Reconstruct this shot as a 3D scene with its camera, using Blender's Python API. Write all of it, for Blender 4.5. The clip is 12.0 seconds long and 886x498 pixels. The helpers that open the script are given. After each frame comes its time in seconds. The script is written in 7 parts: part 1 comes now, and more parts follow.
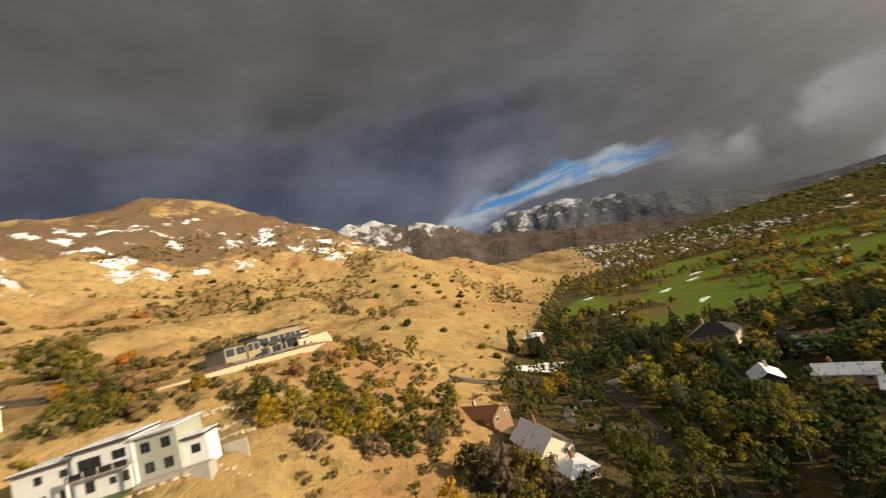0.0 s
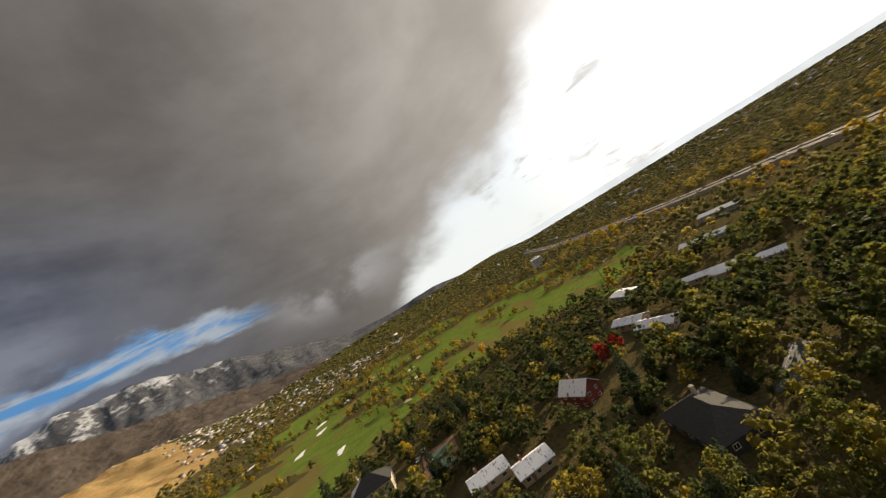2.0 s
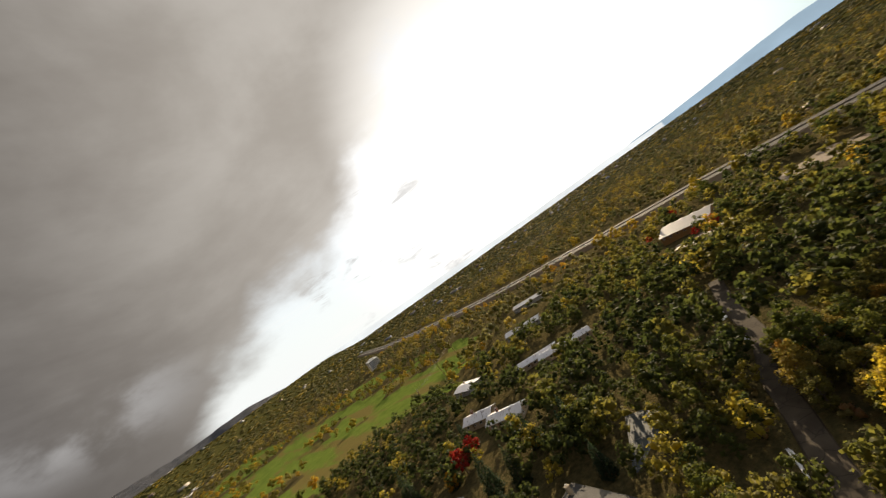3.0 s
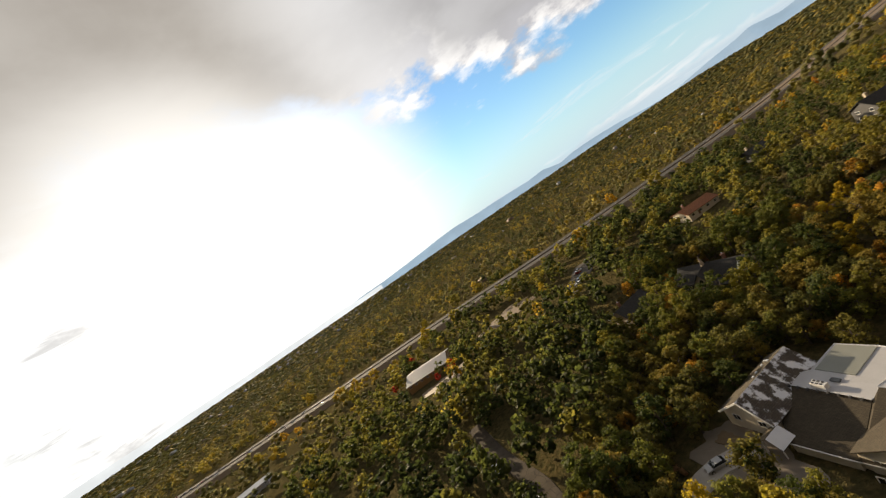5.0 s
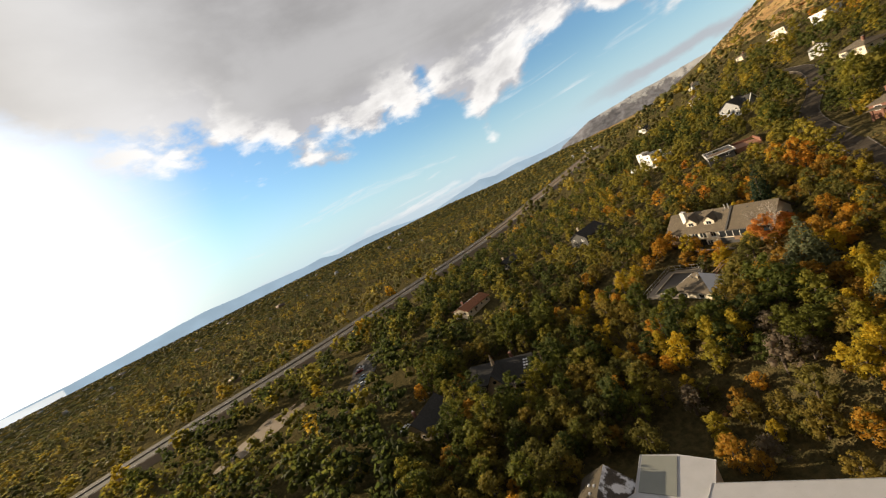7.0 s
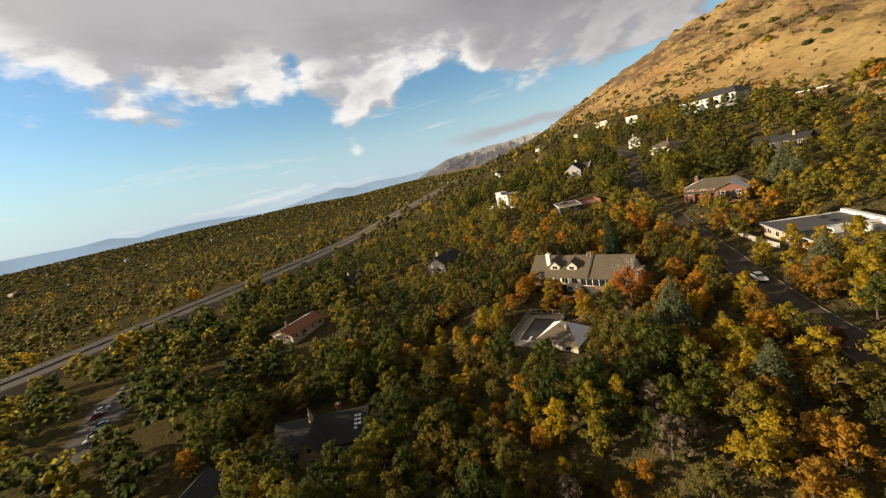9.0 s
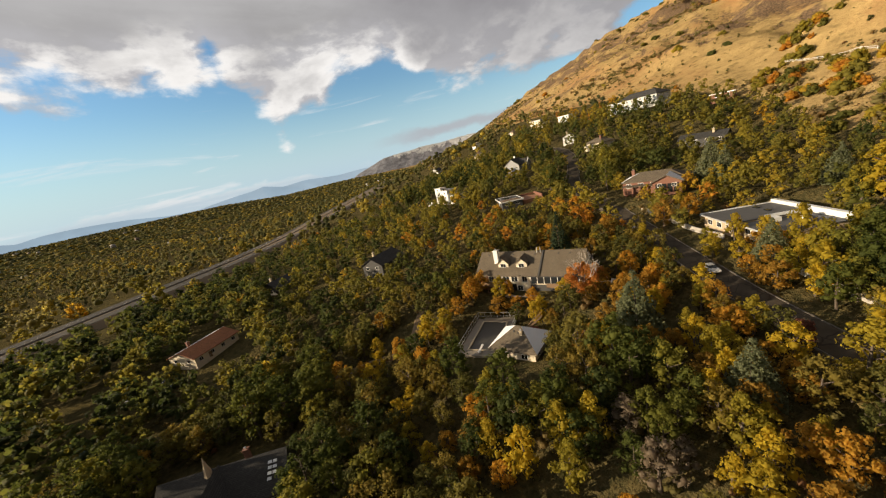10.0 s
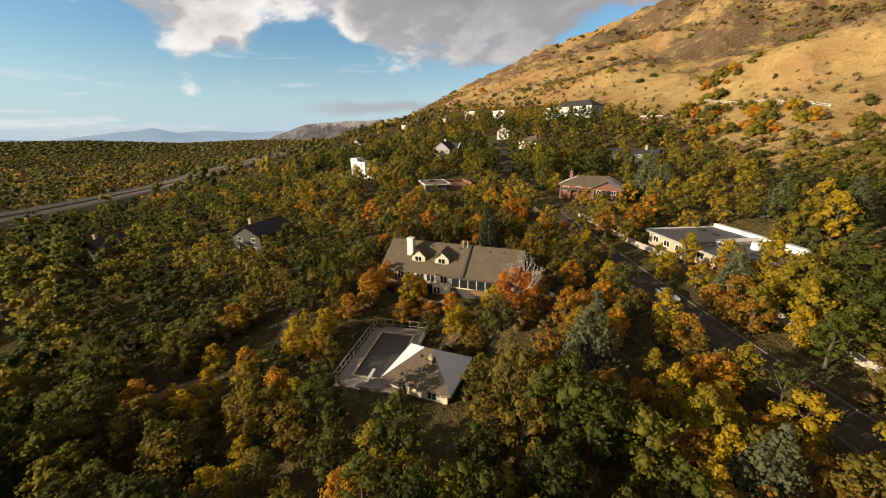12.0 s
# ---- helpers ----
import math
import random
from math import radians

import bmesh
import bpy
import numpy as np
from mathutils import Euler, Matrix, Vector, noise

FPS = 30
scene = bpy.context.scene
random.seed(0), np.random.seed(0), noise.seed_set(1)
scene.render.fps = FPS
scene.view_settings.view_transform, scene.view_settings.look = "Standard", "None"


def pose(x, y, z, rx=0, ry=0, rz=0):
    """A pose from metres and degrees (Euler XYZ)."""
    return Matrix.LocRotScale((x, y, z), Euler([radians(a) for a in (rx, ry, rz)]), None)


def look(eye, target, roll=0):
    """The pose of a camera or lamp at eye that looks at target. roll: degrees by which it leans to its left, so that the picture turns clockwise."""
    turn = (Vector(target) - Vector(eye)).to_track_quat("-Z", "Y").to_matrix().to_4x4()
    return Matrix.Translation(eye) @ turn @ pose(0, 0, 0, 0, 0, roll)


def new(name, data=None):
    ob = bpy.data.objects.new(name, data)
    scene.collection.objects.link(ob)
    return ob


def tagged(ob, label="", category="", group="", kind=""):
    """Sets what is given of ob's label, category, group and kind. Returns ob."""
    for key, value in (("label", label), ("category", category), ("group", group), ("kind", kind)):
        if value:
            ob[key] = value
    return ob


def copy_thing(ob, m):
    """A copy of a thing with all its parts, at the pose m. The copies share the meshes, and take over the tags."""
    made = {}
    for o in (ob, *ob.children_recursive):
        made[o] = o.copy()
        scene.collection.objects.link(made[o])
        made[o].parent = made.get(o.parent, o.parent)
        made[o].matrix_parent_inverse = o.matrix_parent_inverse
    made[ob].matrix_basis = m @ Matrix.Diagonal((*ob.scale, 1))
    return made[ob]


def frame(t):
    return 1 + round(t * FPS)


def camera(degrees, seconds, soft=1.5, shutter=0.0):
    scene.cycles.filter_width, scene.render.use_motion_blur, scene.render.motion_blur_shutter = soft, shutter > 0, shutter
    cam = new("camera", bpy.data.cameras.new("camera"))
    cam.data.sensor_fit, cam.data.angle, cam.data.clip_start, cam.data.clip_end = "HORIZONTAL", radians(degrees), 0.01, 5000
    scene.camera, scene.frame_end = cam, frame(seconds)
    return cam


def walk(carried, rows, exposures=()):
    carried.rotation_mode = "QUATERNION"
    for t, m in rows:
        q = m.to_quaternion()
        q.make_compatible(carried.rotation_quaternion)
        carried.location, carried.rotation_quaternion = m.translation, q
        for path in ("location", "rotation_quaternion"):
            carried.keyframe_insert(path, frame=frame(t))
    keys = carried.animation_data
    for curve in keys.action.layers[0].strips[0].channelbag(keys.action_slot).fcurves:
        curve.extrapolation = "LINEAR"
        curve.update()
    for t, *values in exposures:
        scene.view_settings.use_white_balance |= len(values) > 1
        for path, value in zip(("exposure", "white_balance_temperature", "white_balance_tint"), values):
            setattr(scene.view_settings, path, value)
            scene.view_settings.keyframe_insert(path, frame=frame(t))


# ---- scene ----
EXPOSURES = ((0.0, 0.05), (1.4, 0.09), (2.2, 0.24), (3.5, 0.28), (6.0, 0.28), (8.5, 0.12), (12.0, 0.08))
cam = camera(101.4, 12.0, soft=1.2, shutter=0.2)
# seconds, place, turn of the drone
PATH = [
    (0.0, -0.0, -0.0, 80.0, 97.93, 16.85, -0.02),
    (0.5, -0.44, 9.84, 81.5, 96.89, 23.33, -16.0),
    (1.0, 1.18, 19.08, 82.71, 96.44, 27.78, -31.45),
    (1.5, 4.81, 27.64, 83.64, 96.2, 30.27, -46.29),
    (2.0, 10.29, 35.09, 84.32, 96.11, 31.71, -60.52),
    (2.5, 17.26, 40.63, 84.96, 95.92, 33.84, -75.23),
    (3.0, 25.15, 44.01, 85.55, 94.55, 35.37, -91.29),
    (3.5, 33.37, 45.6, 85.95, 91.93, 35.7, -105.99),
    (3.7, 36.65, 45.8, 86.13, 91.22, 35.88, -110.98),
    (5.3, 60.08, 38.95, 88.56, 88.47, 32.67, -146.16),
    (5.5, 62.35, 36.89, 88.59, 88.07, 31.35, -149.73),
    (6.0, 67.18, 30.8, 88.49, 86.8, 29.1, -160.77),
    (6.5, 70.61, 23.95, 88.2, 84.69, 27.25, -170.62),
    (7.0, 72.91, 16.81, 87.35, 82.65, 26.15, -179.8),
    (7.2, 73.53, 13.89, 86.91, 82.25, 25.24, 177.34),
    (8.8, 72.23, -9.55, 82.76, 78.0, 12.55, 159.94),
    (9.0, 71.41, -12.37, 82.1, 77.47, 12.58, 157.12),
    (9.5, 68.88, -19.0, 80.35, 76.42, 12.15, 151.94),
    (10.0, 66.11, -24.89, 78.55, 75.35, 11.68, 147.22),
    (10.5, 62.89, -30.15, 76.67, 74.53, 7.41, 145.64),
    (11.0, 59.16, -34.99, 74.63, 73.67, 1.85, 144.8),
    (11.5, 55.05, -39.88, 72.54, 72.78, 0.6, 141.16),
    (12.0, 50.7, -44.69, 70.73, 72.34, 0.42, 136.52),
]
walk(cam, [(t, pose(*p)) for t, *p in PATH], EXPOSURES)

# ---- sky, sun ----
SUN_AZ, SUN_EL = 113.0, 14.0          # degrees clockwise from +y, above the horizon
sun_way = Vector((math.sin(radians(SUN_AZ)) * math.cos(radians(SUN_EL)), math.cos(radians(SUN_AZ)) * math.cos(radians(SUN_EL)), math.sin(radians(SUN_EL))))
sun = new("sun", bpy.data.lights.new("sun", "SUN"))
sun.data.energy, sun.data.angle, sun.data.color = 7.0, radians(0.6), (1.0, 0.79, 0.53)
sun.matrix_world = look((0, 0, 300), Vector((0, 0, 300)) - sun_way)

world = bpy.data.worlds.new("sky")
scene.world = world
world.use_nodes = True


class Nodes:
    """A short hand for building node trees."""

    def __init__(self, tree):
        self.tree = tree
        tree.nodes.clear()

    def add(self, kind, settings=None, **inputs):
        n = self.tree.nodes.new(kind)
        s = settings or {}
        if "operation" in s:
            n.operation = s["operation"]
        if "use_clamp" in s:
            n.use_clamp = s["use_clamp"]
        if "interpolation_type" in s:
            n.interpolation_type = s["interpolation_type"]
        if "data_type" in s:
            n.data_type = s["data_type"]
        if "blend_type" in s:
            n.blend_type = s["blend_type"]
        if "sky_type" in s:
            n.sky_type = s["sky_type"]
        if "sun_disc" in s:
            n.sun_disc = s["sun_disc"]
        if "sun_elevation" in s:
            n.sun_elevation = s["sun_elevation"]
        if "sun_rotation" in s:
            n.sun_rotation = s["sun_rotation"]
        if "air_density" in s:
            n.air_density = s["air_density"]
        if "dust_density" in s:
            n.dust_density = s["dust_density"]
        if "ozone_density" in s:
            n.ozone_density = s["ozone_density"]
        if "offset" in s:
            n.offset = s["offset"]
        if "feature" in s:
            n.feature = s["feature"]
        if "attribute_name" in s:
            n.attribute_name = s["attribute_name"]
        for k, v in inputs.items():
            key = int(k[1:]) if k[0] == "i" and k[1:].isdigit() else k.replace("_", " ")
            self.put(n.inputs[key], v)
        return n

    def put(self, socket, v):
        if isinstance(v, bpy.types.NodeSocket):
            self.tree.links.new(v, socket)
        elif isinstance(v, bpy.types.Node):
            self.tree.links.new(v.outputs[0], socket)
        else:
            socket.default_value = v

    def math(self, op, a, b=0.0, c=0.0, clamp=False):
        return self.add("ShaderNodeMath", {"operation": op, "use_clamp": clamp}, i0=a, i1=b, i2=c).outputs[0]

    def vec(self, op, a, b=(0, 0, 0)):
        n = self.add("ShaderNodeVectorMath", {"operation": op}, i0=a, i1=b)
        return n.outputs["Value"] if op in ("DOT_PRODUCT", "LENGTH") else n.outputs[0]

    def ramp(self, fac, a, b, low=0.0, high=1.0):
        return self.add("ShaderNodeMapRange", {"interpolation_type": "SMOOTHSTEP"}, i0=fac, i1=a, i2=b, i3=low, i4=high).outputs[0]

    def mix(self, fac, a, b, blend="MIX"):
        n = self.add("ShaderNodeMix", {"data_type": "RGBA", "blend_type": blend})
        self.put(n.inputs[0], fac), self.put(n.inputs[6], a), self.put(n.inputs[7], b)
        return n.outputs[2]

    def noise(self, vector, scale, detail=4.0, rough=0.55, distort=0.0):
        return self.add("ShaderNodeTexNoise", None, Vector=vector, Scale=scale, Detail=detail, Roughness=rough, Distortion=distort).outputs["Fac"]


def rgb(r, g, b):
    return (r, g, b, 1.0)


# lower edge of the cloud deck: bearing, elevation, in degrees
CLOUD_EDGE = ((-65, -15), (30, -15), (50, -8), (60, 3), (68, 6.5), (78, 9.5), (84, 13.5), (92, 20), (108, 26), (120, 25), (131, 23), (148, 19), (158, 16.5), (166, 13), (176, 11.5), (181, 14), (185, 16), (188, 11.5),
              (191, 8.8), (195, 9.5), (200, 12.5), (206, 13), (213, 11), (220, 11), (227, 9.5), (236, 9.5), (245, 12), (265, 14), (294, -15))


def build_sky(w):
    k = Nodes(w.node_tree)
    way = k.vec("NORMALIZE", k.add("ShaderNodeTexCoord").outputs["Generated"])
    sky = k.add("ShaderNodeTexSky", {"sky_type": "NISHITA", "sun_disc": False, "sun_elevation": radians(SUN_EL), "sun_rotation": radians(SUN_AZ),
                                     "air_density": 1.3, "dust_density": 0.6, "ozone_density": 2.5}).outputs[0]
    blue = k.mix(1.0, sky, rgb(0.105, 0.135, 0.165), "MULTIPLY")
    up = k.add("ShaderNodeSeparateXYZ", None, Vector=way).outputs[2]
    # bearing, 0 to 1 from -65 to 295 degrees, and elevation in degrees
    c, s = math.cos(radians(115)), math.sin(radians(115))
    turn = k.math("ADD", k.math("MULTIPLY", k.math("ARCTAN2", k.vec("DOT_PRODUCT", way, (c, -s, 0)), k.vec("DOT_PRODUCT", way, (s, c, 0))), 0.5 / math.pi), 0.5)
    az = k.math("SUBTRACT", k.math("MULTIPLY", turn, 360.0), 65.0)
    el = k.math("MULTIPLY", k.math("ARCSINE", up), 180.0 / math.pi)
    puff = k.vec("MULTIPLY", way, (1.0, 1.0, 1.9))
    billow = k.noise(puff, 4.2, 10.0, 0.56, 0.12)
    lee = k.noise(k.vec("ADD", puff, tuple(0.045 * v for v in (sun_way.x, sun_way.y, 1.2))), 4.2, 10.0, 0.56, 0.12)
    drift = k.noise(k.vec("MULTIPLY", way, (1.0, 1.0, 2.2)), 1.7, 7.0, 0.55, 0.6)
    wisps = k.noise(k.vec("MULTIPLY", way, (1.6, 1.6, 13.0)), 2.2, 7.0, 0.6, 0.5)
    edge_at = k.add("ShaderNodeValToRGB", None, Fac=turn)
    cr = edge_at.color_ramp
    cr.interpolation = "EASE"
    while len(cr.elements) < len(CLOUD_EDGE):
        cr.elements.new(0.5)
    for e, (a, h) in zip(cr.elements, CLOUD_EDGE):
        e.position, e.color = (a + 65) / 360, rgb(*[(h + 20) / 60] * 3)
    rim_el = k.math("SUBTRACT", k.math("MULTIPLY", edge_at.outputs[0], 60.0), 20.0)
    south = k.ramp(az, 125.0, 150.0)
    # degrees above the ragged edge
    ragged = k.math("MULTIPLY", k.math("SUBTRACT", billow, 0.5), k.math("ADD", 16.0, k.math("MULTIPLY", south, 8.0)))
    deep = k.math("ADD", k.math("SUBTRACT", el, rim_el), ragged)
    cover = k.ramp(deep, -0.6, k.math("SUBTRACT", 8.0, k.math("MULTIPLY", south, 5.6)))
    glow = k.vec("DOT_PRODUCT", way, tuple(sun_way))
    # the overcast: slate low over the mountains, warm grey overhead, paler towards the sun
    north = k.math("MULTIPLY", k.ramp(az, 48.0, 5.0), k.ramp(el, 38.0, 20.0))
    tone = k.ramp(k.math("ADD", k.math("MULTIPLY", drift, 0.6), k.math("MULTIPLY", billow, 0.4)), 0.36, 0.64)
    grey = k.mix(tone, rgb(0.112, 0.100, 0.090), rgb(0.165, 0.150, 0.136))
    grey = k.mix(k.ramp(az, 70.0, -10.0, 0.0, 0.5), grey, k.mix(tone, rgb(0.072, 0.066, 0.064), rgb(0.115, 0.106, 0.10)))
    slate = k.mix(tone, rgb(0.040, 0.048, 0.074), rgb(0.115, 0.128, 0.168))
    body = k.mix(north, grey, slate)
    body = k.mix(k.ramp(glow, 0.30, 0.94, 0.0, 0.95), body, k.mix(tone, rgb(0.37, 0.335, 0.295), rgb(0.48, 0.445, 0.40)))
    body = k.mix(k.ramp(glow, 0.88, 0.98), body, rgb(0.95, 0.91, 0.85))
    # plumes of lighter cloud rising off the mountains
    plume = k.math("MULTIPLY", k.ramp(k.math("ABSOLUTE", k.math("SUBTRACT", k.math("SUBTRACT", az, k.math("MULTIPLY", el, 0.55)), k.math("ADD", -4.0, k.math("MULTIPLY", billow, 12.0)))), 8.0, 1.0), k.ramp(el, 31.0, 12.0))
    body = k.mix(k.math("MULTIPLY", plume, k.ramp(billow, 0.36, 0.62, 0.15, 0.75)), body, rgb(0.22, 0.235, 0.28))
    east = k.math("MULTIPLY", k.ramp(k.math("ABSOLUTE", k.math("SUBTRACT", az, 47.0)), 13.0, 3.0), k.ramp(k.math("ABSOLUTE", k.math("SUBTRACT", el, k.math("ADD", 3.0, k.math("MULTIPLY", billow, 10.0)))), 5.0, 0.5))
    body = k.mix(k.math("MULTIPLY", east, k.ramp(billow, 0.40, 0.60, 0.0, 0.7)), body, rgb(0.36, 0.35, 0.345))
    # the rift in it, where blue sky and lit shreds show
    arch = k.math("SUBTRACT", k.math("ADD", 12.6, k.math("MULTIPLY", k.math("SUBTRACT", billow, 0.5), 13.0)), k.math("MULTIPLY", k.math("POWER", k.math("MULTIPLY", k.math("SUBTRACT", az, 21.0), 0.1), 2.0), 1.1))
    rift = k.math("MULTIPLY", k.ramp(k.math("ABSOLUTE", k.math("SUBTRACT", el, arch)), 2.3, 0.5), k.math("MULTIPLY", k.ramp(az, -3.0, 6.0), k.ramp(az, 40.0, 30.0)))
    body = k.mix(k.math("MULTIPLY", rift, 0.9), body, k.mix(k.ramp(drift, 0.44, 0.56), rgb(0.40, 0.42, 0.45), k.mix(k.ramp(wisps, 0.38, 0.54), rgb(0.085, 0.24, 0.48), rgb(0.36, 0.40, 0.45))))
    # sunlit cumulus to the south: white rims, grey bases further up
    shade = k.ramp(k.math("SUBTRACT", billow, lee), -0.05, 0.075)
    base = k.mix(k.ramp(az, 196.0, 214.0), k.mix(tone, rgb(0.31, 0.30, 0.30), rgb(0.46, 0.45, 0.45)), k.mix(tone, rgb(0.235, 0.225, 0.235), rgb(0.345, 0.335, 0.345)))
    lit_side = k.mix(shade, rgb(0.47, 0.46, 0.475), rgb(0.92, 0.89, 0.86))
    rim = k.math("MULTIPLY", k.ramp(deep, 9.5, 1.0), k.ramp(az, 228.0, 208.0, 0.45, 1.0))
    puffs = k.mix(rim, base, lit_side)
    puffs = k.mix(k.ramp(glow, 0.62, 0.95, 0.0, 0.75), puffs, rgb(0.96, 0.94, 0.92))
    body = k.mix(south, body, puffs)
    # open sky: haze along the horizon, thin streaks, low cumulus over the far side of the valley
    open_sky = k.mix(k.ramp(el, 13.0, -0.5, 0.0, 0.80), blue, rgb(0.50, 0.67, 0.80))
    bank = k.math("MULTIPLY", k.ramp(k.math("ADD", k.math("SUBTRACT", k.math("MULTIPLY", k.math("SUBTRACT", billow, 0.42), 9.0), el), 0.6), 0.0, 0.8), k.math("MULTIPLY", k.ramp(az, 128.0, 150.0), k.ramp(az, 212.0, 190.0)))
    open_sky = k.mix(k.math("MULTIPLY", bank, 0.75), open_sky, k.mix(k.ramp(el, 0.4, 2.0), rgb(0.50, 0.58, 0.64), rgb(0.86, 0.84, 0.80)))
    streaks = k.math("MULTIPLY", k.ramp(wisps, 0.57, 0.72), k.ramp(el, 20.0, 3.0, 0.0, 0.6))
    open_sky = k.mix(streaks, open_sky, rgb(0.76, 0.77, 0.78))
    ribbon = k.math("MULTIPLY", k.ramp(k.math("ABSOLUTE", k.math("SUBTRACT", el, k.math("ADD", 3.6, k.math("MULTIPLY", k.math("SUBTRACT", billow, 0.5), 5.0)))), 1.1, 0.2), k.math("MULTIPLY", k.ramp(az, 201.0, 212.0), k.ramp(az, 240.0, 226.0)))
    open_sky = k.mix(k.math("MULTIPLY", ribbon, 0.8), open_sky, rgb(0.42, 0.42, 0.45))
    # white glare round the sun
    flare = k.math("MULTIPLY", k.ramp(glow, 0.79, 0.975), k.ramp(el, 40.0, 22.0))
    open_sky = k.mix(k.ramp(az, 112.0, 84.0, 0.0, 0.82), open_sky, rgb(0.84, 0.83, 0.80))
    open_sky = k.mix(flare, open_sky, rgb(1.06, 1.04, 1.01))
    shreds = k.math("MULTIPLY", k.math("MULTIPLY", k.ramp(wisps, 0.54, 0.64), k.ramp(billow, 0.48, 0.58)), k.math("MULTIPLY", k.ramp(az, 104.0, 96.0), k.ramp(az, 60.0, 72.0)))
    open_sky = k.mix(k.math("MULTIPLY", shreds, 0.7), open_sky, rgb(0.46, 0.45, 0.44))
    both = k.mix(cover, open_sky, body)
    tight = k.math("POWER", k.math("MAXIMUM", glow, 0.0), 80.0)
    out = k.mix(1.0, both, k.mix(tight, rgb(0, 0, 0), rgb(1.3, 1.2, 1.05)), "ADD")
    bg = k.add("ShaderNodeBackground", None, Color=out, Strength=1.0)
    k.put(k.add("ShaderNodeOutputWorld").inputs[0], bg)


build_sky(world)

# ---- materials ----
def material(name, rough=0.8, metal=0.0, spec=0.4):
    m = bpy.data.materials.new(name)
    m.use_nodes = True
    k = Nodes(m.node_tree)
    bsdf = k.add("ShaderNodeBsdfPrincipled", None, Roughness=rough, Metallic=metal)
    bsdf.inputs["Specular IOR Level"].default_value = spec
    k.put(k.add("ShaderNodeOutputMaterial").inputs[0], bsdf)
    return m, k, bsdf


def bump(k, bsdf, height, strength=0.4, distance=0.05):
    k.put(bsdf.inputs["Normal"], k.add("ShaderNodeBump", None, Height=height, Strength=strength, Distance=distance).outputs[0])


def plain(name, colour, rough=0.7, metal=0.0, vary=0.25, scale=1.2, grain=14.0, dirt=(0.12, 0.10, 0.08), spec=0.4):
    """Paint, stucco, stone and the like: two scales of variation, streaks of dirt, a fine relief."""
    m, k, bsdf = material(name, rough, metal, spec)
    at = k.add("ShaderNodeTexCoord").outputs["Object"]
    broad, fine = k.noise(at, scale, 5.0), k.noise(at, grain, 3.0)
    base = k.mix(k.ramp(broad, 0.3, 0.75, 0.0, vary), rgb(*colour), rgb(*[c * 0.62 for c in colour]))
    base = k.mix(k.ramp(fine, 0.35, 0.7, 0.0, vary * 0.8), base, rgb(*[c * 0.8 for c in colour]))
    drip = k.noise(k.vec("MULTIPLY", at, (1.5, 1.5, 0.18)), 2.0, 4.0)
    base = k.mix(k.ramp(drip, 0.58, 0.85, 0.0, vary), base, rgb(*dirt))
    k.put(bsdf.inputs["Base Color"], base)
    bump(k, bsdf, fine, 0.35, 0.02)
    return m


def shingles(name, a, b, snow=0.0, drifts=(1.5, 0.45, 0.45)):
    """Roof shingles in courses, with melting snow where snow is above nought."""
    m, k, bsdf = material(name, 0.9, 0.0, 0.25)
    at = k.add("ShaderNodeTexCoord").outputs["Object"]
    tile = k.add("ShaderNodeTexBrick", {"offset": 0.5}, Vector=k.vec("MULTIPLY", at, (1, 1, 1)), Scale=1.0)
    tile.inputs["Color1"].default_value, tile.inputs["Color2"].default_value = rgb(*a), rgb(*b)
    tile.inputs["Mortar"].default_value = rgb(*[c * 0.5 for c in a])
    tile.inputs["Brick Width"].default_value, tile.inputs["Row Height"].default_value, tile.inputs["Mortar Size"].default_value = 0.5, 0.24, 0.02
    broad = k.noise(at, 0.5, 6.0)
    base = k.mix(k.ramp(broad, 0.35, 0.7, 0.0, 0.5), tile.outputs[0], rgb(*[c * 0.6 for c in b]))
    if snow:
        patch = k.noise(k.vec("MULTIPLY", at, drifts), 0.7, 9.0, 0.62)
        base = k.mix(k.ramp(patch, 0.70 - snow * 0.5, 0.79 - snow * 0.5), base, rgb(0.80, 0.82, 0.86))
    k.put(bsdf.inputs["Base Color"], base)
    bump(k, bsdf, tile.outputs["Fac"], 0.5, 0.03)
    return m


def leaf_material(name, stops, attr=False):
    """Leaves whose hue goes from tree to tree and whose depth goes from clump to clump."""
    m, k, bsdf = material(name, 0.75, 0.0, 0.25)
    if attr:
        pick = k.add("ShaderNodeAttribute", {"attribute_name": "hue"}).outputs["Fac"]
    else:
        pick = k.add("ShaderNodeObjectInfo").outputs["Random"]
    isle = k.add("ShaderNodeNewGeometry").outputs["Random Per Island"]
    at = k.add("ShaderNodeTexCoord").outputs["Object"]
    patch = k.noise(at, 0.55, 3.0)
    pick = k.math("ADD", pick, k.math("MULTIPLY", k.math("SUBTRACT", patch, 0.5), 0.35), clamp=True)
    ramp_node = k.add("ShaderNodeValToRGB", None, Fac=pick)
    cr = ramp_node.color_ramp
    while len(cr.elements) < len(stops):
        cr.elements.new(0.5)
    for e, (p, c) in zip(cr.elements, stops):
        e.position, e.color = p, rgb(*c)
    base = k.mix(k.ramp(isle, 0.0, 1.0, 0.0, 0.55), ramp_node.outputs[0], k.mix(0.5, ramp_node.outputs[0], rgb(0.02, 0.03, 0.01)))
    k.put(bsdf.inputs["Base Color"], base)
    thin = k.add("ShaderNodeBsdfTranslucent", None, Color=base)
    both = k.add("ShaderNodeMixShader", None, i0=0.60, i1=bsdf, i2=thin)
    out = [n for n in k.tree.nodes if n.type == "OUTPUT_MATERIAL"][0]
    k.put(out.inputs[0], both)
    return m


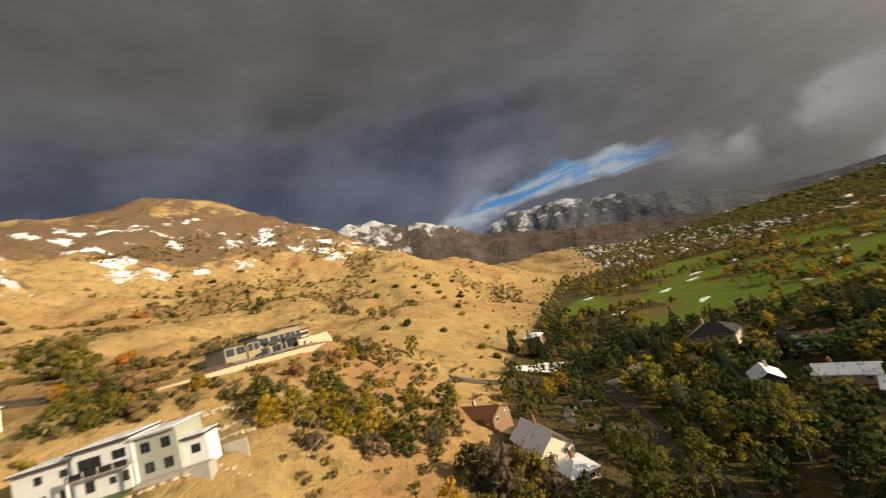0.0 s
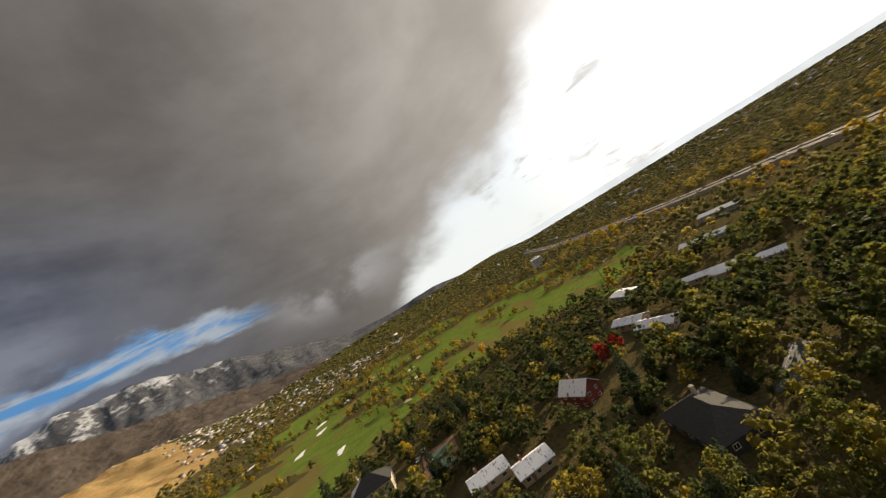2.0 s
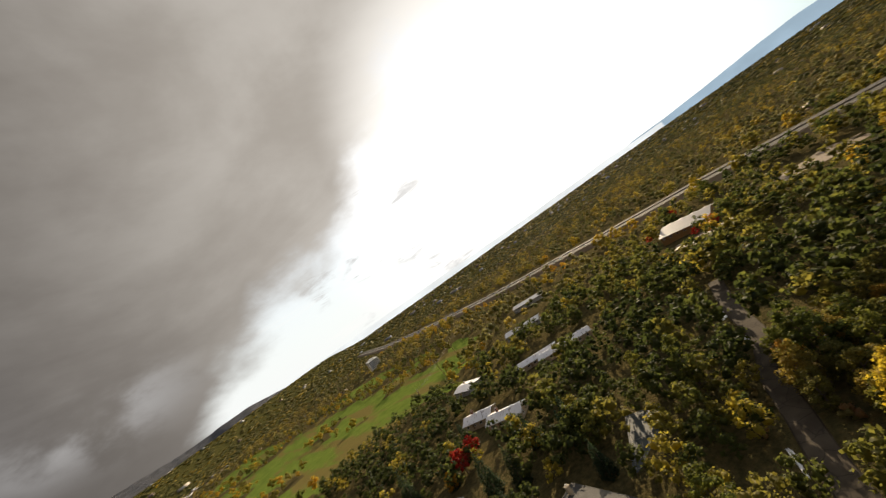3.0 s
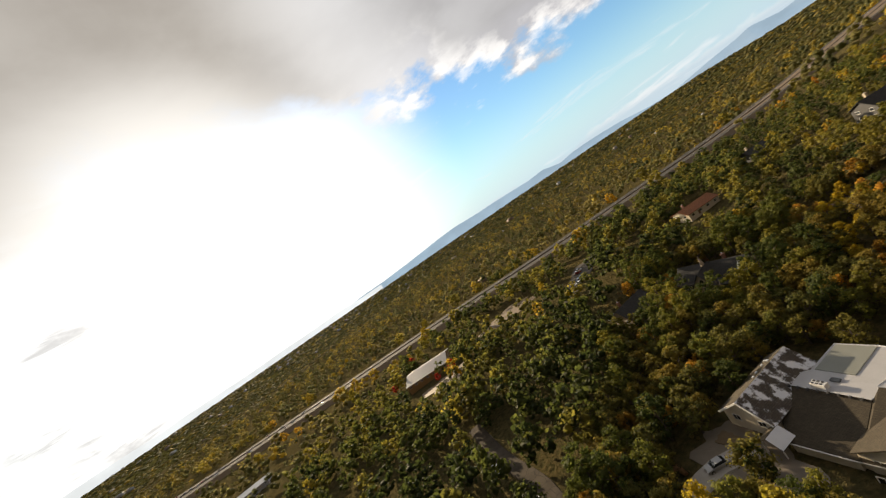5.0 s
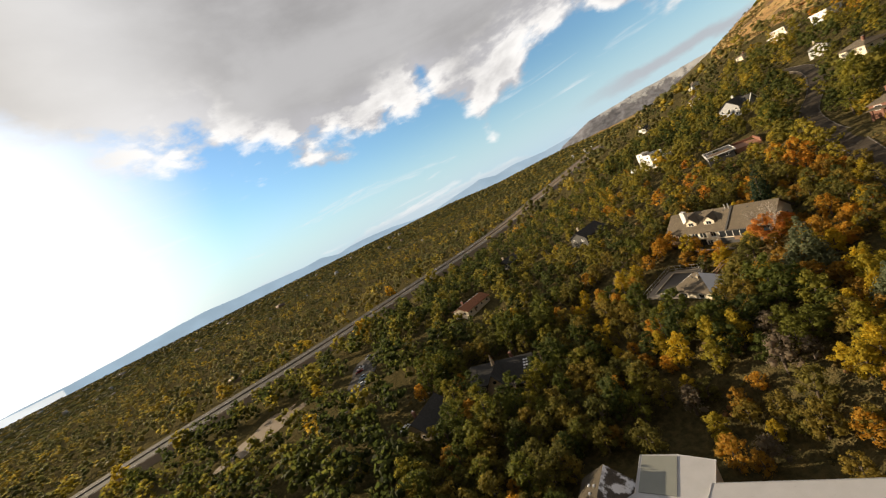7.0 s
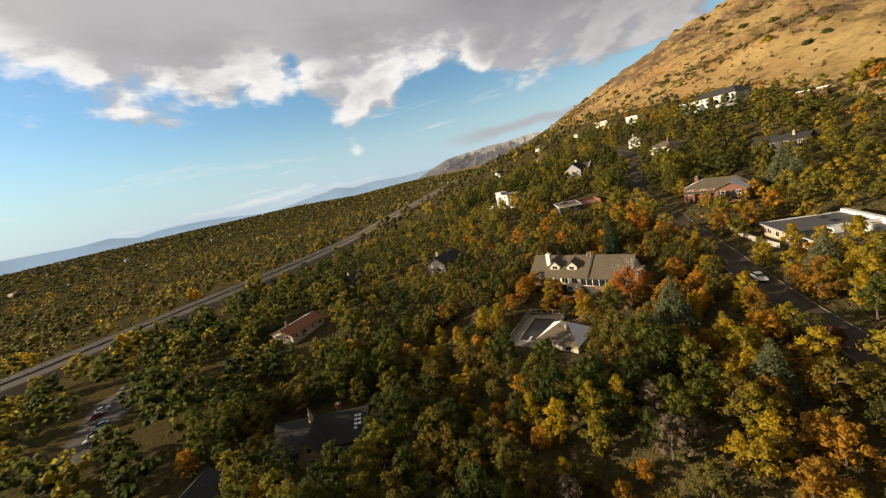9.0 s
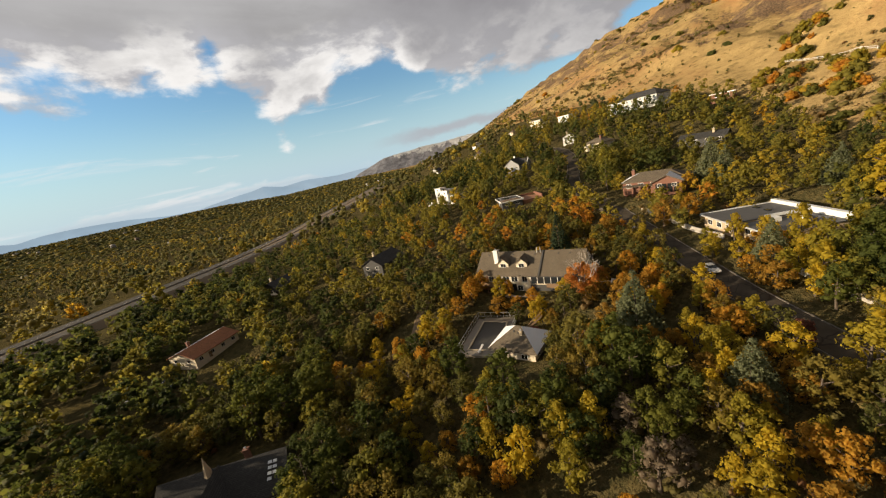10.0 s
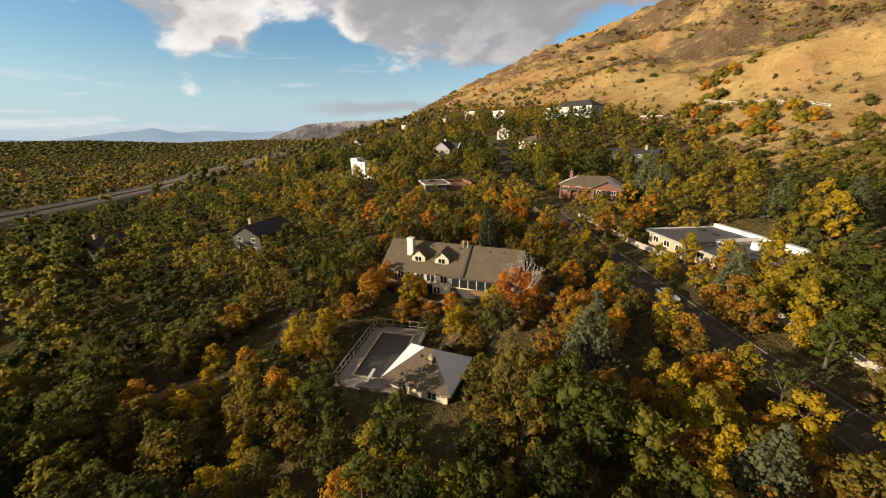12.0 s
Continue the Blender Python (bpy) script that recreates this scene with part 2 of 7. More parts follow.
WHITE = plain("white_stucco", (0.74, 0.75, 0.74))
CREAM = plain("cream_paint", (0.70, 0.62, 0.48))
GREY = plain("grey_siding", (0.34, 0.35, 0.36))
TAN = plain("tan_stucco", (0.48, 0.38, 0.26))
SAGE = plain("sage_stucco", (0.36, 0.38, 0.32))
BRICK = plain("red_brick", (0.21, 0.098, 0.065), vary=0.4, scale=3.0, grain=8.0)
RED = plain("red_barn_paint", (0.19, 0.035, 0.026))
DARK = plain("dark_cladding", (0.06, 0.06, 0.06))
STONE = plain("ashlar_stone", (0.50, 0.42, 0.30), vary=0.45, scale=2.0, grain=5.0)
TRIM = plain("white_trim", (0.80, 0.79, 0.76), vary=0.1)
WOOD = plain("weathered_deck_wood", (0.22, 0.14, 0.08), vary=0.4)
CONCRETE = plain("concrete", (0.42, 0.39, 0.35), vary=0.35, scale=0.6)
METAL = plain("galvanised_metal", (0.62, 0.63, 0.65), rough=0.4, metal=0.6, vary=0.2)
FLATROOF = plain("grey_flat_roof", (0.10, 0.10, 0.10), vary=0.4, scale=0.4)
# Thin snow, its colour greyed further to hold the shade on these roofs.
THINSNOW = plain("thin_snow_greyed_for_shade", (0.47, 0.47, 0.48), vary=0.25, scale=0.4)
SNOWROOF = plain("snow", (0.80, 0.82, 0.86), rough=0.6, vary=0.15, scale=0.5)
MEMBRANE = plain("grey_green_membrane", (0.25, 0.26, 0.23), vary=0.2, scale=0.3)
ROOF_BROWN = shingles("brown_shingles", (0.135, 0.11, 0.08), (0.175, 0.145, 0.105))
ROOF_UMBER = shingles("umber_shingles", (0.060, 0.050, 0.034), (0.085, 0.070, 0.048))
ROOF_DARK = shingles("charcoal_shingles", (0.045, 0.045, 0.045), (0.07, 0.068, 0.064))
ROOF_RUST = shingles("rust_shingles", (0.20, 0.085, 0.045), (0.27, 0.12, 0.06))
ROOF_TERRA = shingles("terracotta_shingles", (0.30, 0.125, 0.06), (0.38, 0.17, 0.085))
ROOF_SNOWY = shingles("shingles_with_melting_snow", (0.10, 0.09, 0.08), (0.15, 0.13, 0.11), 0.72)
ROOF_PATCHY = shingles("shingles_with_snow_patches", (0.09, 0.08, 0.07), (0.13, 0.11, 0.09), 0.45, (0.6, 0.5, 0.5))
BARK = plain("bark", (0.11, 0.085, 0.065), vary=0.5, scale=3.0)
PALE_BARK = plain("pale_bark", (0.50, 0.45, 0.40), vary=0.4, scale=3.0)
TYRE = plain("rubber", (0.02, 0.02, 0.02), vary=0.1)
CARS = [plain(n, c, rough=0.25, vary=0.05, spec=0.6) for n, c in (("white_car_paint", (0.75, 0.75, 0.74)), ("silver_car_paint", (0.38, 0.39, 0.40)), ("black_car_paint", (0.03, 0.03, 0.035)), ("red_car_paint", (0.30, 0.03, 0.02)), ("blue_car_paint", (0.05, 0.09, 0.18)))]
GLASS, _k, _b = material("window_glass", 0.06, 0.0, 0.8)
_b.inputs["Base Color"].default_value = rgb(0.02, 0.025, 0.03)
POOL = plain("dark_pool_cover", (0.09, 0.085, 0.075), rough=0.45, vary=0.5, scale=0.8)

GREENS = leaf_material("green_leaves", [(0.0, (0.060, 0.078, 0.018)), (0.35, (0.108, 0.128, 0.024)), (0.7, (0.175, 0.178, 0.030)), (1.0, (0.31, 0.27, 0.034))])
OLIVES = leaf_material("olive_leaves", [(0.0, (0.11, 0.115, 0.03)), (0.5, (0.20, 0.175, 0.036)), (1.0, (0.30, 0.22, 0.04))])
GOLDS = leaf_material("golden_leaves", [(0.0, (0.32, 0.27, 0.03)), (0.5, (0.47, 0.355, 0.03)), (1.0, (0.59, 0.425, 0.03))])
EMBERS = leaf_material("red_orange_leaves", [(0.0, (0.58, 0.24, 0.05)), (1.0, (0.72, 0.34, 0.08))])
ORANGES = leaf_material("orange_leaves", [(0.0, (0.34, 0.205, 0.035)), (0.5, (0.49, 0.275, 0.035)), (1.0, (0.62, 0.335, 0.035))])
REDS = leaf_material("red_leaves", [(0.0, (0.38, 0.03, 0.02)), (1.0, (0.60, 0.04, 0.03))])
RUSSETS = leaf_material("russet_leaves", [(0.0, (0.18, 0.07, 0.05)), (1.0, (0.27, 0.10, 0.07))])
DUSTY = leaf_material("grey_twigs", [(0.0, (0.20, 0.16, 0.11)), (1.0, (0.30, 0.23, 0.16))])
NEEDLES = leaf_material("green_needles", [(0.0, (0.03, 0.055, 0.03)), (1.0, (0.06, 0.085, 0.04))])
BLUE_NEEDLES = leaf_material("blue_grey_needles", [(0.0, (0.18, 0.20, 0.105)), (1.0, (0.27, 0.285, 0.15))])
MIXED = leaf_material("autumn_leaves", [(0.0, (0.052, 0.068, 0.018)), (0.3, (0.105, 0.122, 0.027)), (0.55, (0.24, 0.21, 0.037)), (0.78, (0.38, 0.31, 0.038)), (0.9, (0.60, 0.38, 0.034)), (1.0, (0.58, 0.27, 0.035))], attr=True)
# Distant autumn leaves, with haze mixed in as paler, greyer colours.
VALLEY = leaf_material("far_leaves_haze_painted_in", [(0.0, (0.115, 0.125, 0.05)), (0.35, (0.21, 0.20, 0.066)), (0.6, (0.30, 0.25, 0.08)), (0.8, (0.54, 0.43, 0.07)), (1.0, (0.42, 0.22, 0.06))], attr=True)
SCRUB = leaf_material("scrub_leaves", [(0.0, (0.15, 0.15, 0.05)), (0.35, (0.26, 0.22, 0.08)), (0.7, (0.34, 0.24, 0.10)), (0.85, (0.34, 0.18, 0.09)), (1.0, (0.46, 0.38, 0.06))], attr=True)


def land_material():
    """Dry grass, forest floor, fairways and snow, by the cover carried on the ground."""
    m, k, bsdf = material("land", 1.0, 0.0, 0.0)
    at = k.add("ShaderNodeTexCoord").outputs["Object"]
    cover = {n: k.add("ShaderNodeAttribute", {"attribute_name": n}).outputs["Fac"] for n in ("wood", "golf", "snow", "rock", "town", "brush")}
    big, mid, fine, tuft = k.noise(at, 0.012, 6.0), k.noise(at, 0.09, 6.0, 0.6), k.noise(at, 0.7, 5.0, 0.65), k.noise(at, 3.2, 3.0)
    dry = k.mix(k.ramp(mid, 0.3, 0.7), rgb(0.48, 0.345, 0.15), rgb(0.34, 0.24, 0.104))
    dry = k.mix(k.ramp(fine, 0.45, 0.75, 0.0, 0.7), dry, rgb(0.30, 0.19, 0.085))
    dry = k.mix(k.ramp(tuft, 0.4, 0.8, 0.0, 0.5), dry, rgb(0.55, 0.40, 0.175))
    dry = k.mix(k.ramp(big, 0.48, 0.66, 0.0, 0.7), dry, rgb(0.37, 0.205, 0.092))
    dry = k.mix(k.ramp(k.noise(at, 0.16, 7.0, 0.75), 0.50, 0.64, 0.0, 0.6), dry, rgb(0.22, 0.16, 0.07))
    dry = k.mix(k.ramp(k.noise(at, 0.035, 6.0, 0.65), 0.52, 0.66, 0.0, 0.5), dry, rgb(0.19, 0.14, 0.062))
    oak = k.mix(k.ramp(mid, 0.35, 0.65), rgb(0.18, 0.14, 0.056), rgb(0.25, 0.15, 0.075))
    thick = k.math("ADD", cover["brush"], k.math("MULTIPLY", k.math("SUBTRACT", k.noise(at, 0.16, 5.0, 0.7), 0.5), 1.5))
    dry = k.mix(k.math("MULTIPLY", k.ramp(thick, 0.36, 0.62, 0.0, 0.85), k.ramp(cover["brush"], 0.02, 0.2)), dry, oak)
    spots = k.add("ShaderNodeTexVoronoi", {"feature": "F1"}, Vector=at, Scale=0.15)
    tufted = k.math("MULTIPLY", k.ramp(k.math("ADD", spots.outputs["Distance"], k.math("MULTIPLY", fine, 0.25)), 0.46, 0.34), k.ramp(k.noise(at, 0.02, 4.0), 0.40, 0.58))
    dry = k.mix(k.math("MULTIPLY", tufted, 0.5), dry, rgb(0.13, 0.105, 0.045))
    floor = k.mix(k.ramp(fine, 0.3, 0.7), rgb(0.055, 0.052, 0.024), rgb(0.12, 0.095, 0.042))
    fair = k.mix(k.ramp(mid, 0.3, 0.7), rgb(0.10, 0.155, 0.028), rgb(0.15, 0.205, 0.038))
    lane = k.noise(k.vec("MULTIPLY", k.add("ShaderNodeVectorRotate", None, Vector=at, Angle=radians(-35)).outputs[0], (0.35, 1.6, 1.0)), 0.02, 4.0)
    fair = k.mix(k.ramp(lane, 0.50, 0.60, 0.0, 0.85), fair, rgb(0.17, 0.125, 0.05))
    fair = k.mix(k.ramp(fine, 0.4, 0.8, 0.0, 0.5), fair, rgb(0.10, 0.11, 0.035))
    stone = k.mix(k.ramp(fine, 0.35, 0.7), rgb(0.10, 0.072, 0.048), rgb(0.26, 0.175, 0.105))
    far_town = k.mix(k.ramp(fine, 0.4, 0.6), rgb(0.045, 0.05, 0.016), rgb(0.10, 0.09, 0.03))
    base = dry
    for name, colour in (("rock", stone), ("wood", floor), ("town", far_town), ("golf", fair)):
        f = k.math("ADD", cover[name], k.math("MULTIPLY", k.math("SUBTRACT", k.noise(at, 0.05, 9.0, 0.72) if name == "rock" else mid, 0.5), 2.2 if name == "rock" else 0.5))
        base = k.mix(k.math("MULTIPLY", k.ramp(f, 0.35, 0.6), k.ramp(cover[name], 0.02, 0.2)), base, colour)
    white = k.math("ADD", cover["snow"], k.math("MULTIPLY", k.math("SUBTRACT", k.noise(at, 0.022, 8.0, 0.62), 0.5), 1.9))
    base = k.mix(k.math("MULTIPLY", k.ramp(white, 0.5, 0.62), k.ramp(cover["snow"], 0.02, 0.15)), base, rgb(0.78, 0.80, 0.84))
    k.put(bsdf.inputs["Base Color"], base)
    bump(k, bsdf, k.math("ADD", k.math("MULTIPLY", fine, 1.0), k.math("MULTIPLY", tuft, 0.3)), 1.0, 0.9)
    return m


LAND = land_material()


def asphalt_material(name, a, b):
    m, k, bsdf = material(name, 0.95, 0.0, 0.1)
    at = k.add("ShaderNodeTexCoord").outputs["Object"]
    base = k.mix(k.ramp(k.noise(at, 0.25, 6.0), 0.3, 0.7), rgb(*a), rgb(*b))
    crack = k.add("ShaderNodeTexVoronoi", {"feature": "DISTANCE_TO_EDGE"}, Vector=k.vec("ADD", at, k.add("ShaderNodeTexNoise", None, Vector=at, Scale=0.5).outputs[1]), Scale=0.24).outputs[0]
    base = k.mix(k.ramp(crack, 0.028, 0.008, 0.0, 0.55), base, rgb(0.025, 0.024, 0.022))
    k.put(bsdf.inputs["Base Color"], base)
    bump(k, bsdf, k.noise(at, 30.0), 0.3, 0.01)
    return m


ASPHALT = asphalt_material("worn_asphalt", (0.058, 0.048, 0.037), (0.090, 0.075, 0.057))
HIGHWAY = asphalt_material("highway_asphalt", (0.082, 0.076, 0.068), (0.112, 0.104, 0.092))
KERB = plain("stained_kerb_concrete", (0.15, 0.135, 0.115), vary=0.4)
DIRT = plain("bare_earth", (0.19, 0.135, 0.075), vary=0.5, scale=0.8)
GRAVEL = plain("gravel", (0.30, 0.25, 0.19), vary=0.5, scale=1.0)
SAND = plain("bunker_sand", (0.55, 0.47, 0.34), vary=0.2)


def mountain_material(name, rock, snow, line):
    m, k, bsdf = material(name, 0.95, 0.0, 0.1)
    at = k.add("ShaderNodeTexCoord").outputs["Object"]
    fine = k.noise(at, 0.0085, 10.0, 0.72)
    z = k.add("ShaderNodeSeparateXYZ", None, Vector=at).outputs[2]
    f = k.math("ADD", k.math("MULTIPLY", z, 1.0 / line), k.math("MULTIPLY", k.math("SUBTRACT", fine, 0.5), 2.6))
    base = k.mix(k.ramp(k.noise(at, 0.02, 6.0), 0.3, 0.7), rgb(*rock), rgb(*[c * 0.6 for c in rock]))
    base = k.mix(k.ramp(f, 0.85, 1.1), base, rgb(*snow))
    k.put(bsdf.inputs["Base Color"], base)
    bump(k, bsdf, fine, 1.0, 25.0)
    return m


def haze_glow_material(name, colour):
    """A far range whose own glow stands in for the hazy air before it."""
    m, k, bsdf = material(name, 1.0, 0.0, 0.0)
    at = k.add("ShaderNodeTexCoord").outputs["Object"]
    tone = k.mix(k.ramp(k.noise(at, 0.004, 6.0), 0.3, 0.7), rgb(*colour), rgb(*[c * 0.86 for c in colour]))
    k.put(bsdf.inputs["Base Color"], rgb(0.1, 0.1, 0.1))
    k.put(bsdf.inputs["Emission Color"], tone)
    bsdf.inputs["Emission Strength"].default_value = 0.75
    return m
# ---- the lie of the land: heights on a coarse plan, smoothly joined ----
XS = (-1200, -800, -500, -320, -210, -120, -50, 10, 60, 130, 260, 500, 900)
PLAN = {
    -1700: (20, 5, 0, 0, 0, 0, 0, 0, 0, 0, 0, 0, 0),
    -1200: (90, 40, 10, 4, 2, 1, 0, 0, 0, 0, 0, 0, 0),
    -700: (300, 225, 120, 62, 40, 26, 17, 11, 8, 6, 3, 0, 0),
    -400: (390, 287, 175, 102, 73, 51, 38, 27, 22, 18, 10, 2, 0),
    -200: (420, 330, 190, 112, 80, 59, 47, 38, 31, 27, 20, 6, 0),
    -80: (430, 345, 200, 114, 80, 57, 45, 37.5, 27, 23.5, 17, 6, 0),
    20: (430, 345, 205, 124, 90, 70, 54, 35, 26, 22, 16, 6, 0),
    110: (440, 350, 220, 140, 108, 90, 72, 34, 24, 20, 16, 6, 0),
    200: (460, 370, 245, 155, 116, 94, 75, 40, 24, 19, 16, 6, 0),
    320: (470, 400, 268, 170, 130, 105, 86, 60, 38, 24, 17, 8, 0),
    550: (480, 425, 352, 258, 195, 160, 138, 105, 72, 45, 25, 10, 2),
    830: (540, 495, 472, 378, 320, 255, 205, 172, 148, 115, 60, 22, 6),
    1150: (560, 520, 420, 330, 250, 190, 145, 122, 105, 92, 78, 56, 10),
    1600: (450, 350, 260, 200, 180, 175, 172, 170, 168, 166, 162, 146, 70),
}
# ground levelled for building: x, y, level radius, outer radius, height
PADS = ((-2, -97, 15, 24, 37.9), (20, -87, 12.5, 18, 33.9), (60, -28, 24, 36, 25.3), (-56, 69, 11, 20, 65.6), (-72, 60, 11, 20, 65.7), (-80, 121, 8, 15, 80.0), (-70, 138, 9, 15, 78.9), (-61, 157, 9, 15, 78.0),
        (-76, -103, 13, 20, 48.4), (-46.5, -58.5, 14, 20, 44.0), (-214, -182, 18, 30, 80.5), (15, 102, 13, 21, 31.2), (128, 189, 12, 20, 18.8), (142, 157, 16, 24, 18.6))
# spurs and gullies on the hill: from, to, height, half width
FOLDS = ((-272, -92, -305, 20, 15, 22), (-330, -112, -372, 0, -22, 26), (-372, 0, -470, 70, -20, 34), (-305, 20, -380, 110, 16, 30), (-420, -230, -560, -150, -18, 30), (-340, -210, -480, -120, 14, 26))
YS = tuple(PLAN)
TABLE = np.array([PLAN[y] for y in YS], float)


def _hermite(knots, values, at):
    """Smooth curve through values (last axis is the knots) at the places given, one place for each row."""
    k = np.asarray(knots, float)
    i = np.clip(np.searchsorted(k, at) - 1, 0, len(k) - 2)
    slope = np.diff(values, axis=-1) / np.diff(k)
    m = np.empty_like(values)
    m[..., 1:-1] = (slope[..., 1:] + slope[..., :-1]) / 2
    m[..., 0], m[..., -1] = slope[..., 0], slope[..., -1]
    n = np.arange(len(at))
    h = k[i + 1] - k[i]
    u = np.clip((at - k[i]) / h, 0, 1)
    pick = (lambda a, j: a[n, j]) if values.ndim == 2 else (lambda a, j: a[j])
    return ((2 * u ** 3 - 3 * u ** 2 + 1) * pick(values, i) + (u ** 3 - 2 * u ** 2 + u) * h * pick(m, i)
            + (3 * u ** 2 - 2 * u ** 3) * pick(values, i + 1) + (u ** 3 - u ** 2) * h * pick(m, i + 1))


def heights(x, y):
    """Ground height at arrays x, y, without the fine relief."""
    x, y = np.atleast_1d(np.asarray(x, float)), np.atleast_1d(np.asarray(y, float))
    rows = np.stack([_hermite(XS, TABLE[j], np.clip(x, XS[0], XS[-1])) for j in range(len(YS))], axis=1)
    z = _hermite(YS, rows, np.clip(y, YS[0], YS[-1]))
    for cx, cy, r0, r1, level_at in PADS:
        w = np.clip((r1 - np.hypot(x - cx, y - cy)) / (r1 - r0), 0, 1)
        w = w * w * (3 - 2 * w)
        z = z * (1 - w) + level_at * w
    for x0, y0, x1, y1, rise, wide in FOLDS:
        dx, dy = x1 - x0, y1 - y0
        t = np.clip(((x - x0) * dx + (y - y0) * dy) / (dx * dx + dy * dy), 0, 1)
        z = z + rise * np.exp(-(np.hypot(x - x0 - t * dx, y - y0 - t * dy) / wide) ** 2)
    far = np.hypot(x, y)
    return z + 0.011 * np.maximum(0, far - 1500) * (x > -600) * np.clip((x + 600) / 600, 0, 1)


def ground(x, y):
    return float(heights([x], [y])[0])


def fbm(x, y, scale, octaves=5, seed=0.0):
    """Cheap value noise on arrays, -1 to 1."""
    out, amp, total = np.zeros_like(x), 1.0, 0.0
    for o in range(octaves):
        s = scale * 2.0 ** o
        u, v = x * s + 17.3 * o + seed, y * s + 9.1 * o - seed
        i, j = np.floor(u), np.floor(v)
        a, b = u - i, v - j
        a, b = a * a * (3 - 2 * a), b * b * (3 - 2 * b)
        hashed = lambda p, q: np.modf(np.abs(np.sin(p * 127.1 + q * 311.7) * 43758.5453))[0]
        top = hashed(i, j) * (1 - a) + hashed(i + 1, j) * a
        low = hashed(i, j + 1) * (1 - a) + hashed(i + 1, j + 1) * a
        out += amp * (2 * (top * (1 - b) + low * b) - 1)
        total += amp
        amp *= 0.5
    return out / total


# the line where dry hillside gives way to trees: x of the edge at each y
EDGE_Y = (-1700, -900, -500, -300, -200, -125, -90, -70, -35, 0, 60, 120, 200, 300, 450, 620, 900, 1500)
EDGE_X = (-1500, -660, -330, -285, -258, -206, -168, -124, -112, -92, -12, 6, 20, 62, 118, 190, 420, 600)


def hillside(x, y):
    """Metres inside the dry hillside (negative: among the trees)."""
    return np.interp(y, EDGE_Y, EDGE_X) - x


GOLF = ((92, 318), (150, 236), (205, 214), (262, 182), (330, 190), (470, 250), (640, 320), (960, 640), (700, 720), (420, 700), (230, 560), (130, 420))


def inside(poly, x, y):
    x, y = np.asarray(x, float), np.asarray(y, float)
    hit = np.zeros(x.shape, bool)
    for (x0, y0), (x1, y1) in zip(poly, poly[1:] + poly[:1]):
        cross = (y0 > y) != (y1 > y)
        hit ^= cross & (x < (x1 - x0) * (y - y0) / (y1 - y0 + 1e-9) + x0)
    return hit


FAIR2 = ((285, 62), (330, 112), (305, 186), (470, 250), (640, 320), (800, 430), (860, 360), (760, 230), (600, 110), (520, 60), (400, 30))


def relief(x, y):
    """Full ground height: the plan plus gullies and hummocks on the hillside."""
    z = heights(x, y)
    k = np.clip(hillside(x, y) / 120, 0, 1)
    # building ground and the drive are graded smooth
    for cx, cy, r0, r1, _ in PADS + ((-112, 99, 18, 26, 0), (-95, 104, 12, 20, 0), (-60, 100, 8, 14, 0)):
        k = k * np.clip((np.hypot(x - cx, y - cy) - r1) / 18, 0, 1)
    gully = fbm(x + 0.3 * y, y * 0.6, 0.006, 5)
    crag = np.abs(fbm(x, y, 0.03, 4, 14.0)) * np.clip((z - 130) / 100, 0, 1)
    return z + k * (-20 * crag + 20 * gully * np.clip(k, 0.2, 1) + 11.0 * np.clip(k, 0.1, 1) * fbm(x, y, 0.02, 4, 2.0) + 3.2 * fbm(x, y, 0.06, 4, 5.0))


def brushiness(x, y):
    """How thick the brush grows on the hillside: in gullies and in bands along the slope."""
    band = fbm(x * 2.2 - 0.5 * y, y * 0.7 + 0.4 * x, 0.012, 3, 31.0)
    return np.clip(0.10 - 1.0 * fbm(x + 0.3 * y, y * 0.6, 0.006, 5) + 0.75 * band, 0, 1)


def spread(n, half, fine):
    """n stations from -half to half, about fine metres apart in the middle."""
    u = np.linspace(-1, 1, n)
    a = fine * (n - 1) / 2
    return a * u + (half - a) * np.sign(u) * np.abs(u) ** 5


def link_mesh(name, verts, faces, mats, parent=None, smooth=False, index=None):
    me = bpy.data.meshes.new(name)
    me.from_pydata([tuple(v) for v in verts], [], [tuple(f) for f in faces])
    for m in (mats if isinstance(mats, (list, tuple)) else [mats]):
        me.materials.append(m)
    if smooth:
        me.polygons.foreach_set("use_smooth", [True] * len(me.polygons))
    if index is not None:
        me.polygons.foreach_set("material_index", index)
    me.update()
    ob = new(name, me)
    ob.parent = parent
    return ob


def grid_mesh(name, X, Y, Z, mat):
    ny, nx = X.shape
    verts = np.stack([X.ravel(), Y.ravel(), Z.ravel()], 1)
    i = (np.arange(ny - 1)[:, None] * nx + np.arange(nx - 1)[None, :]).ravel()
    faces = np.stack([i, i + 1, i + nx + 1, i + nx], 1)
    me = bpy.data.meshes.new(name)
    me.vertices.add(len(verts)), me.loops.add(faces.size), me.polygons.add(len(faces))
    me.vertices.foreach_set("co", verts.ravel())
    me.loops.foreach_set("vertex_index", faces.ravel())
    me.polygons.foreach_set("loop_start", np.arange(0, faces.size, 4))
    me.polygons.foreach_set("use_smooth", np.ones(len(faces), bool))
    me.update(calc_edges=True)
    me.materials.append(mat)
    return new(name, me)


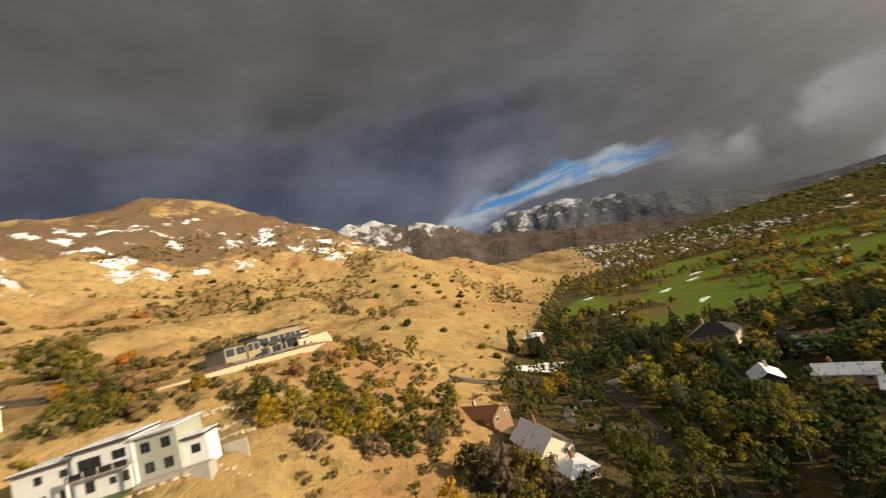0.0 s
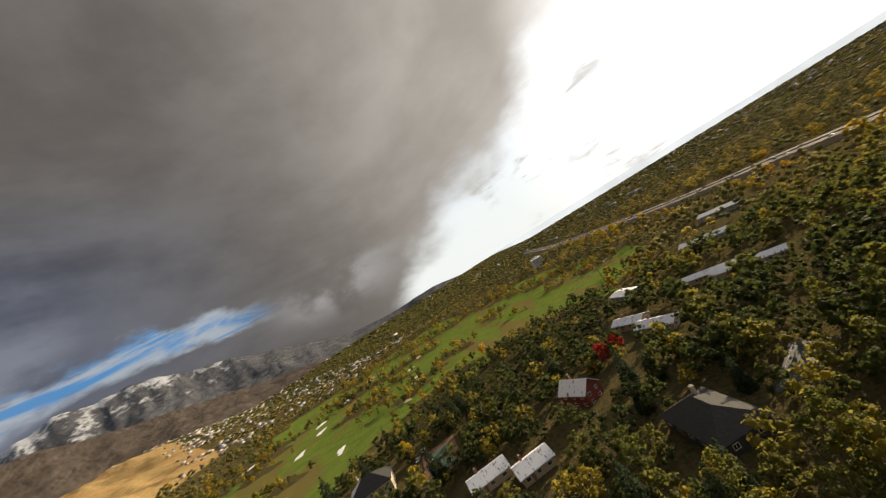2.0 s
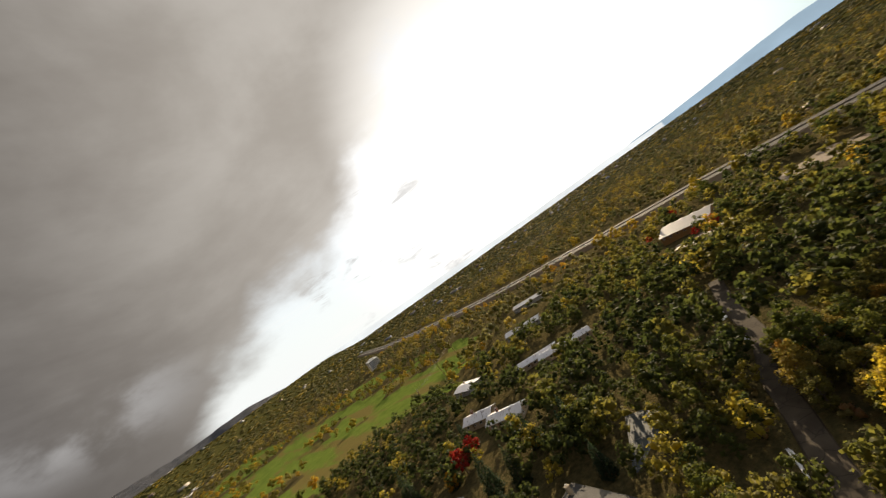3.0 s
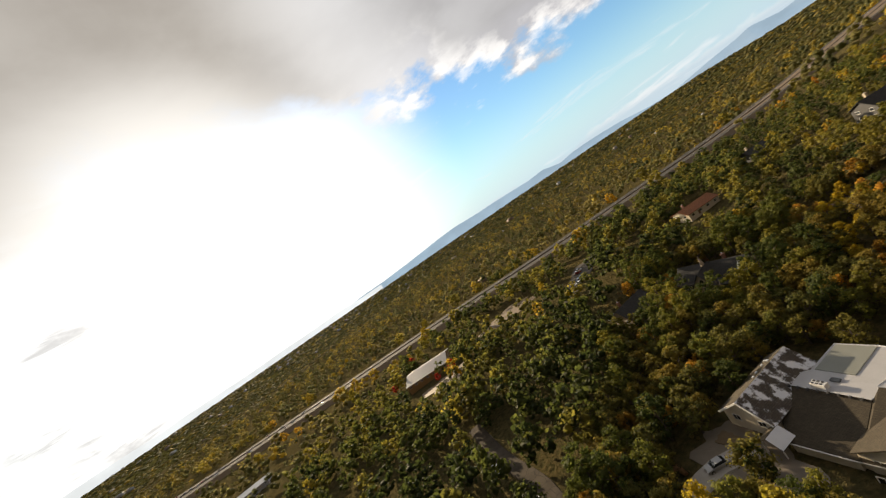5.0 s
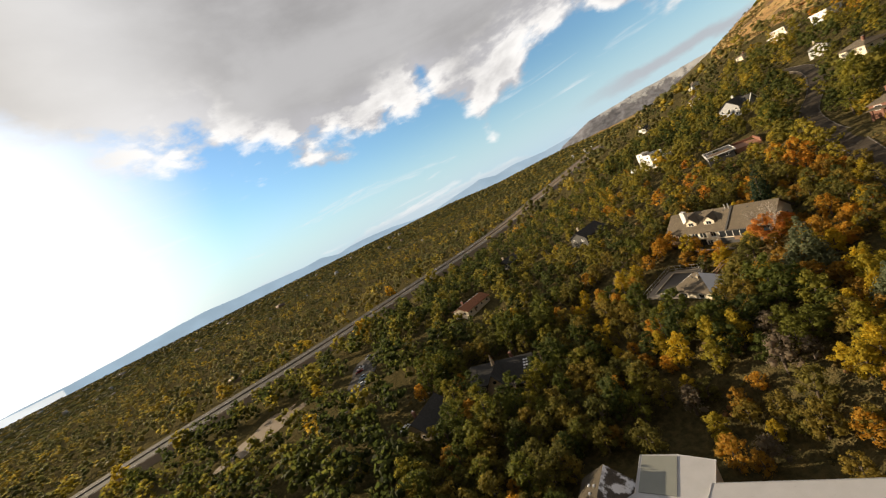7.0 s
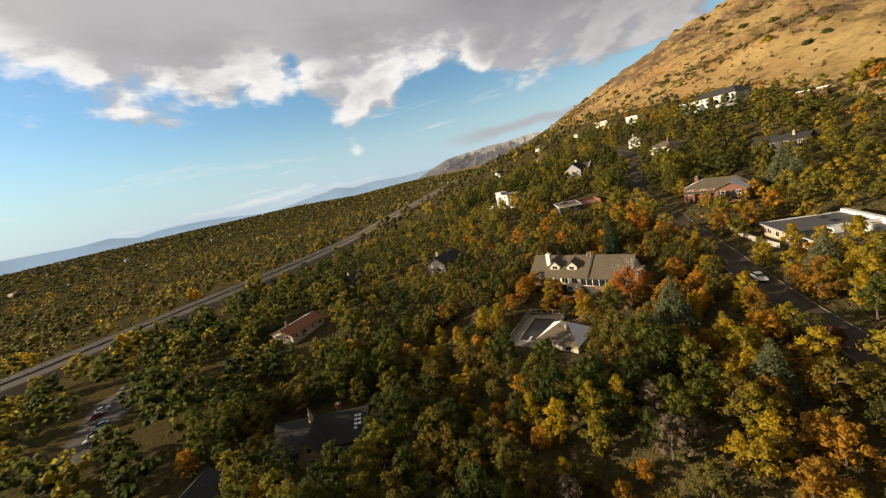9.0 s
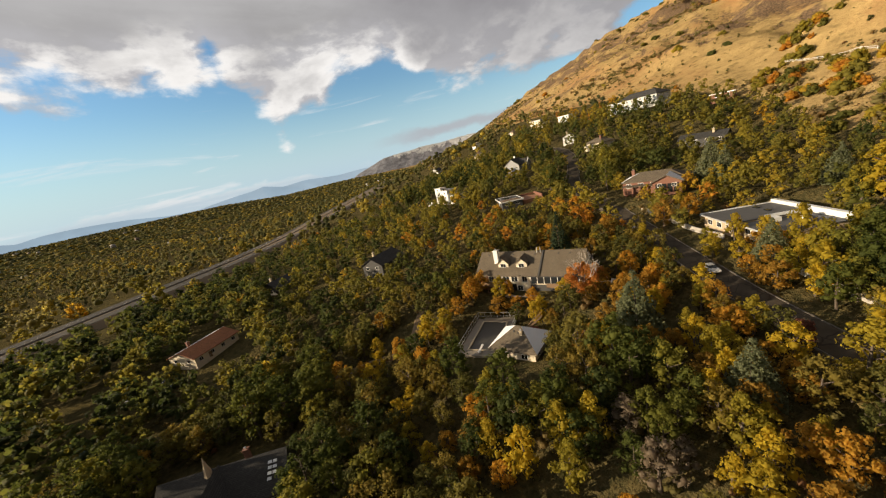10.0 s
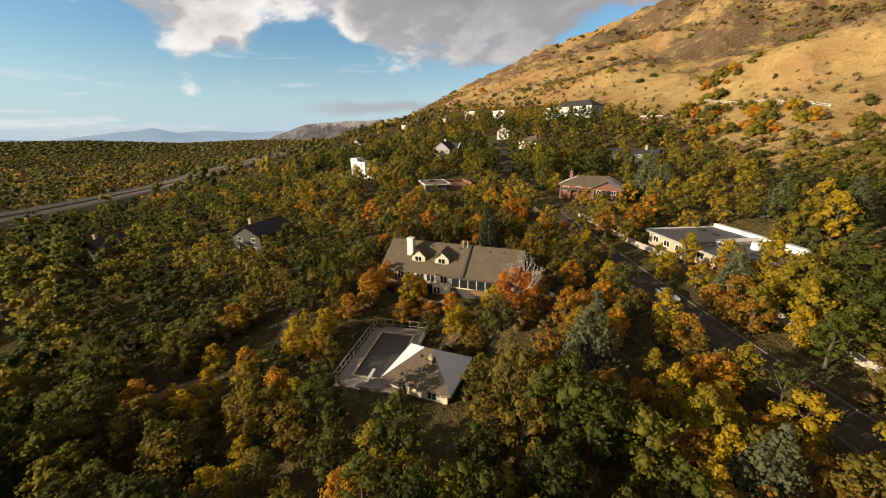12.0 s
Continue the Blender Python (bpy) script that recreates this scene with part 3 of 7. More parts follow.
def build_ground():
    xs, ys = spread(380, 4800, 3.4) + 20, spread(380, 4800, 3.4) - 10
    X, Y = np.meshgrid(xs, ys)
    x, y = X.ravel(), Y.ravel()
    z = relief(x, y)
    ob = grid_mesh("ground", X, Y, z.reshape(X.shape), LAND)
    into = hillside(x, y)
    far = np.hypot(x, y)
    golf = (inside(GOLF, x, y) | inside(FAIR2, x, y)).astype(float)
    rough_strip = fbm(x, y, 0.018, 3, 3.0)
    golf *= np.clip(0.95 - 1.2 * (rough_strip > 0.20), 0, 1)
    wood = np.clip(0.5 - into / 16, 0, 1) * (far < 1500)
    zz = z + 55 * fbm(x, y, 0.012, 4, 61.0)
    snow = np.clip((zz - 185) / 60, 0, 0.41) * np.clip((420 - zz) / 90, 0, 1) * (y > 150)
    # Rock south of y 120 also spreads lower to carry cloud shade.
    rock = np.where(y < 120, np.clip((zz - 105) / 70, 0, 0.64), np.clip((zz - 200) / 70, 0, 0.9)) * np.clip(0.8 + fbm(x, y, 0.01, 4, 8.0), 0, 1)
    town = ((far >= 1500) & (into < 0)).astype(float)
    brush = brushiness(x, y) * np.where(y > 30, np.clip(into / 90 - 0.2, 0, 1), into > 0)
    for n, v in (("brush", brush), ("wood", wood), ("golf", golf), ("snow", snow), ("rock", rock), ("town", town)):
        a = ob.data.attributes.new(n, "FLOAT", "POINT")
        a.data.foreach_set("value", np.ascontiguousarray(v, dtype=np.float32))
    return tagged(ob, "dry grassy foothill running down to a wooded valley floor", "ground", kind="structure")


build_ground()


def build_range(name, label, azimuths, elevations, radius, depth, mat, seed):
    """A range of mountains on the horizon: its crest stands at these elevations over these bearings."""
    a = np.linspace(azimuths[0], azimuths[-1], 240)
    e = np.interp(a, azimuths, elevations)
    crest = 80 + radius * np.tan(np.radians(e))
    crest = crest * (1 + 0.10 * fbm(a * 40.0, a * 0 + seed, 0.006, 5, seed))
    steps = np.linspace(0, 1, 40)
    A, S = np.meshgrid(np.radians(a), steps)
    rr = radius - depth * (1 - S)
    X, Y = rr * np.sin(A), rr * np.cos(A)
    rib = fbm(X.ravel(), Y.ravel(), 0.0035, 6, seed).reshape(X.shape)
    Z = -10 + (crest[None, :] + 10) * np.clip(S ** 2.2, 0, 1) * (1 + 0.35 * rib * (1 - S ** 3) * 1.2)
    ob = grid_mesh(name, X, Y, Z, mat)
    return tagged(ob, label, "mountain", kind="structure")


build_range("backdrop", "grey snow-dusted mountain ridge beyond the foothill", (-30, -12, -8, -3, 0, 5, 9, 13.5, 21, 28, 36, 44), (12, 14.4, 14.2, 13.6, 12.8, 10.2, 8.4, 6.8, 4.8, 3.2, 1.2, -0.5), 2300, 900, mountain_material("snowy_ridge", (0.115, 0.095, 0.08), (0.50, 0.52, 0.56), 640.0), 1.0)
build_range("backdrop", "dark blue-grey mountains with snow on their flanks", (4, 8, 11, 14, 17, 20.5, 26, 30, 33, 36, 40, 45, 50, 55, 59, 63, 67), (2, 6.5, 9.3, 10.2, 9.7, 9.8, 8.1, 7.3, 5.6, 4.8, 3.0, 1.5, 1.0, 1.1, 1.0, 0.5, 0.0), 3800, 1300, mountain_material("far_snowy_mountain", (0.115, 0.12, 0.135), (0.48, 0.50, 0.54), 700.0), 4.0)
# The next two ranges emit white and blue to paint in the haze.
build_range("backdrop", "mountain range across the valley, white haze painted as its glow", (58, 75, 90, 105, 118, 128), (0.2, 0.5, 0.4, 0.2, 0.3, 0.1), 4700, 300, haze_glow_material("range_painted_white_haze", (1.0, 1.03, 1.02)), 7.0)
build_range("backdrop", "mountain range across the valley, blue haze painted as its glow", (118, 126, 134, 142, 150, 156, 158.5, 161, 163, 166, 170, 174, 177, 179, 181.5, 184, 185.5, 188, 191, 196, 200, 205, 212), (0.0, 0.3, 0.6, 1.0, 0.8, 0.5, 0.6, 0.0, 0.3, 0.35, 0.1, -0.4, -0.5, -0.2, 0.15, 0.4, 0.75, 0.2, 0.45, 0.2, 0.4, 0.1, 0.0), 4720, 300, haze_glow_material("range_painted_blue_haze", (0.40, 0.54, 0.66)), 9.0)
build_range("backdrop", "distant snow-dusted mountain range past the valley", (198, 201, 203, 208, 212, 217, 224, 235), (-0.5, 0.5, 1.2, 1.7, 1.9, 2.2, 2.5, 2.8), 4650, 400, mountain_material("distant_range", (0.26, 0.27, 0.31), (0.50, 0.52, 0.55), 190.0), 11.0)

# ---- tools for things ----
def part(name, bm, mats, parent, label=""):
    """Links a bmesh as one mesh object under a thing or a part."""
    me = bpy.data.meshes.new(name)
    bm.to_mesh(me)
    bm.free()
    for m in (mats if isinstance(mats, (list, tuple)) else [mats]):
        me.materials.append(m)
    ob = new(name, me)
    ob.parent = parent
    if label:
        tagged(ob, label)
    return ob


def shared(name, me, parent, m):
    ob = new(name, me)
    ob.parent = parent
    ob.matrix_basis = m
    return ob


def box(bm, x0, y0, z0, x1, y1, z1, bevel=0.0, index=0):
    made = bmesh.ops.create_cube(bm, size=1.0, matrix=Matrix.Translation(((x0 + x1) / 2, (y0 + y1) / 2, (z0 + z1) / 2)) @ Matrix.Diagonal((x1 - x0, y1 - y0, z1 - z0, 1)))
    vs = made["verts"]
    fs = {f for v in vs for f in v.link_faces}
    for f in fs:
        f.material_index = index
    if bevel:
        bmesh.ops.bevel(bm, geom=list({e for v in vs for e in v.link_edges}), offset=bevel, segments=1, affect="EDGES")
    return bm


def boxes(*specs, bevel=0.0):
    bm = bmesh.new()
    for s in specs:
        box(bm, *s, bevel=bevel)
    return bm


def tube(bm, a, b, r0, r1, sides=8):
    a, b = Vector(a), Vector(b)
    d = b - a
    q = d.to_track_quat("Z", "Y").to_matrix().to_4x4()
    bmesh.ops.create_cone(bm, cap_ends=True, segments=sides, radius1=r0, radius2=r1, depth=d.length, matrix=Matrix.Translation((a + b) / 2) @ q)
    return bm


def prism(bm, ring, z0, z1, index=0):
    """Upright prism over a ring of plan points; z1 may be one height or one for each point."""
    tops = z1 if isinstance(z1, (list, tuple)) else [z1] * len(ring)
    low = [bm.verts.new((x, y, z0)) for x, y in ring]
    top = [bm.verts.new((x, y, z)) for (x, y), z in zip(ring, tops)]
    made = [bm.faces.new(top), bm.faces.new(low[::-1])]
    for i in range(len(ring)):
        j = (i + 1) % len(ring)
        made.append(bm.faces.new((low[i], low[j], top[j], top[i])))
    for f in made:
        f.material_index = index
    return bm


def thing(name, label, category, x, y, yaw=0.0, z=None, group="", kind=""):
    ob = new(name)
    ob.matrix_basis = pose(x, y, ground(x, y) if z is None else z, 0, 0, yaw)
    return tagged(ob, label, category, group, kind)


# ---- houses ----
def window_meshes():
    bm = bmesh.new()
    for s in ((-0.5, -0.04, -0.5, 0.5, 0.06, -0.42), (-0.5, -0.04, 0.42, 0.5, 0.06, 0.5), (-0.5, -0.04, -0.42, -0.44, 0.06, 0.42), (0.44, -0.04, -0.42, 0.5, 0.06, 0.42), (-0.02, -0.04, -0.42, 0.02, 0.05, 0.42)):
        box(bm, *s)
    rim = bpy.data.meshes.new("window_frame")
    bm.to_mesh(rim), bm.free()
    rim.materials.append(TRIM)
    bm = boxes((-0.45, -0.03, -0.43, 0.45, 0.02, 0.43))
    pane = bpy.data.meshes.new("pane")
    bm.to_mesh(pane), bm.free()
    pane.materials.append(GLASS)
    return rim, pane


WINDOW_RIM, WINDOW_PANE = window_meshes()
FOOTPRINTS = []


def add_window(root, x, y, z, w, h, turn):
    """A window in the wall whose outside looks along local +y after the turn."""
    ob = shared("window", WINDOW_RIM, root, pose(x, y, z, 0, 0, turn) @ Matrix.Diagonal((w, 1, h, 1)))
    shared("pane", WINDOW_PANE, ob, Matrix.Identity(4))
    return ob


def window_rows(root, L, W, z0, storeys, front, side, w=1.5, h=1.3, lift=2.8):
    for s in range(storeys):
        z = z0 + 1.55 + s * lift
        for n, half, other, turns in ((front, L / 2, W / 2, (0, 180)), (side, W / 2, L / 2, (90, 270))):
            for i in range(n):
                t = (i + 0.5) / n * 2 * half - half
                for turn in turns:
                    sgn = 1 if turn in (0, 270) else -1
                    if turn in (0, 180):
                        add_window(root, t, sgn * (other + 0.01), z, w, h, turn)
                    else:
                        add_window(root, sgn * (other + 0.01), t, z, w, h, turn)


def gable_roof(L, W, z, rise, over, thick=0.22, snow=()):
    """Roof with its ridge along x. snow: slopes ('front', 'back') that take the second material."""
    bm = bmesh.new()
    for sgn, key in ((1, "front"), (-1, "back")):
        drop = rise / (W / 2) * over
        a, b = Vector((0, 0, z + rise)), Vector((0, sgn * (W / 2 + over), z - drop))
        ring = []
        for x in (-L / 2 - over, L / 2 + over):
            for p, dz in ((a, 0), (b, 0), (b, thick), (a, thick)):
                ring.append(bm.verts.new((x, p.y, p.z + dz)))
        quads = ((0, 1, 2, 3), (7, 6, 5, 4), (0, 4, 5, 1), (1, 5, 6, 2), (2, 6, 7, 3), (3, 7, 4, 0))
        for q in quads:
            f = bm.faces.new([ring[i] for i in q])
            f.material_index = 1 if key in snow and q == (2, 6, 7, 3) else 0
    bmesh.ops.recalc_face_normals(bm, faces=bm.faces)
    return bm


def hip_roof(L, W, z, rise, over, thick=0.2, snow=()):
    """Hipped roof; snow: slopes ('front', 'back', 'left', 'right')."""
    bm = bmesh.new()
    hl, hw = L / 2 + over, W / 2 + over
    run = max(0.0, hl - hw)
    low = [bm.verts.new((sx * hl, sy * hw, z)) for sx, sy in ((-1, -1), (1, -1), (1, 1), (-1, 1))]
    eave = [bm.verts.new((sx * hl, sy * hw, z + thick)) for sx, sy in ((-1, -1), (1, -1), (1, 1), (-1, 1))]
    r0, r1 = bm.verts.new((-run - 0.01, 0, z + rise + thick)), bm.verts.new((run + 0.01, 0, z + rise + thick))
    bm.faces.new(low[::-1])
    for i in range(4):
        j = (i + 1) % 4
        bm.faces.new((low[i], low[j], eave[j], eave[i]))
    for vs, key in (((eave[0], eave[1], r1, r0), "back"), ((eave[1], eave[2], r1), "right"), ((eave[2], eave[3], r0, r1), "front"), ((eave[3], eave[0], r0), "left")):
        f = bm.faces.new(vs)
        f.material_index = 1 if key in snow else 0
    bmesh.ops.recalc_face_normals(bm, faces=bm.faces)
    return bm


def gable_walls(L, W, h, rise, deep):
    """House body with pointed end walls, let into the ground by deep."""
    bm = bmesh.new()
    rings = []
    for x in (-L / 2, L / 2):
        rings.append([bm.verts.new((x, y, z)) for y, z in ((-W / 2, -deep), (W / 2, -deep), (W / 2, h), (0, h + rise), (-W / 2, h))])
    bm.faces.new(rings[0][::-1]), bm.faces.new(rings[1])
    for i in range(5):
        j = (i + 1) % 5
        bm.faces.new((rings[0][i], rings[0][j], rings[1][j], rings[1][i]))
    bmesh.ops.recalc_face_normals(bm, faces=bm.faces)
    return bm


def block(root, L, W, h, roof, rise, wall, tiles, snow_tiles, over=0.6, snow=(), storeys=2, front=4, side=2, deep=4.0, at=None, w=1.5, wh=1.3):
    """One body of a house with roof and windows; at: a pose within the house for a wing."""
    holder = root
    m = at or Matrix.Identity(4)
    if roof == "gable":
        body = part("wall", gable_walls(L, W, h, rise, deep), wall, holder)
        top = part("roof", gable_roof(L, W, h, rise, over, snow=snow), [tiles, snow_tiles], holder)
    elif roof == "hip":
        body = part("wall", boxes((-L / 2, -W / 2, -deep, L / 2, W / 2, h)), wall, holder)
        top = part("roof", hip_roof(L, W, h, rise, over, snow=snow), [tiles, snow_tiles], holder)
    else:
        body = part("wall", boxes((-L / 2, -W / 2, -deep, L / 2, W / 2, h)), wall, holder)
        bm = boxes((-L / 2 - over, -W / 2 - over, h + 0.004, L / 2 + over, W / 2 + over, h + 0.25))
        top = part("roof", bm, tiles, holder)
        e = 0.22
        hl, hw = L / 2 + over, W / 2 + over
        part("parapet", boxes((-hl - 0.05, -hw - 0.05, h - 0.1, hl + 0.05, -hw + e, h + rise), (-hl - 0.05, hw - e, h - 0.1, hl + 0.05, hw + 0.05, h + rise), (-hl - 0.05, -hw + e, h - 0.1, -hl + e, hw - e, h + rise), (hl - e, -hw + e, h - 0.1, hl + 0.05, hw - e, h + rise)), TRIM, holder).matrix_basis = m
    body.matrix_basis = top.matrix_basis = m
    if front or side:
        before = set(root.children)
        window_rows(root, L, W, h - 2.8 * storeys, storeys, front, side, w, wh)
        for ob in set(root.children) - before:
            ob.matrix_basis = m @ ob.matrix_basis
    return body, top


def chimney(root, x, y, z0, z1, mat, w=0.9):
    c = part("chimney", boxes((x - w / 2, y - w / 2, z0, x + w / 2, y + w / 2, z1), (x - w / 2 - 0.1, y - w / 2 - 0.1, z1, x + w / 2 + 0.1, y + w / 2 + 0.1, z1 + 0.18), bevel=0.03), mat, root)
    part("flue", tube(bmesh.new(), (x, y, z1 + 0.18), (x, y, z1 + 0.6), 0.16, 0.16), METAL, c)


def door(root, x, y, z, turn, mat=WOOD, w=1.0, h=2.1):
    d = part("door", boxes((-w / 2, -0.05, 0, w / 2, 0.05, h), bevel=0.02), mat, root)
    d.matrix_basis = pose(x, y, z, 0, 0, turn)
    part("handle", boxes((w / 2 - 0.14, 0.05, 0.98, w / 2 - 0.08, 0.10, 1.10)), METAL, d)


def vents(root, spots):
    for x, y, z in spots:
        part("roof_vent", boxes((x - 0.2, y - 0.2, z - 0.1, x + 0.2, y + 0.2, z + 0.25), bevel=0.04), DARK, root)


def house(name, label, x, y, yaw, L, W, h, roof, rise, wall, tiles, snow_tiles=ROOF_SNOWY, z=None, margin=2.0, **kw):
    root = thing(name, label, "house", x, y, yaw, z)
    FOOTPRINTS.append((x, y, yaw, L + 2 * margin, W + 2 * margin))
    block(root, L, W, h, roof, rise, wall, tiles, snow_tiles, **kw)
    return root


def long_house():
    """The big brown-roofed house above the pool, with dormers, chimney and a balcony on the valley side."""
    r = house("house", "large cream house with brown shingle roof, dormers and a balcony", -3.9, -98.5, -63.3, 29.0, 12.4, 5.2, "gable", 4.4, CREAM, ROOF_BROWN, z=37.7, margin=3, front=0, side=2, over=0.8)
    slope = 4.4 / 6.2
    for x in (1.6, 7.0):
        y0 = 4.6
        zt = 5.2 + (6.2 - y0) * slope
        bm = bmesh.new()
        ring = [(-1.55, zt - 1.0), (1.55, zt - 1.0), (1.55, zt + 1.5), (0, zt + 2.9), (-1.55, zt + 1.5)]
        a = [bm.verts.new((x + u, y0, z)) for u, z in ring]
        b = [bm.verts.new((x + u, y0 - 4.9, z)) for u, z in ring]
        bm.faces.new(a), bm.faces.new(b[::-1])
        for i in range(5):
            bm.faces.new((a[i], b[i], b[(i + 1) % 5], a[(i + 1) % 5]))
        bmesh.ops.recalc_face_normals(bm, faces=bm.faces)
        d = part("dormer", bm, CREAM, r)
        cap = part("dormer_roof", gable_roof(5.0, 3.1, zt + 1.5, 1.4, 0.3, 0.16), [ROOF_BROWN, ROOF_SNOWY], d)
        cap.matrix_basis = pose(x, y0 - 2.4, 0, 0, 0, 90)
        add_window(d, x, y0 + 0.01, zt + 0.75, 1.7, 1.25, 0)
    chimney(r, 9.4, 2.9, 6.0, 11.0, TRIM, 1.35)
    for x in (-2.0, -3.0):
        part("vent_pipe", tube(bmesh.new(), (x, 0.6, 8.6), (x, 0.6, 10.9), 0.14, 0.14), METAL, r)
    vents(r, [(x, 1.0, 9.0) for x in (-11, -8, -1.5, 2, 5, 10, 12.5)])
    seam = part("roof_step", boxes((-0.22, 0.0, 0.0, 0.22, 8.6, 0.34)), DARK, r)
    seam.matrix_basis = pose(-3.7, 0.0, 9.72, -math.degrees(math.atan(4.4 / 6.2)), 0, 0)
    # tall windows on the valley side, upper and lower floor
    for x, w in ((13, 1.3), (10.6, 1.6), (8.2, 1.6), (6.0, 2.0), (3.6, 2.0), (0.6, 1.6)):
        add_window(r, x, 6.21, 3.7, w, 2.0, 0)
    for x, w in ((9.0, 2.0), (5.5, 2.2), (2.2, 1.6), (-3.0, 1.6), (-9.5, 2.0)):
        add_window(r, x, 6.21, 1.0, w, 1.7, 0)
    for x in (11.6, 14.0):
        part("brick_panel", boxes((x, 6.2, 2.6, x + 0.5, 6.26, 5.0)), BRICK, r)
    part("glass_wall", boxes((-13.9, 6.21, 2.35, -0.9, 6.30, 4.7)), GLASS, r)
    for i in range(8):
        part("mullion", boxes((-13.9 + 1.82 * i, 6.305, 2.35, -13.78 + 1.82 * i, 6.36, 4.7)), TRIM, r)
    # Brick sheet below the balcony, also darkening the wall for the shade there.
    part("brick_wall", boxes((8.6, 6.21, -2.0, 14.4, 6.27, 2.25)), BRICK, r)
    # Dark sheet over the lower wall, put in for the eave's shade.
    part("glass_wall", boxes((-13.9, 6.21, -1.6, -0.9, 6.28, 2.05)), DARK, r, "dark sheet painted in for the shade under the eave")
    part("glass_wall", boxes((3.2, 6.225, 0.2, 8.4, 6.29, 2.2)), GLASS, r)
    part("eave_beam", boxes((-14.4, 6.9, 4.5, -0.7, 7.0, 4.75)), DARK, r)
    b = part("balcony", boxes((7.0, 6.22, 2.3, 15.2, 8.8, 2.5)), WOOD, r)
    part("railing", boxes((7.0, 8.72, 2.5, 15.2, 8.8, 3.5), (15.12, 6.22, 2.5, 15.2, 8.72, 3.5), (7.0, 6.22, 2.5, 7.08, 8.72, 3.5)), WOOD, b)
    for x in (7.3, 11, 14.9):
        part("post", boxes((x - 0.1, 8.5, -3, x + 0.1, 8.7, 2.3)), WOOD, b)
    t = part("terrace", boxes((-10, 6.22, -2.5, 7, 9.5, -0.15), bevel=0.05), CONCRETE, r)
    part("railing", boxes((-13.5, 8.6, 2.3, -6.0, 8.68, 3.3), (-13.5, 6.22, 2.2, -6.0, 8.7, 2.3)), WOOD, t)
    return r


def pool_house():
    r = house("pool_house", "square pool pavilion with hipped shingle roof half under snow", 19.4, -81.3, 114, 9.6, 8.4, 2.4, "hip", 3.4, CREAM, ROOF_BROWN, z=33.6, margin=1.0, snow_tiles=SNOWROOF, snow=("left", "right"), storeys=1, front=2, side=2, over=0.8)
    chimney(r, 1.2, -1.6, 3.6, 5.6, STONE, 0.6)
    vents(r, [(0.4, -1.4, 5.0), (-0.6, -1.2, 5.1)])
    return r


def pool():
    x, y, yaw = 20.6, -91.2, 35.0
    r = thing("swimming_pool", "emptied dark swimming pool in a concrete deck with a diving board", "pool", x, y, yaw, 34.15)
    FOOTPRINTS.append((x, y, yaw, 20, 13))
    bm = boxes((-9, -5.2, -2.5, 9, -3.1, 0.3), (-9, 3.1, -2.5, 9, 5.2, 0.3), (-9, -3.1, -2.5, -6.6, 3.1, 0.3), (6.6, -3.1, -2.5, 9, 3.1, 0.3))
    part("deck", bm, plain("brown_stained_concrete", (0.25, 0.22, 0.18), vary=0.4, scale=0.7), r)
    part("coping", boxes((-6.9, -3.4, 0.304, 6.9, -3.0, 0.40), (-6.9, 3.0, 0.304, 6.9, 3.4, 0.40), (-6.9, -3.0, 0.304, -6.5, 3.0, 0.40), (6.5, -3.0, 0.304, 6.9, 3.0, 0.40), bevel=0.03), STONE, r)
    part("water", boxes((-6.6, -3.1, -2.4, 6.6, 3.1, 0.02)), POOL, r)
    b = part("diving_board", boxes((5.2, -0.25, 0.85, 8.4, 0.25, 0.93), bevel=0.02), TRIM, r)
    part("stand", boxes((7.4, -0.3, 0.3, 8.0, 0.3, 0.85)), METAL, b)
    f = thing("pool_fence", "thin grey metal fence round the pool deck", "fence", x, y, yaw, 34.45)
    for i in range(13):
        for s in (-1, 1):
            part("post", tube(bmesh.new(), (-9 + 1.5 * i, s * 5.3, -1.0), (-9 + 1.5 * i, s * 5.3, 1.5), 0.05, 0.05, 6), METAL, f)
    for i in range(7):
        part("post", tube(bmesh.new(), (-9.1, -5.2 + 1.7 * i, -1.0), (-9.1, -5.2 + 1.7 * i, 1.5), 0.05, 0.05, 6), METAL, f)
    for z in (0.35, 1.42):
        part("rail", boxes((-9.1, -5.34, z, 9.1, -5.26, z + 0.06), (-9.1, 5.26, z, 9.1, 5.34, z + 0.06), (-9.14, -5.26, z, -9.06, 5.26, z + 0.06)), METAL, f)


def slab(ring, thick=0.25):
    """A roof plane over plan points with heights, with an even thickness."""
    bm = bmesh.new()
    top = [bm.verts.new(q) for q in ring]
    low = [bm.verts.new((x, y, z - thick)) for x, y, z in ring]
    bm.faces.new(top), bm.faces.new(low[::-1])
    for i in range(len(ring)):
        j = (i + 1) % len(ring)
        bm.faces.new((low[i], low[j], top[j], top[i]))
    bmesh.ops.recalc_face_normals(bm, faces=bm.faces)
    return bm


def shrunk(ring, f):
    cx, cy = sum(q[0] for q in ring) / len(ring), sum(q[1] for q in ring) / len(ring)
    return [(cx + (q[0] - cx) * f, cy + (q[1] - cy) * f) for q in ring]


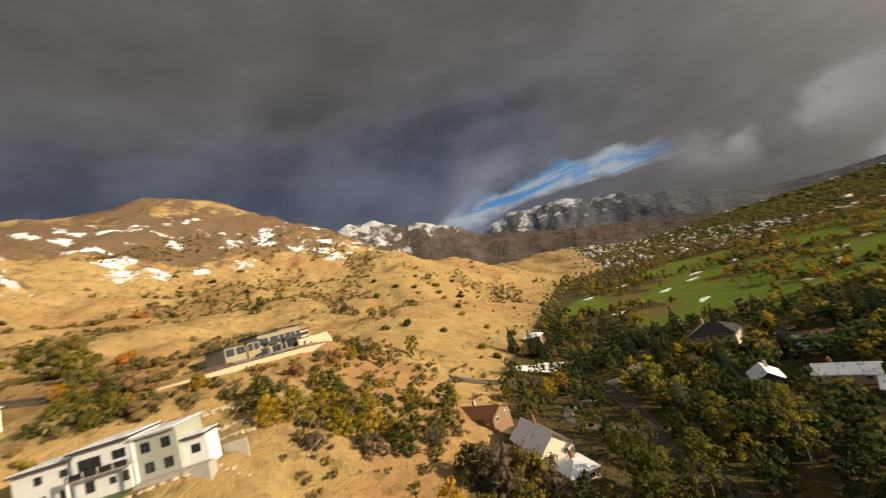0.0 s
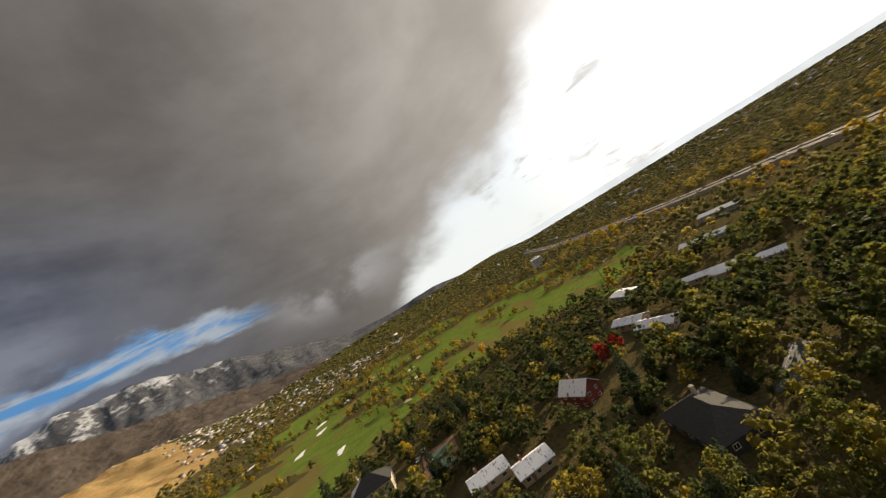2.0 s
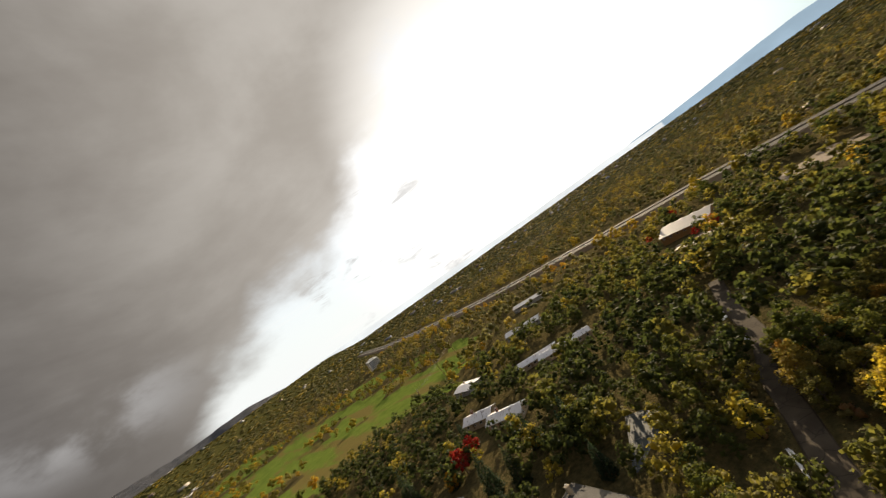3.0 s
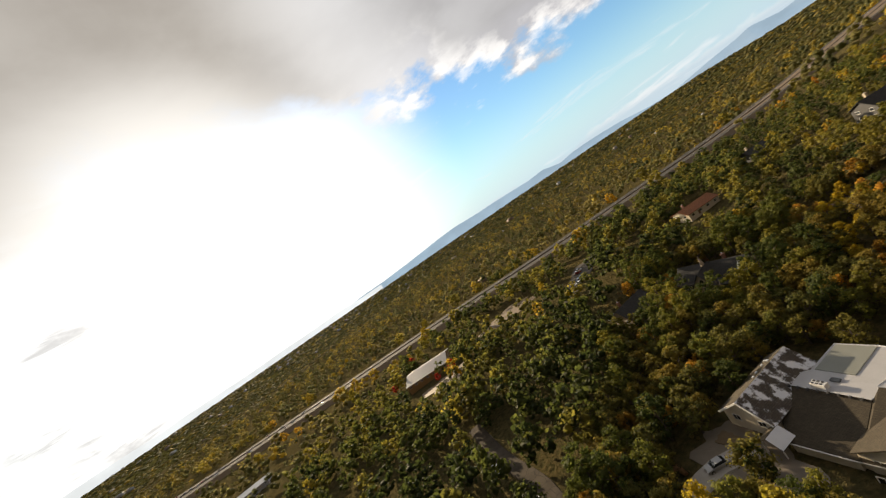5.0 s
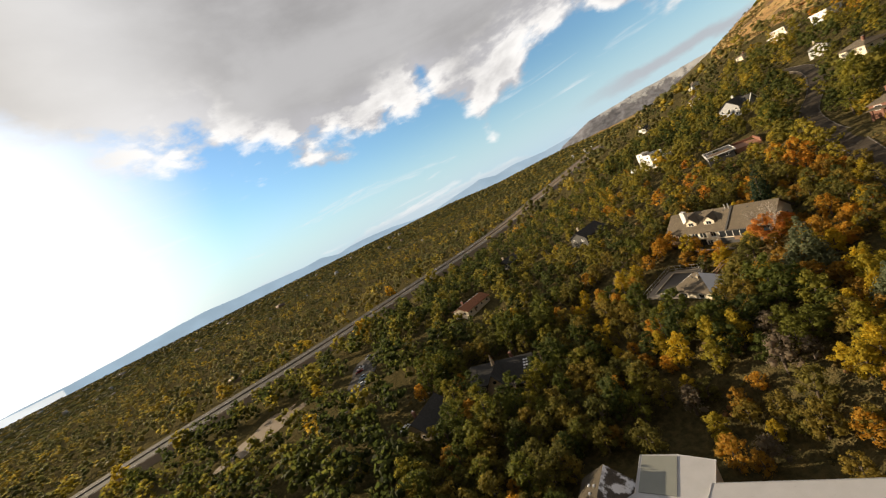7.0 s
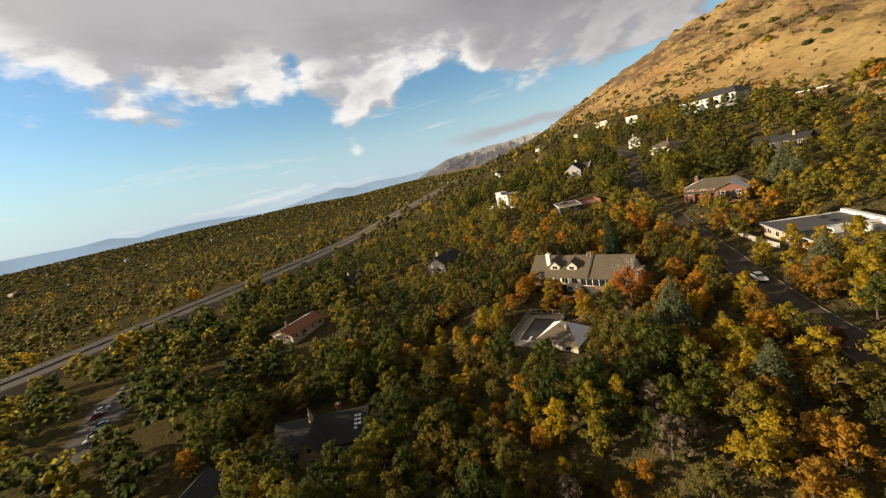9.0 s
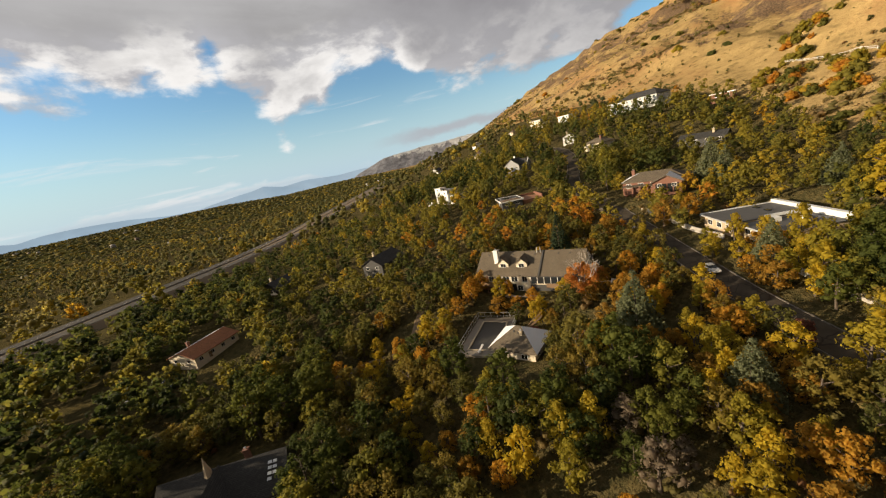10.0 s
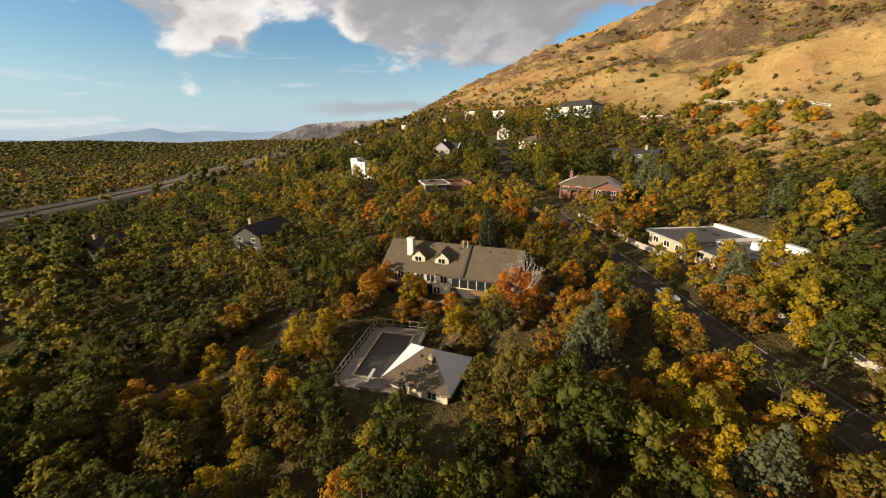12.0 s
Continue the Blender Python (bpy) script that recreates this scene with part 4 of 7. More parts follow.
def flat_roofed_estate():
    """The big house close below the camera: gabled wing, flat snowy roofs, brown roofs that slope to the drive."""
    z = 25.5
    r = thing("house", "large house with gabled wing and snow-covered flat roofs", "house", 60, -30, 0, z)
    FOOTPRINTS.append((63, -30, 146, 36, 33))
    FOOTPRINTS.append((46, -21, 155, 34, 19))
    put = lambda x, y, yaw: r.matrix_basis.inverted() @ pose(x, y, z, 0, 0, yaw)
    inner = lambda ring: [(q[0] - 60, q[1] + 30, *(v - z for v in q[2:])) for q in ring]
    block(r, 16.0, 9.2, 3.6, "gable", 3.2, CREAM, ROOF_UMBER, ROOF_PATCHY, over=0.6, snow=("front",), storeys=1, front=3, side=2, at=put(72.7, -36.0, 56.1), deep=4)
    # white verge boards on the gable end towards the drive
    for turn, way in ((-1, "front"), (1, "back")):
        bm = boxes((-0.12, 0, -0.34, 0.0, 6.3, 0.0)) if way == "front" else boxes((-0.12, -6.3, -0.34, 0.0, 0, 0.0))
        part("verge_board", bm, TRIM, r).matrix_basis = put(72.7, -36.0, 56.1) @ pose(8.74, 0, 7.0, turn * math.degrees(math.atan2(3.2, 4.6)), 0, 0)
    for x, y in ((-4.6, -1.2), (-3.4, -1.9), (-1.0, -1.6), (0.8, -1.0), (-5.4, -2.6)):
        part("roof_vent", boxes((x - 0.25, y - 0.2, 6.9 + y * 0.696, x + 0.25, y + 0.2, 7.35 + y * 0.696), bevel=0.05), METAL, r).matrix_basis = put(72.7, -36.0, 56.1)
    main = [(72.2, -36.7), (60.0, -28.7), (58.4, -30.2), (54.6, -33.8), (51.4, -37.8), (55.7, -41.6), (60.9, -44.5), (65.6, -38.0)]
    rear = [(58.6, -30.4), (36.8, -20.3), (33.2, -23.7), (54.9, -33.8)]
    for ring, h in ((main, 4.5), (rear, 5.3)):
        local = inner(ring)
        part("wall", prism(bmesh.new(), shrunk(local, 0.97), -4, h - 0.3), CREAM, r)
        part("roof", prism(bmesh.new(), local, h - 0.3, h), THINSNOW, r, "flat roof under thin snow, greyed for shade")
        rim = bmesh.new()
        for (x0, y0), (x1, y1) in zip(local, local[1:] + local[:1]):
            tube(rim, (x0, y0, h), (x1, y1, h), 0.09, 0.09, 4)
        part("roof_edge", rim, METAL, r)
    part("roof_membrane", prism(bmesh.new(), inner([(60.7, -44.1), (65.0, -37.9), (60.3, -34.7), (55.9, -41.2)]), 4.504, 4.62), MEMBRANE, r, "bare grey-green roof membrane")
    # brown roofs falling towards the drive
    falls = ([(71.9, -36.5, 29.93), (60.0, -28.7, 29.93), (64.7, -19.6, 27.3), (72.4, -24.0, 27.3)],
             [(59.9, -28.7, 29.9), (58.5, -30.3, 30.7), (36.9, -20.2, 30.7), (43.2, -9.0, 27.5), (64.6, -19.6, 27.3)])
    for ring in falls:
        part("roof", slab(inner(ring)), ROOF_UMBER, r)
        local = inner(ring)
        part("wall", prism(bmesh.new(), shrunk(local, 0.94), -4, [q[2] - 0.45 for q in local]), CREAM, r)
    eave = bmesh.new()
    for a, b in (((64.7, -19.6), (72.4, -24.0)), ((43.2, -9.0), (64.6, -19.6))):
        tube(eave, (a[0] - 60, a[1] + 30, 1.75), (b[0] - 60, b[1] + 30, 1.75), 0.11, 0.11, 6)
    part("gutter", eave, TRIM, r)
    for i in range(6):
        w = add_window(r, 0, 0, 0, 1, 1, 0)
        w.matrix_basis = put(47.0 + 3.2 * i, -9.95 - 1.59 * i, -26.3) @ pose(0, 0.25, 0.3, 0, 0, 0) @ Matrix.Diagonal((1.8, 1, 1.3, 1))
    block(r, 12.0, 9.4, 2.9, "gable", 2.6, CREAM, ROOF_UMBER, SNOWROOF, over=0.5, snow=("front",), storeys=1, front=2, side=2, at=put(57.4, -22.9, 56.6))
    for i in range(4):
        part("roof_vent", boxes((-0.2, 1.3, 4.5, 0.2, 1.7, 5.2), bevel=0.05), DARK, r).matrix_basis = put(57.4, -22.9, 56.6) @ pose(4.4 - 1.5 * i, 0, 0)
    # entrance porch with its own small gable
    porch = put(73.9, -24.7, 55.4)
    part("porch_roof", gable_roof(3.0, 3.4, 2.3, 1.2, 0.4, 0.16, ("front",)), [ROOF_UMBER, SNOWROOF], r).matrix_basis = porch
    for y in (-1.5, 1.5):
        part("porch_post", boxes((1.3, y - 0.09, -0.6, 1.48, y + 0.09, 2.2)), TRIM, r).matrix_basis = porch
    unit = part("rooftop_unit", boxes((-1.1, -0.6, 4.504, 1.1, 0.6, 5.5), bevel=0.06), TRIM, r)
    unit.matrix_basis = put(65.2, -33.0, 146)
    for i in range(3):
        for j in (-0.28, 0.28):
            part("fan", tube(bmesh.new(), (-0.7 + 0.6 * i, j, 5.5), (-0.7 + 0.6 * i, j, 5.57), 0.22, 0.22, 10), DARK, unit)
    for i in range(9):
        o = part("roof_vent", boxes((-0.2, -0.2, 4.4, 0.2, 0.2, 4.85), bevel=0.05), DARK, r)
        o.matrix_basis = put(70.6 - 1.2 * i, -35.2 + 0.8 * i, 146)
    for i in range(9):
        o = part("roof_vent", boxes((-0.22, -0.22, 5.2, 0.22, 0.22, 5.65), bevel=0.05), DARK, r)
        o.matrix_basis = put(56.3 - 2.1 * i, -29.9 + 0.97 * i, 155)
    part("skylight", boxes((-0.7, -0.45, 4.504, 0.7, 0.45, 4.75), bevel=0.03), GLASS, r).matrix_basis = put(63.0, -34.2, 146)
    dish = part("satellite_dish", tube(bmesh.new(), (36.4 - 60, -24.2 + 30, 5.3), (36.4 - 60, -24.2 + 30, 6.4), 0.05, 0.05, 6), METAL, r)
    bm = bmesh.new()
    bmesh.ops.create_cone(bm, cap_ends=True, segments=18, radius1=0.25, radius2=0.7, depth=0.25, matrix=pose(36.4 - 60, -24.2 + 30, 6.5, 50, 0, 40))
    part("reflector", bm, METAL, dish)
    return r


def modern_low_house():
    """The flat-roofed house by the bend of the street."""
    r = thing("house", "low modern tan house with dark flat roofs and white parapets", "house", -46.5, -58.5, 52, 44.2)
    FOOTPRINTS.append((-46.5, -58.5, 52, 25, 21))
    for x0, x1, y0, y1, h, mat in ((-10.8, 1.5, -9, 8.2, 3.4, TAN), (1.5, 10.8, -7.5, 8.2, 2.9, TAN)):
        part("wall", boxes((x0, y0, -4, x1, y1, h)), mat, r)
        part("roof", boxes((x0 - 0.4, y0 - 0.9, h + 0.004, x1 + (0.4 if x1 > 5 else -0.01), y1, h + 0.22)), FLATROOF, r)
        part("fascia", boxes((x0 - 0.46, y0 - 0.98, h - 0.12, x1 - 0.01, y0 - 0.9, h + 0.27)), GREY, r)
    part("parapet", boxes((-11.3, 8.2, 2.6, 11.2, 9.4, 4.5), (-11.3, -9.9, 3.3, -10.9, 8.2, 3.85), (1.0, -2.0, 3.62, 1.6, 8.2, 4.25)), WHITE, r)
    part("rear_roof", boxes((-10.8, 9.4, -3, 10.8, 11.8, 3.2)), DARK, r)
    part("turret", tube(bmesh.new(), (5.5, 3.2, 2.5), (5.5, 3.2, 4.6), 0.9, 0.9, 18), WHITE, r)
    box_top = part("roof_dormer", boxes((2.2, -2.6, 3.12, 4.6, -0.6, 4.2), bevel=0.04), WHITE, r)
    part("pane", boxes((2.5, -2.66, 3.3, 4.3, -2.59, 4.0)), GLASS, box_top)
    for x in (-8.2, -4.4, -0.6):
        add_window(r, x, -9.01, 1.9, 2.0, 1.5, 180)
    for x in (4.0, 7.6):
        add_window(r, x, -7.51, 1.7, 2.0, 1.4, 180)
    for y in (-5, 0, 5):
        add_window(r, -10.81, y, 1.9, 1.8, 1.4, 90)
    door(r, 1.9, -7.52, 0, 180)
    part("garage_door", boxes((8.9, -7.56, -0.2, 10.6, -7.51, 2.2)), TRIM, r)
    for x in (-9, -5):
        part("skylight", boxes((x, 2, 3.624, x + 1.6, 3.0, 3.9), bevel=0.05), GLASS, r)
    return r


def dark_window(root, x, y, z, w, h):
    """A plain dark window in a wall that looks along local -y."""
    ob = part("window", boxes((x - w / 2, y - 0.02, z - h / 2, x + w / 2, y + 0.05, z - h / 2 + 0.07), (x - w / 2, y - 0.02, z + h / 2 - 0.07, x + w / 2, y + 0.05, z + h / 2), (x - 0.03, y - 0.02, z - h / 2 + 0.07, x + 0.03, y + 0.05, z + h / 2 - 0.07)), DARK, root)
    part("pane", boxes((x - w / 2, y - 0.01, z - h / 2 + 0.07, x - 0.031, y + 0.04, z + h / 2 - 0.07), (x + 0.031, y - 0.01, z - h / 2 + 0.07, x + w / 2, y + 0.04, z + h / 2 - 0.07)), GLASS, ob)


def villa_low():
    """White two-storey house with a sage block on the slope."""
    r = thing("house", "white and sage two-storey modern house on the dry slope", "house", -55.6, 63.2, 1, 66.2)
    r.matrix_basis = r.matrix_basis @ Matrix.Diagonal((1.08, 1.0, 1.16, 1.0))
    FOOTPRINTS.append((-60, 69, 1, 40, 20))
    for x0, x1, y0, h, mat in ((-18.5, -9, 0.6, 5.6, WHITE), (-9, 0, 0.0, 6.3, WHITE), (0, 6.4, 0.4, 5.7, SAGE), (6.4, 10, 1.5, 3.5, WHITE)):
        deep = 3.2 if h < 4 else 6.5
        part("wall", boxes((x0 + 0.01, y0, -4, x1 - 0.01, y0 + deep, h)), mat, r)
        part("fascia", boxes((x0 - 0.25, y0 - 0.75, h + 0.004, x1 + 0.24, y0 + deep + 0.3, h + 0.3), bevel=0.03), DARK if mat is WHITE else GREY, r)
        part("roof", boxes((x0 - 0.15, y0 - 0.55, h + 0.304, x1 + 0.14, y0 + deep + 0.2, h + 0.42)), ROOF_SNOWY, r)
    for x, z, w, h in ((-14.6, 4.2, 1.2, 1.1), (-10.8, 4.2, 1.2, 1.0), (-14.6, 1.4, 1.6, 1.2), (-11, 1.4, 1.5, 1.3)):
        dark_window(r, x, 0.56, z, w, h)
    for x, z, w, h in ((-6.4, 4.4, 3.4, 1.6), (-2.0, 4.6, 2.0, 1.2), (-6.8, 1.4, 1.4, 1.5), (-3.4, 1.4, 1.0, 0.9), (-1.3, 1.5, 1.3, 1.4)):
        dark_window(r, x, -0.04, z, w, h)
    for x, z in ((1.6, 4.2), (4.7, 4.2), (1.8, 1.4), (4.7, 1.4)):
        dark_window(r, x, 0.36, z, 1.4, 1.4)
    dark_window(r, 8.2, 1.46, 1.9, 1.4, 1.2)
    b = part("balcony", boxes((-9, -1.4, 2.85, 0.4, -0.02, 3.0)), CONCRETE, r)
    part("railing", boxes((-9, -1.4, 3.0, 0.4, -1.36, 3.8)), GLASS, b)
    part("post", boxes((-9, -1.4, -2, -8.75, -1.15, 2.85), (0.15, -1.4, -2, 0.4, -1.15, 2.85)), TRIM, b)
    part("terrace", boxes((0.5, -1.6, -4, 11.5, 0.38, 0.05)), CONCRETE, r)
    part("lawn", boxes((-11, -3.6, -4, 0.49, -0.02, -0.35)), plain("garden_grass", (0.10, 0.13, 0.035), vary=0.4), r)
    part("garden_wall", boxes((9.6, 6.0, -3, 13.5, 6.3, 0.5)), CONCRETE, r)
    for i in range(5):
        x = -8.6 + 2.2 * i
        part("baluster", boxes((x - 0.05, -1.42, 3.0, x + 0.05, -1.34, 3.85)), TRIM, b)
    part("downpipe", tube(bmesh.new(), (0.02, -0.12, -1.0), (0.02, -0.12, 6.0), 0.07, 0.07, 6), TRIM, r)
    return r


def villa_high():
    """The long terraced house cut into the hillside, on its pale retaining wall."""
    z = 79.2
    r = thing("house", "long modern stone house with dark flat roofs on the hillside", "house", -65.0, 138.8, 69.5, z)
    FOOTPRINTS.append((-67, 137, 69.5, 60, 26))
    umber = plain("umber_stone", (0.30, 0.24, 0.15), vary=0.45, scale=2.0)
    olive = plain("olive_stucco", (0.27, 0.25, 0.17), vary=0.3)
    for (x, L, y0, h, mat) in ((-15, 8, 1.5, 6.3, olive), (-8.5, 5, 0.6, 6.2, umber), (-1, 10, 0.8, 7.9, olive), (7.5, 7, 1.6, 8.4, umber), (14, 6, 2.2, 8.3, olive), (20, 6, 3.4, 6.0, STONE)):
        part("wall", boxes((x - L / 2, y0, -3, x + L / 2, y0 + 9, h)), mat, r)
        part("roof", boxes((x - L / 2 - 0.6, y0 - 1.2, h + 0.004, x + L / 2 + 0.59, y0 + 9.4, h + 0.34), bevel=0.03), DARK, r)
        for s in range(1 if x < -6 or x > 18 else 2):
            for i in range(2):
                dark_window(r, x - L / 4 + i * L / 2, y0 - 0.04, (4.4 if x < -6 else 1.7) + 3.4 * s, L * 0.40, 2.3)
    for x in (-1, 7.5, 14):
        b = part("balcony", boxes((x - 3.4, -1.4, 3.6, x + 3.4, 2.0, 3.85)), DARK, r)
        part("railing", boxes((x - 3.4, -1.4, 3.85, x + 3.4, -1.36, 4.8)), GLASS, b)
        part("post", boxes((x - 3.2, -1.3, -1, x - 2.9, -1.0, 3.6), (x + 2.9, -1.3, -1, x + 3.2, -1.0, 3.6)), umber, b)
    for i in range(4):
        part("terrace_wall", boxes((11 + 2 * i, -1.5 - 1.3 * i, -5, 29 - i, -1.0 - 1.3 * i, 2.4 - 1.0 * i), bevel=0.05), STONE, r)
    w = thing("retaining_wall", "long pale concrete retaining wall below the hillside house", "wall", 0, 0, 0, 0)
    line = ((-77.5, 98.0, 79.5), (-65, 110, 79.3), (-57.0, 133, 78.4), (-51.5, 153, 77.2))
    yard = ((-84, 112, 81.0), (-74, 121, 80.8), (-65, 139, 79.6), (-54, 162, 78.7))
    bm = bmesh.new()
    for (x0, y0, z0), (x1, y1, z1) in zip(line, line[1:]):
        d = Vector((y1 - y0, x0 - x1, 0)).normalized() * 0.3
        prism(bm, [(x0 - d.x, y0 - d.y), (x0 + d.x, y0 + d.y), (x1 + d.x, y1 + d.y), (x1 - d.x, y1 - d.y)], 68, [z0, z0, z1, z1])
    bmesh.ops.recalc_face_normals(bm, faces=bm.faces)
    part("wall", bm, plain("pale_concrete", (0.46, 0.385, 0.26), vary=0.3, scale=0.5), w)
    bm = bmesh.new()
    for i in range(3):
        bm.faces.new([bm.verts.new(q) for q in ((*line[i][:2], line[i][2] - 0.25), (*line[i + 1][:2], line[i + 1][2] - 0.25), yard[i + 1], yard[i])])
    part("forecourt", bm, GRAVEL, w)
    rr = random.Random(12)
    for i in range(30):
        t = i / 29 * 2 + 0.75
        j = min(2, int(t))
        q = Vector(line[j]).lerp(Vector(line[j + 1]), t - j) + Vector((-1.2, 0.9, 0))
        p = part("hedge_plant", boxes((-0.5, -0.4, -0.6, 0.5, 0.4, rr.uniform(0.3, 0.7)), bevel=0.22), DUSTY, w)
        p.matrix_basis = pose(q.x, q.y, q.z + 0.1, 0, 0, rr.uniform(0, 180))
    bed = thing("flower_bed", "oval bed of dark bark mulch on the forecourt", "flower bed", -73, 115, 55, 80.2)
    bm = bmesh.new()
    bmesh.ops.create_cone(bm, cap_ends=True, segments=28, radius1=4.4, radius2=4.0, depth=0.9, matrix=Matrix.Diagonal((1.3, 0.8, 1, 1)))
    part("mulch", bm, plain("bark_mulch", (0.07, 0.03, 0.02)), bed)


FOOTPRINTS.append((121, 22.5, -28, 19, 7))


def turret_house():
    """Dark steep-roofed house with a pointed cross gable and a thin spire."""
    r = house("house", "dark-roofed house with a pointed front gable and spire among trees", 79.5, -99.0, -22, 22, 11, 3.2, "gable", 3.9, DARK, ROOF_DARK, snow=(), front=0, side=2, storeys=1, z=24.6, margin=4.0)
    block(r, 8.0, 6.6, 3.0, "gable", 4.4, TAN, ROOF_DARK, ROOF_DARK, over=0.7, front=0, side=1, storeys=1, at=pose(1.0, 4.4, 0, 0, 0, 90))
    part("round_window", tube(bmesh.new(), (1.0, 8.40, 4.7), (1.0, 8.46, 4.7), 0.62, 0.62, 18), GLASS, r)
    part("spire", tube(bmesh.new(), (2.6, 0.4, 6.4), (2.6, 0.4, 10.4), 0.85, 0.02, 8), TAN, r)
    part("porch_roof", boxes((-8.5, 5.52, 2.2, -2.8, 8.2, 2.42)), ROOF_DARK, r)
    part("post", boxes((-8.3, 7.9, -3, -8.1, 8.1, 2.2), (-3.2, 7.9, -3, -3.0, 8.1, 2.2)), WOOD, r)
    for x in (-9.0, -6.0, 7.0, 9.4):
        add_window(r, x, 5.51, 1.5, 1.6, 1.4, 0)
    pitch = math.degrees(math.atan(3.9 / 5.5))
    for i in range(7):
        o = part("skylight", boxes((-0.35, -0.25, 0.24, 0.35, 0.25, 0.36)), SNOWROOF, r)
        o.matrix_basis = pose(-8.6 - 0.9 * (i % 2), 1.4 + 0.75 * (i // 2), 7.1 - 0.709 * (1.4 + 0.75 * (i // 2)), -pitch, 0, 0)
    chimney(r, -4.0, -1.2, 5.5, 8.4, BRICK)


def victorian():
    r = house("house", "grey gabled house with white trim above the trees", -109, -211, 20, 12, 11, 5.6, "gable", 4.2, GREY, ROOF_DARK, front=3, side=3, z=56.3)
    m = pose(-1.5, 5.5, 0, 0, 0, 90)
    block(r, 6, 7, 5.4, "gable", 3.4, GREY, ROOF_DARK, ROOF_SNOWY, over=0.5, front=0, side=2, at=m)
    for s in (-1, 1):
        bm = boxes((0, -0.15, -0.2, 5.4, 0.15, 0.15))
        o = part("bargeboard", bm, TRIM, r)
        o.matrix_basis = pose(-1.5, 9.15, 9.0, 0, 45 if s > 0 else 135, 0)
    chimney(r, -4, -2, 7, 11.0, TRIM)


def brick_house():
    r = house("house", "red brick house with brown hipped roof and deep porch", -77, -102, 109, 21, 11, 4.6, "hip", 2.8, BRICK, ROOF_BROWN, snow=("left",), storeys=1, front=5, side=2, z=48.6, deep=5, wh=1.8, w=1.8)
    m = pose(5, -6.2, 0, 0, 0, 90)
    block(r, 8, 9, 4.6, "gable", 2.2, BRICK, ROOF_BROWN, SNOWROOF, over=0.7, snow=("back",), storeys=1, front=1, side=2, at=m, deep=5)
    for x in (2.2, 4.1, 6.0, 7.9):
        part("tall_window", boxes((x - 0.75, -10.26, 0.8, x + 0.75, -10.21, 3.9)), GLASS, r)
    for x in (-9, -6.5, -4, -1.5):
        part("porch_column", boxes((x - 0.3, -8.6, -4, x + 0.3, -8.0, 3.4), bevel=0.04), BRICK, r)
    part("porch_roof", boxes((-10.2, -8.9, 3.4, 0.4, -5.52, 3.62)), ROOF_BROWN, r)
    chimney(r, -8, 2, 5, 8.2, BRICK, 1.1)


def white_cube_house():
    r = house("house", "white stucco cube house with stepped flat roofs", -62, -228, 96, 11, 9, 7.4, "flat", 0.5, WHITE, CONCRETE, storeys=2, front=2, side=2, z=48.2, over=0.05)
    block(r, 7, 8, 4.2, "flat", 0.4, WHITE, CONCRETE, CONCRETE, over=0.05, storeys=1, front=1, side=1, at=pose(8.5, 1.0, 0))
    block(r, 6, 5, 9.4, "flat", 0.3, WHITE, CONCRETE, CONCRETE, over=0.05, storeys=3, front=1, side=1, at=pose(-4.0, -2.0, 0))
    part("garden_wall", boxes((-16, -7, -3, 16, -6.6, 1.2)), WHITE, r)


def long_grey_house():
    r = house("house", "long pale grey house with dark hipped roof under the hill", -214, -182, 78, 34, 13, 8.0, "hip", 4.0, plain("pale_grey_stucco", (0.60, 0.62, 0.60)), ROOF_DARK, front=9, side=3, z=80.5, storeys=2, deep=5)
    block(r, 9, 9, 7.6, "flat", 0.6, WHITE, CONCRETE, CONCRETE, over=0.2, front=2, side=2, at=pose(-22, -2, 0))
    part("awning", boxes((-17.5, -7.5, 4.5, -14, -6.4, 6.0)), RED, r)


def metal_shed():
    r = house("house", "long shed with a pale metal gable roof near the highway", 258, -114, 37, 31, 27, 5.4, "gable", 2.8, plain("ochre_siding", (0.34, 0.20, 0.08)), plain("pale_metal_roofing", (0.30, 0.30, 0.31), rough=0.5), METAL, storeys=1, front=7, side=4, z=17.5, over=0.6)
    for i in range(4):
        m = part("roof_monitor", gable_walls(5.5, 4.4, 0.1, 0.7, 1.0), CONCRETE, r)
        m.matrix_basis = pose(-11.5 + 7.6 * i, -3.0, 7.2, 0, 0, 90)


def office_block():
    """A pale mid-rise far off in the valley, with bands of glass."""
    x, y = 938, 283
    r = thing("office_building", "pale mid-rise office block with dark glass bands in the valley", "office building", x, y, 20)
    FOOTPRINTS.append((x, y, 20, 70, 40))
    part("wall", boxes((-25, -13, -4, 25, 13, 24), (-8, -6, 24.004, 6, 6, 27.5)), WHITE, r)
    for i in range(6):
        part("window_band", boxes((-24, -13.12, 2.2 + 3.7 * i, 24, -13.0, 4.2 + 3.7 * i)), GLASS, r)
        part("window_band", boxes((-25.12, -12, 2.2 + 3.7 * i, -25.0, 12, 4.2 + 3.7 * i)), GLASS, r)


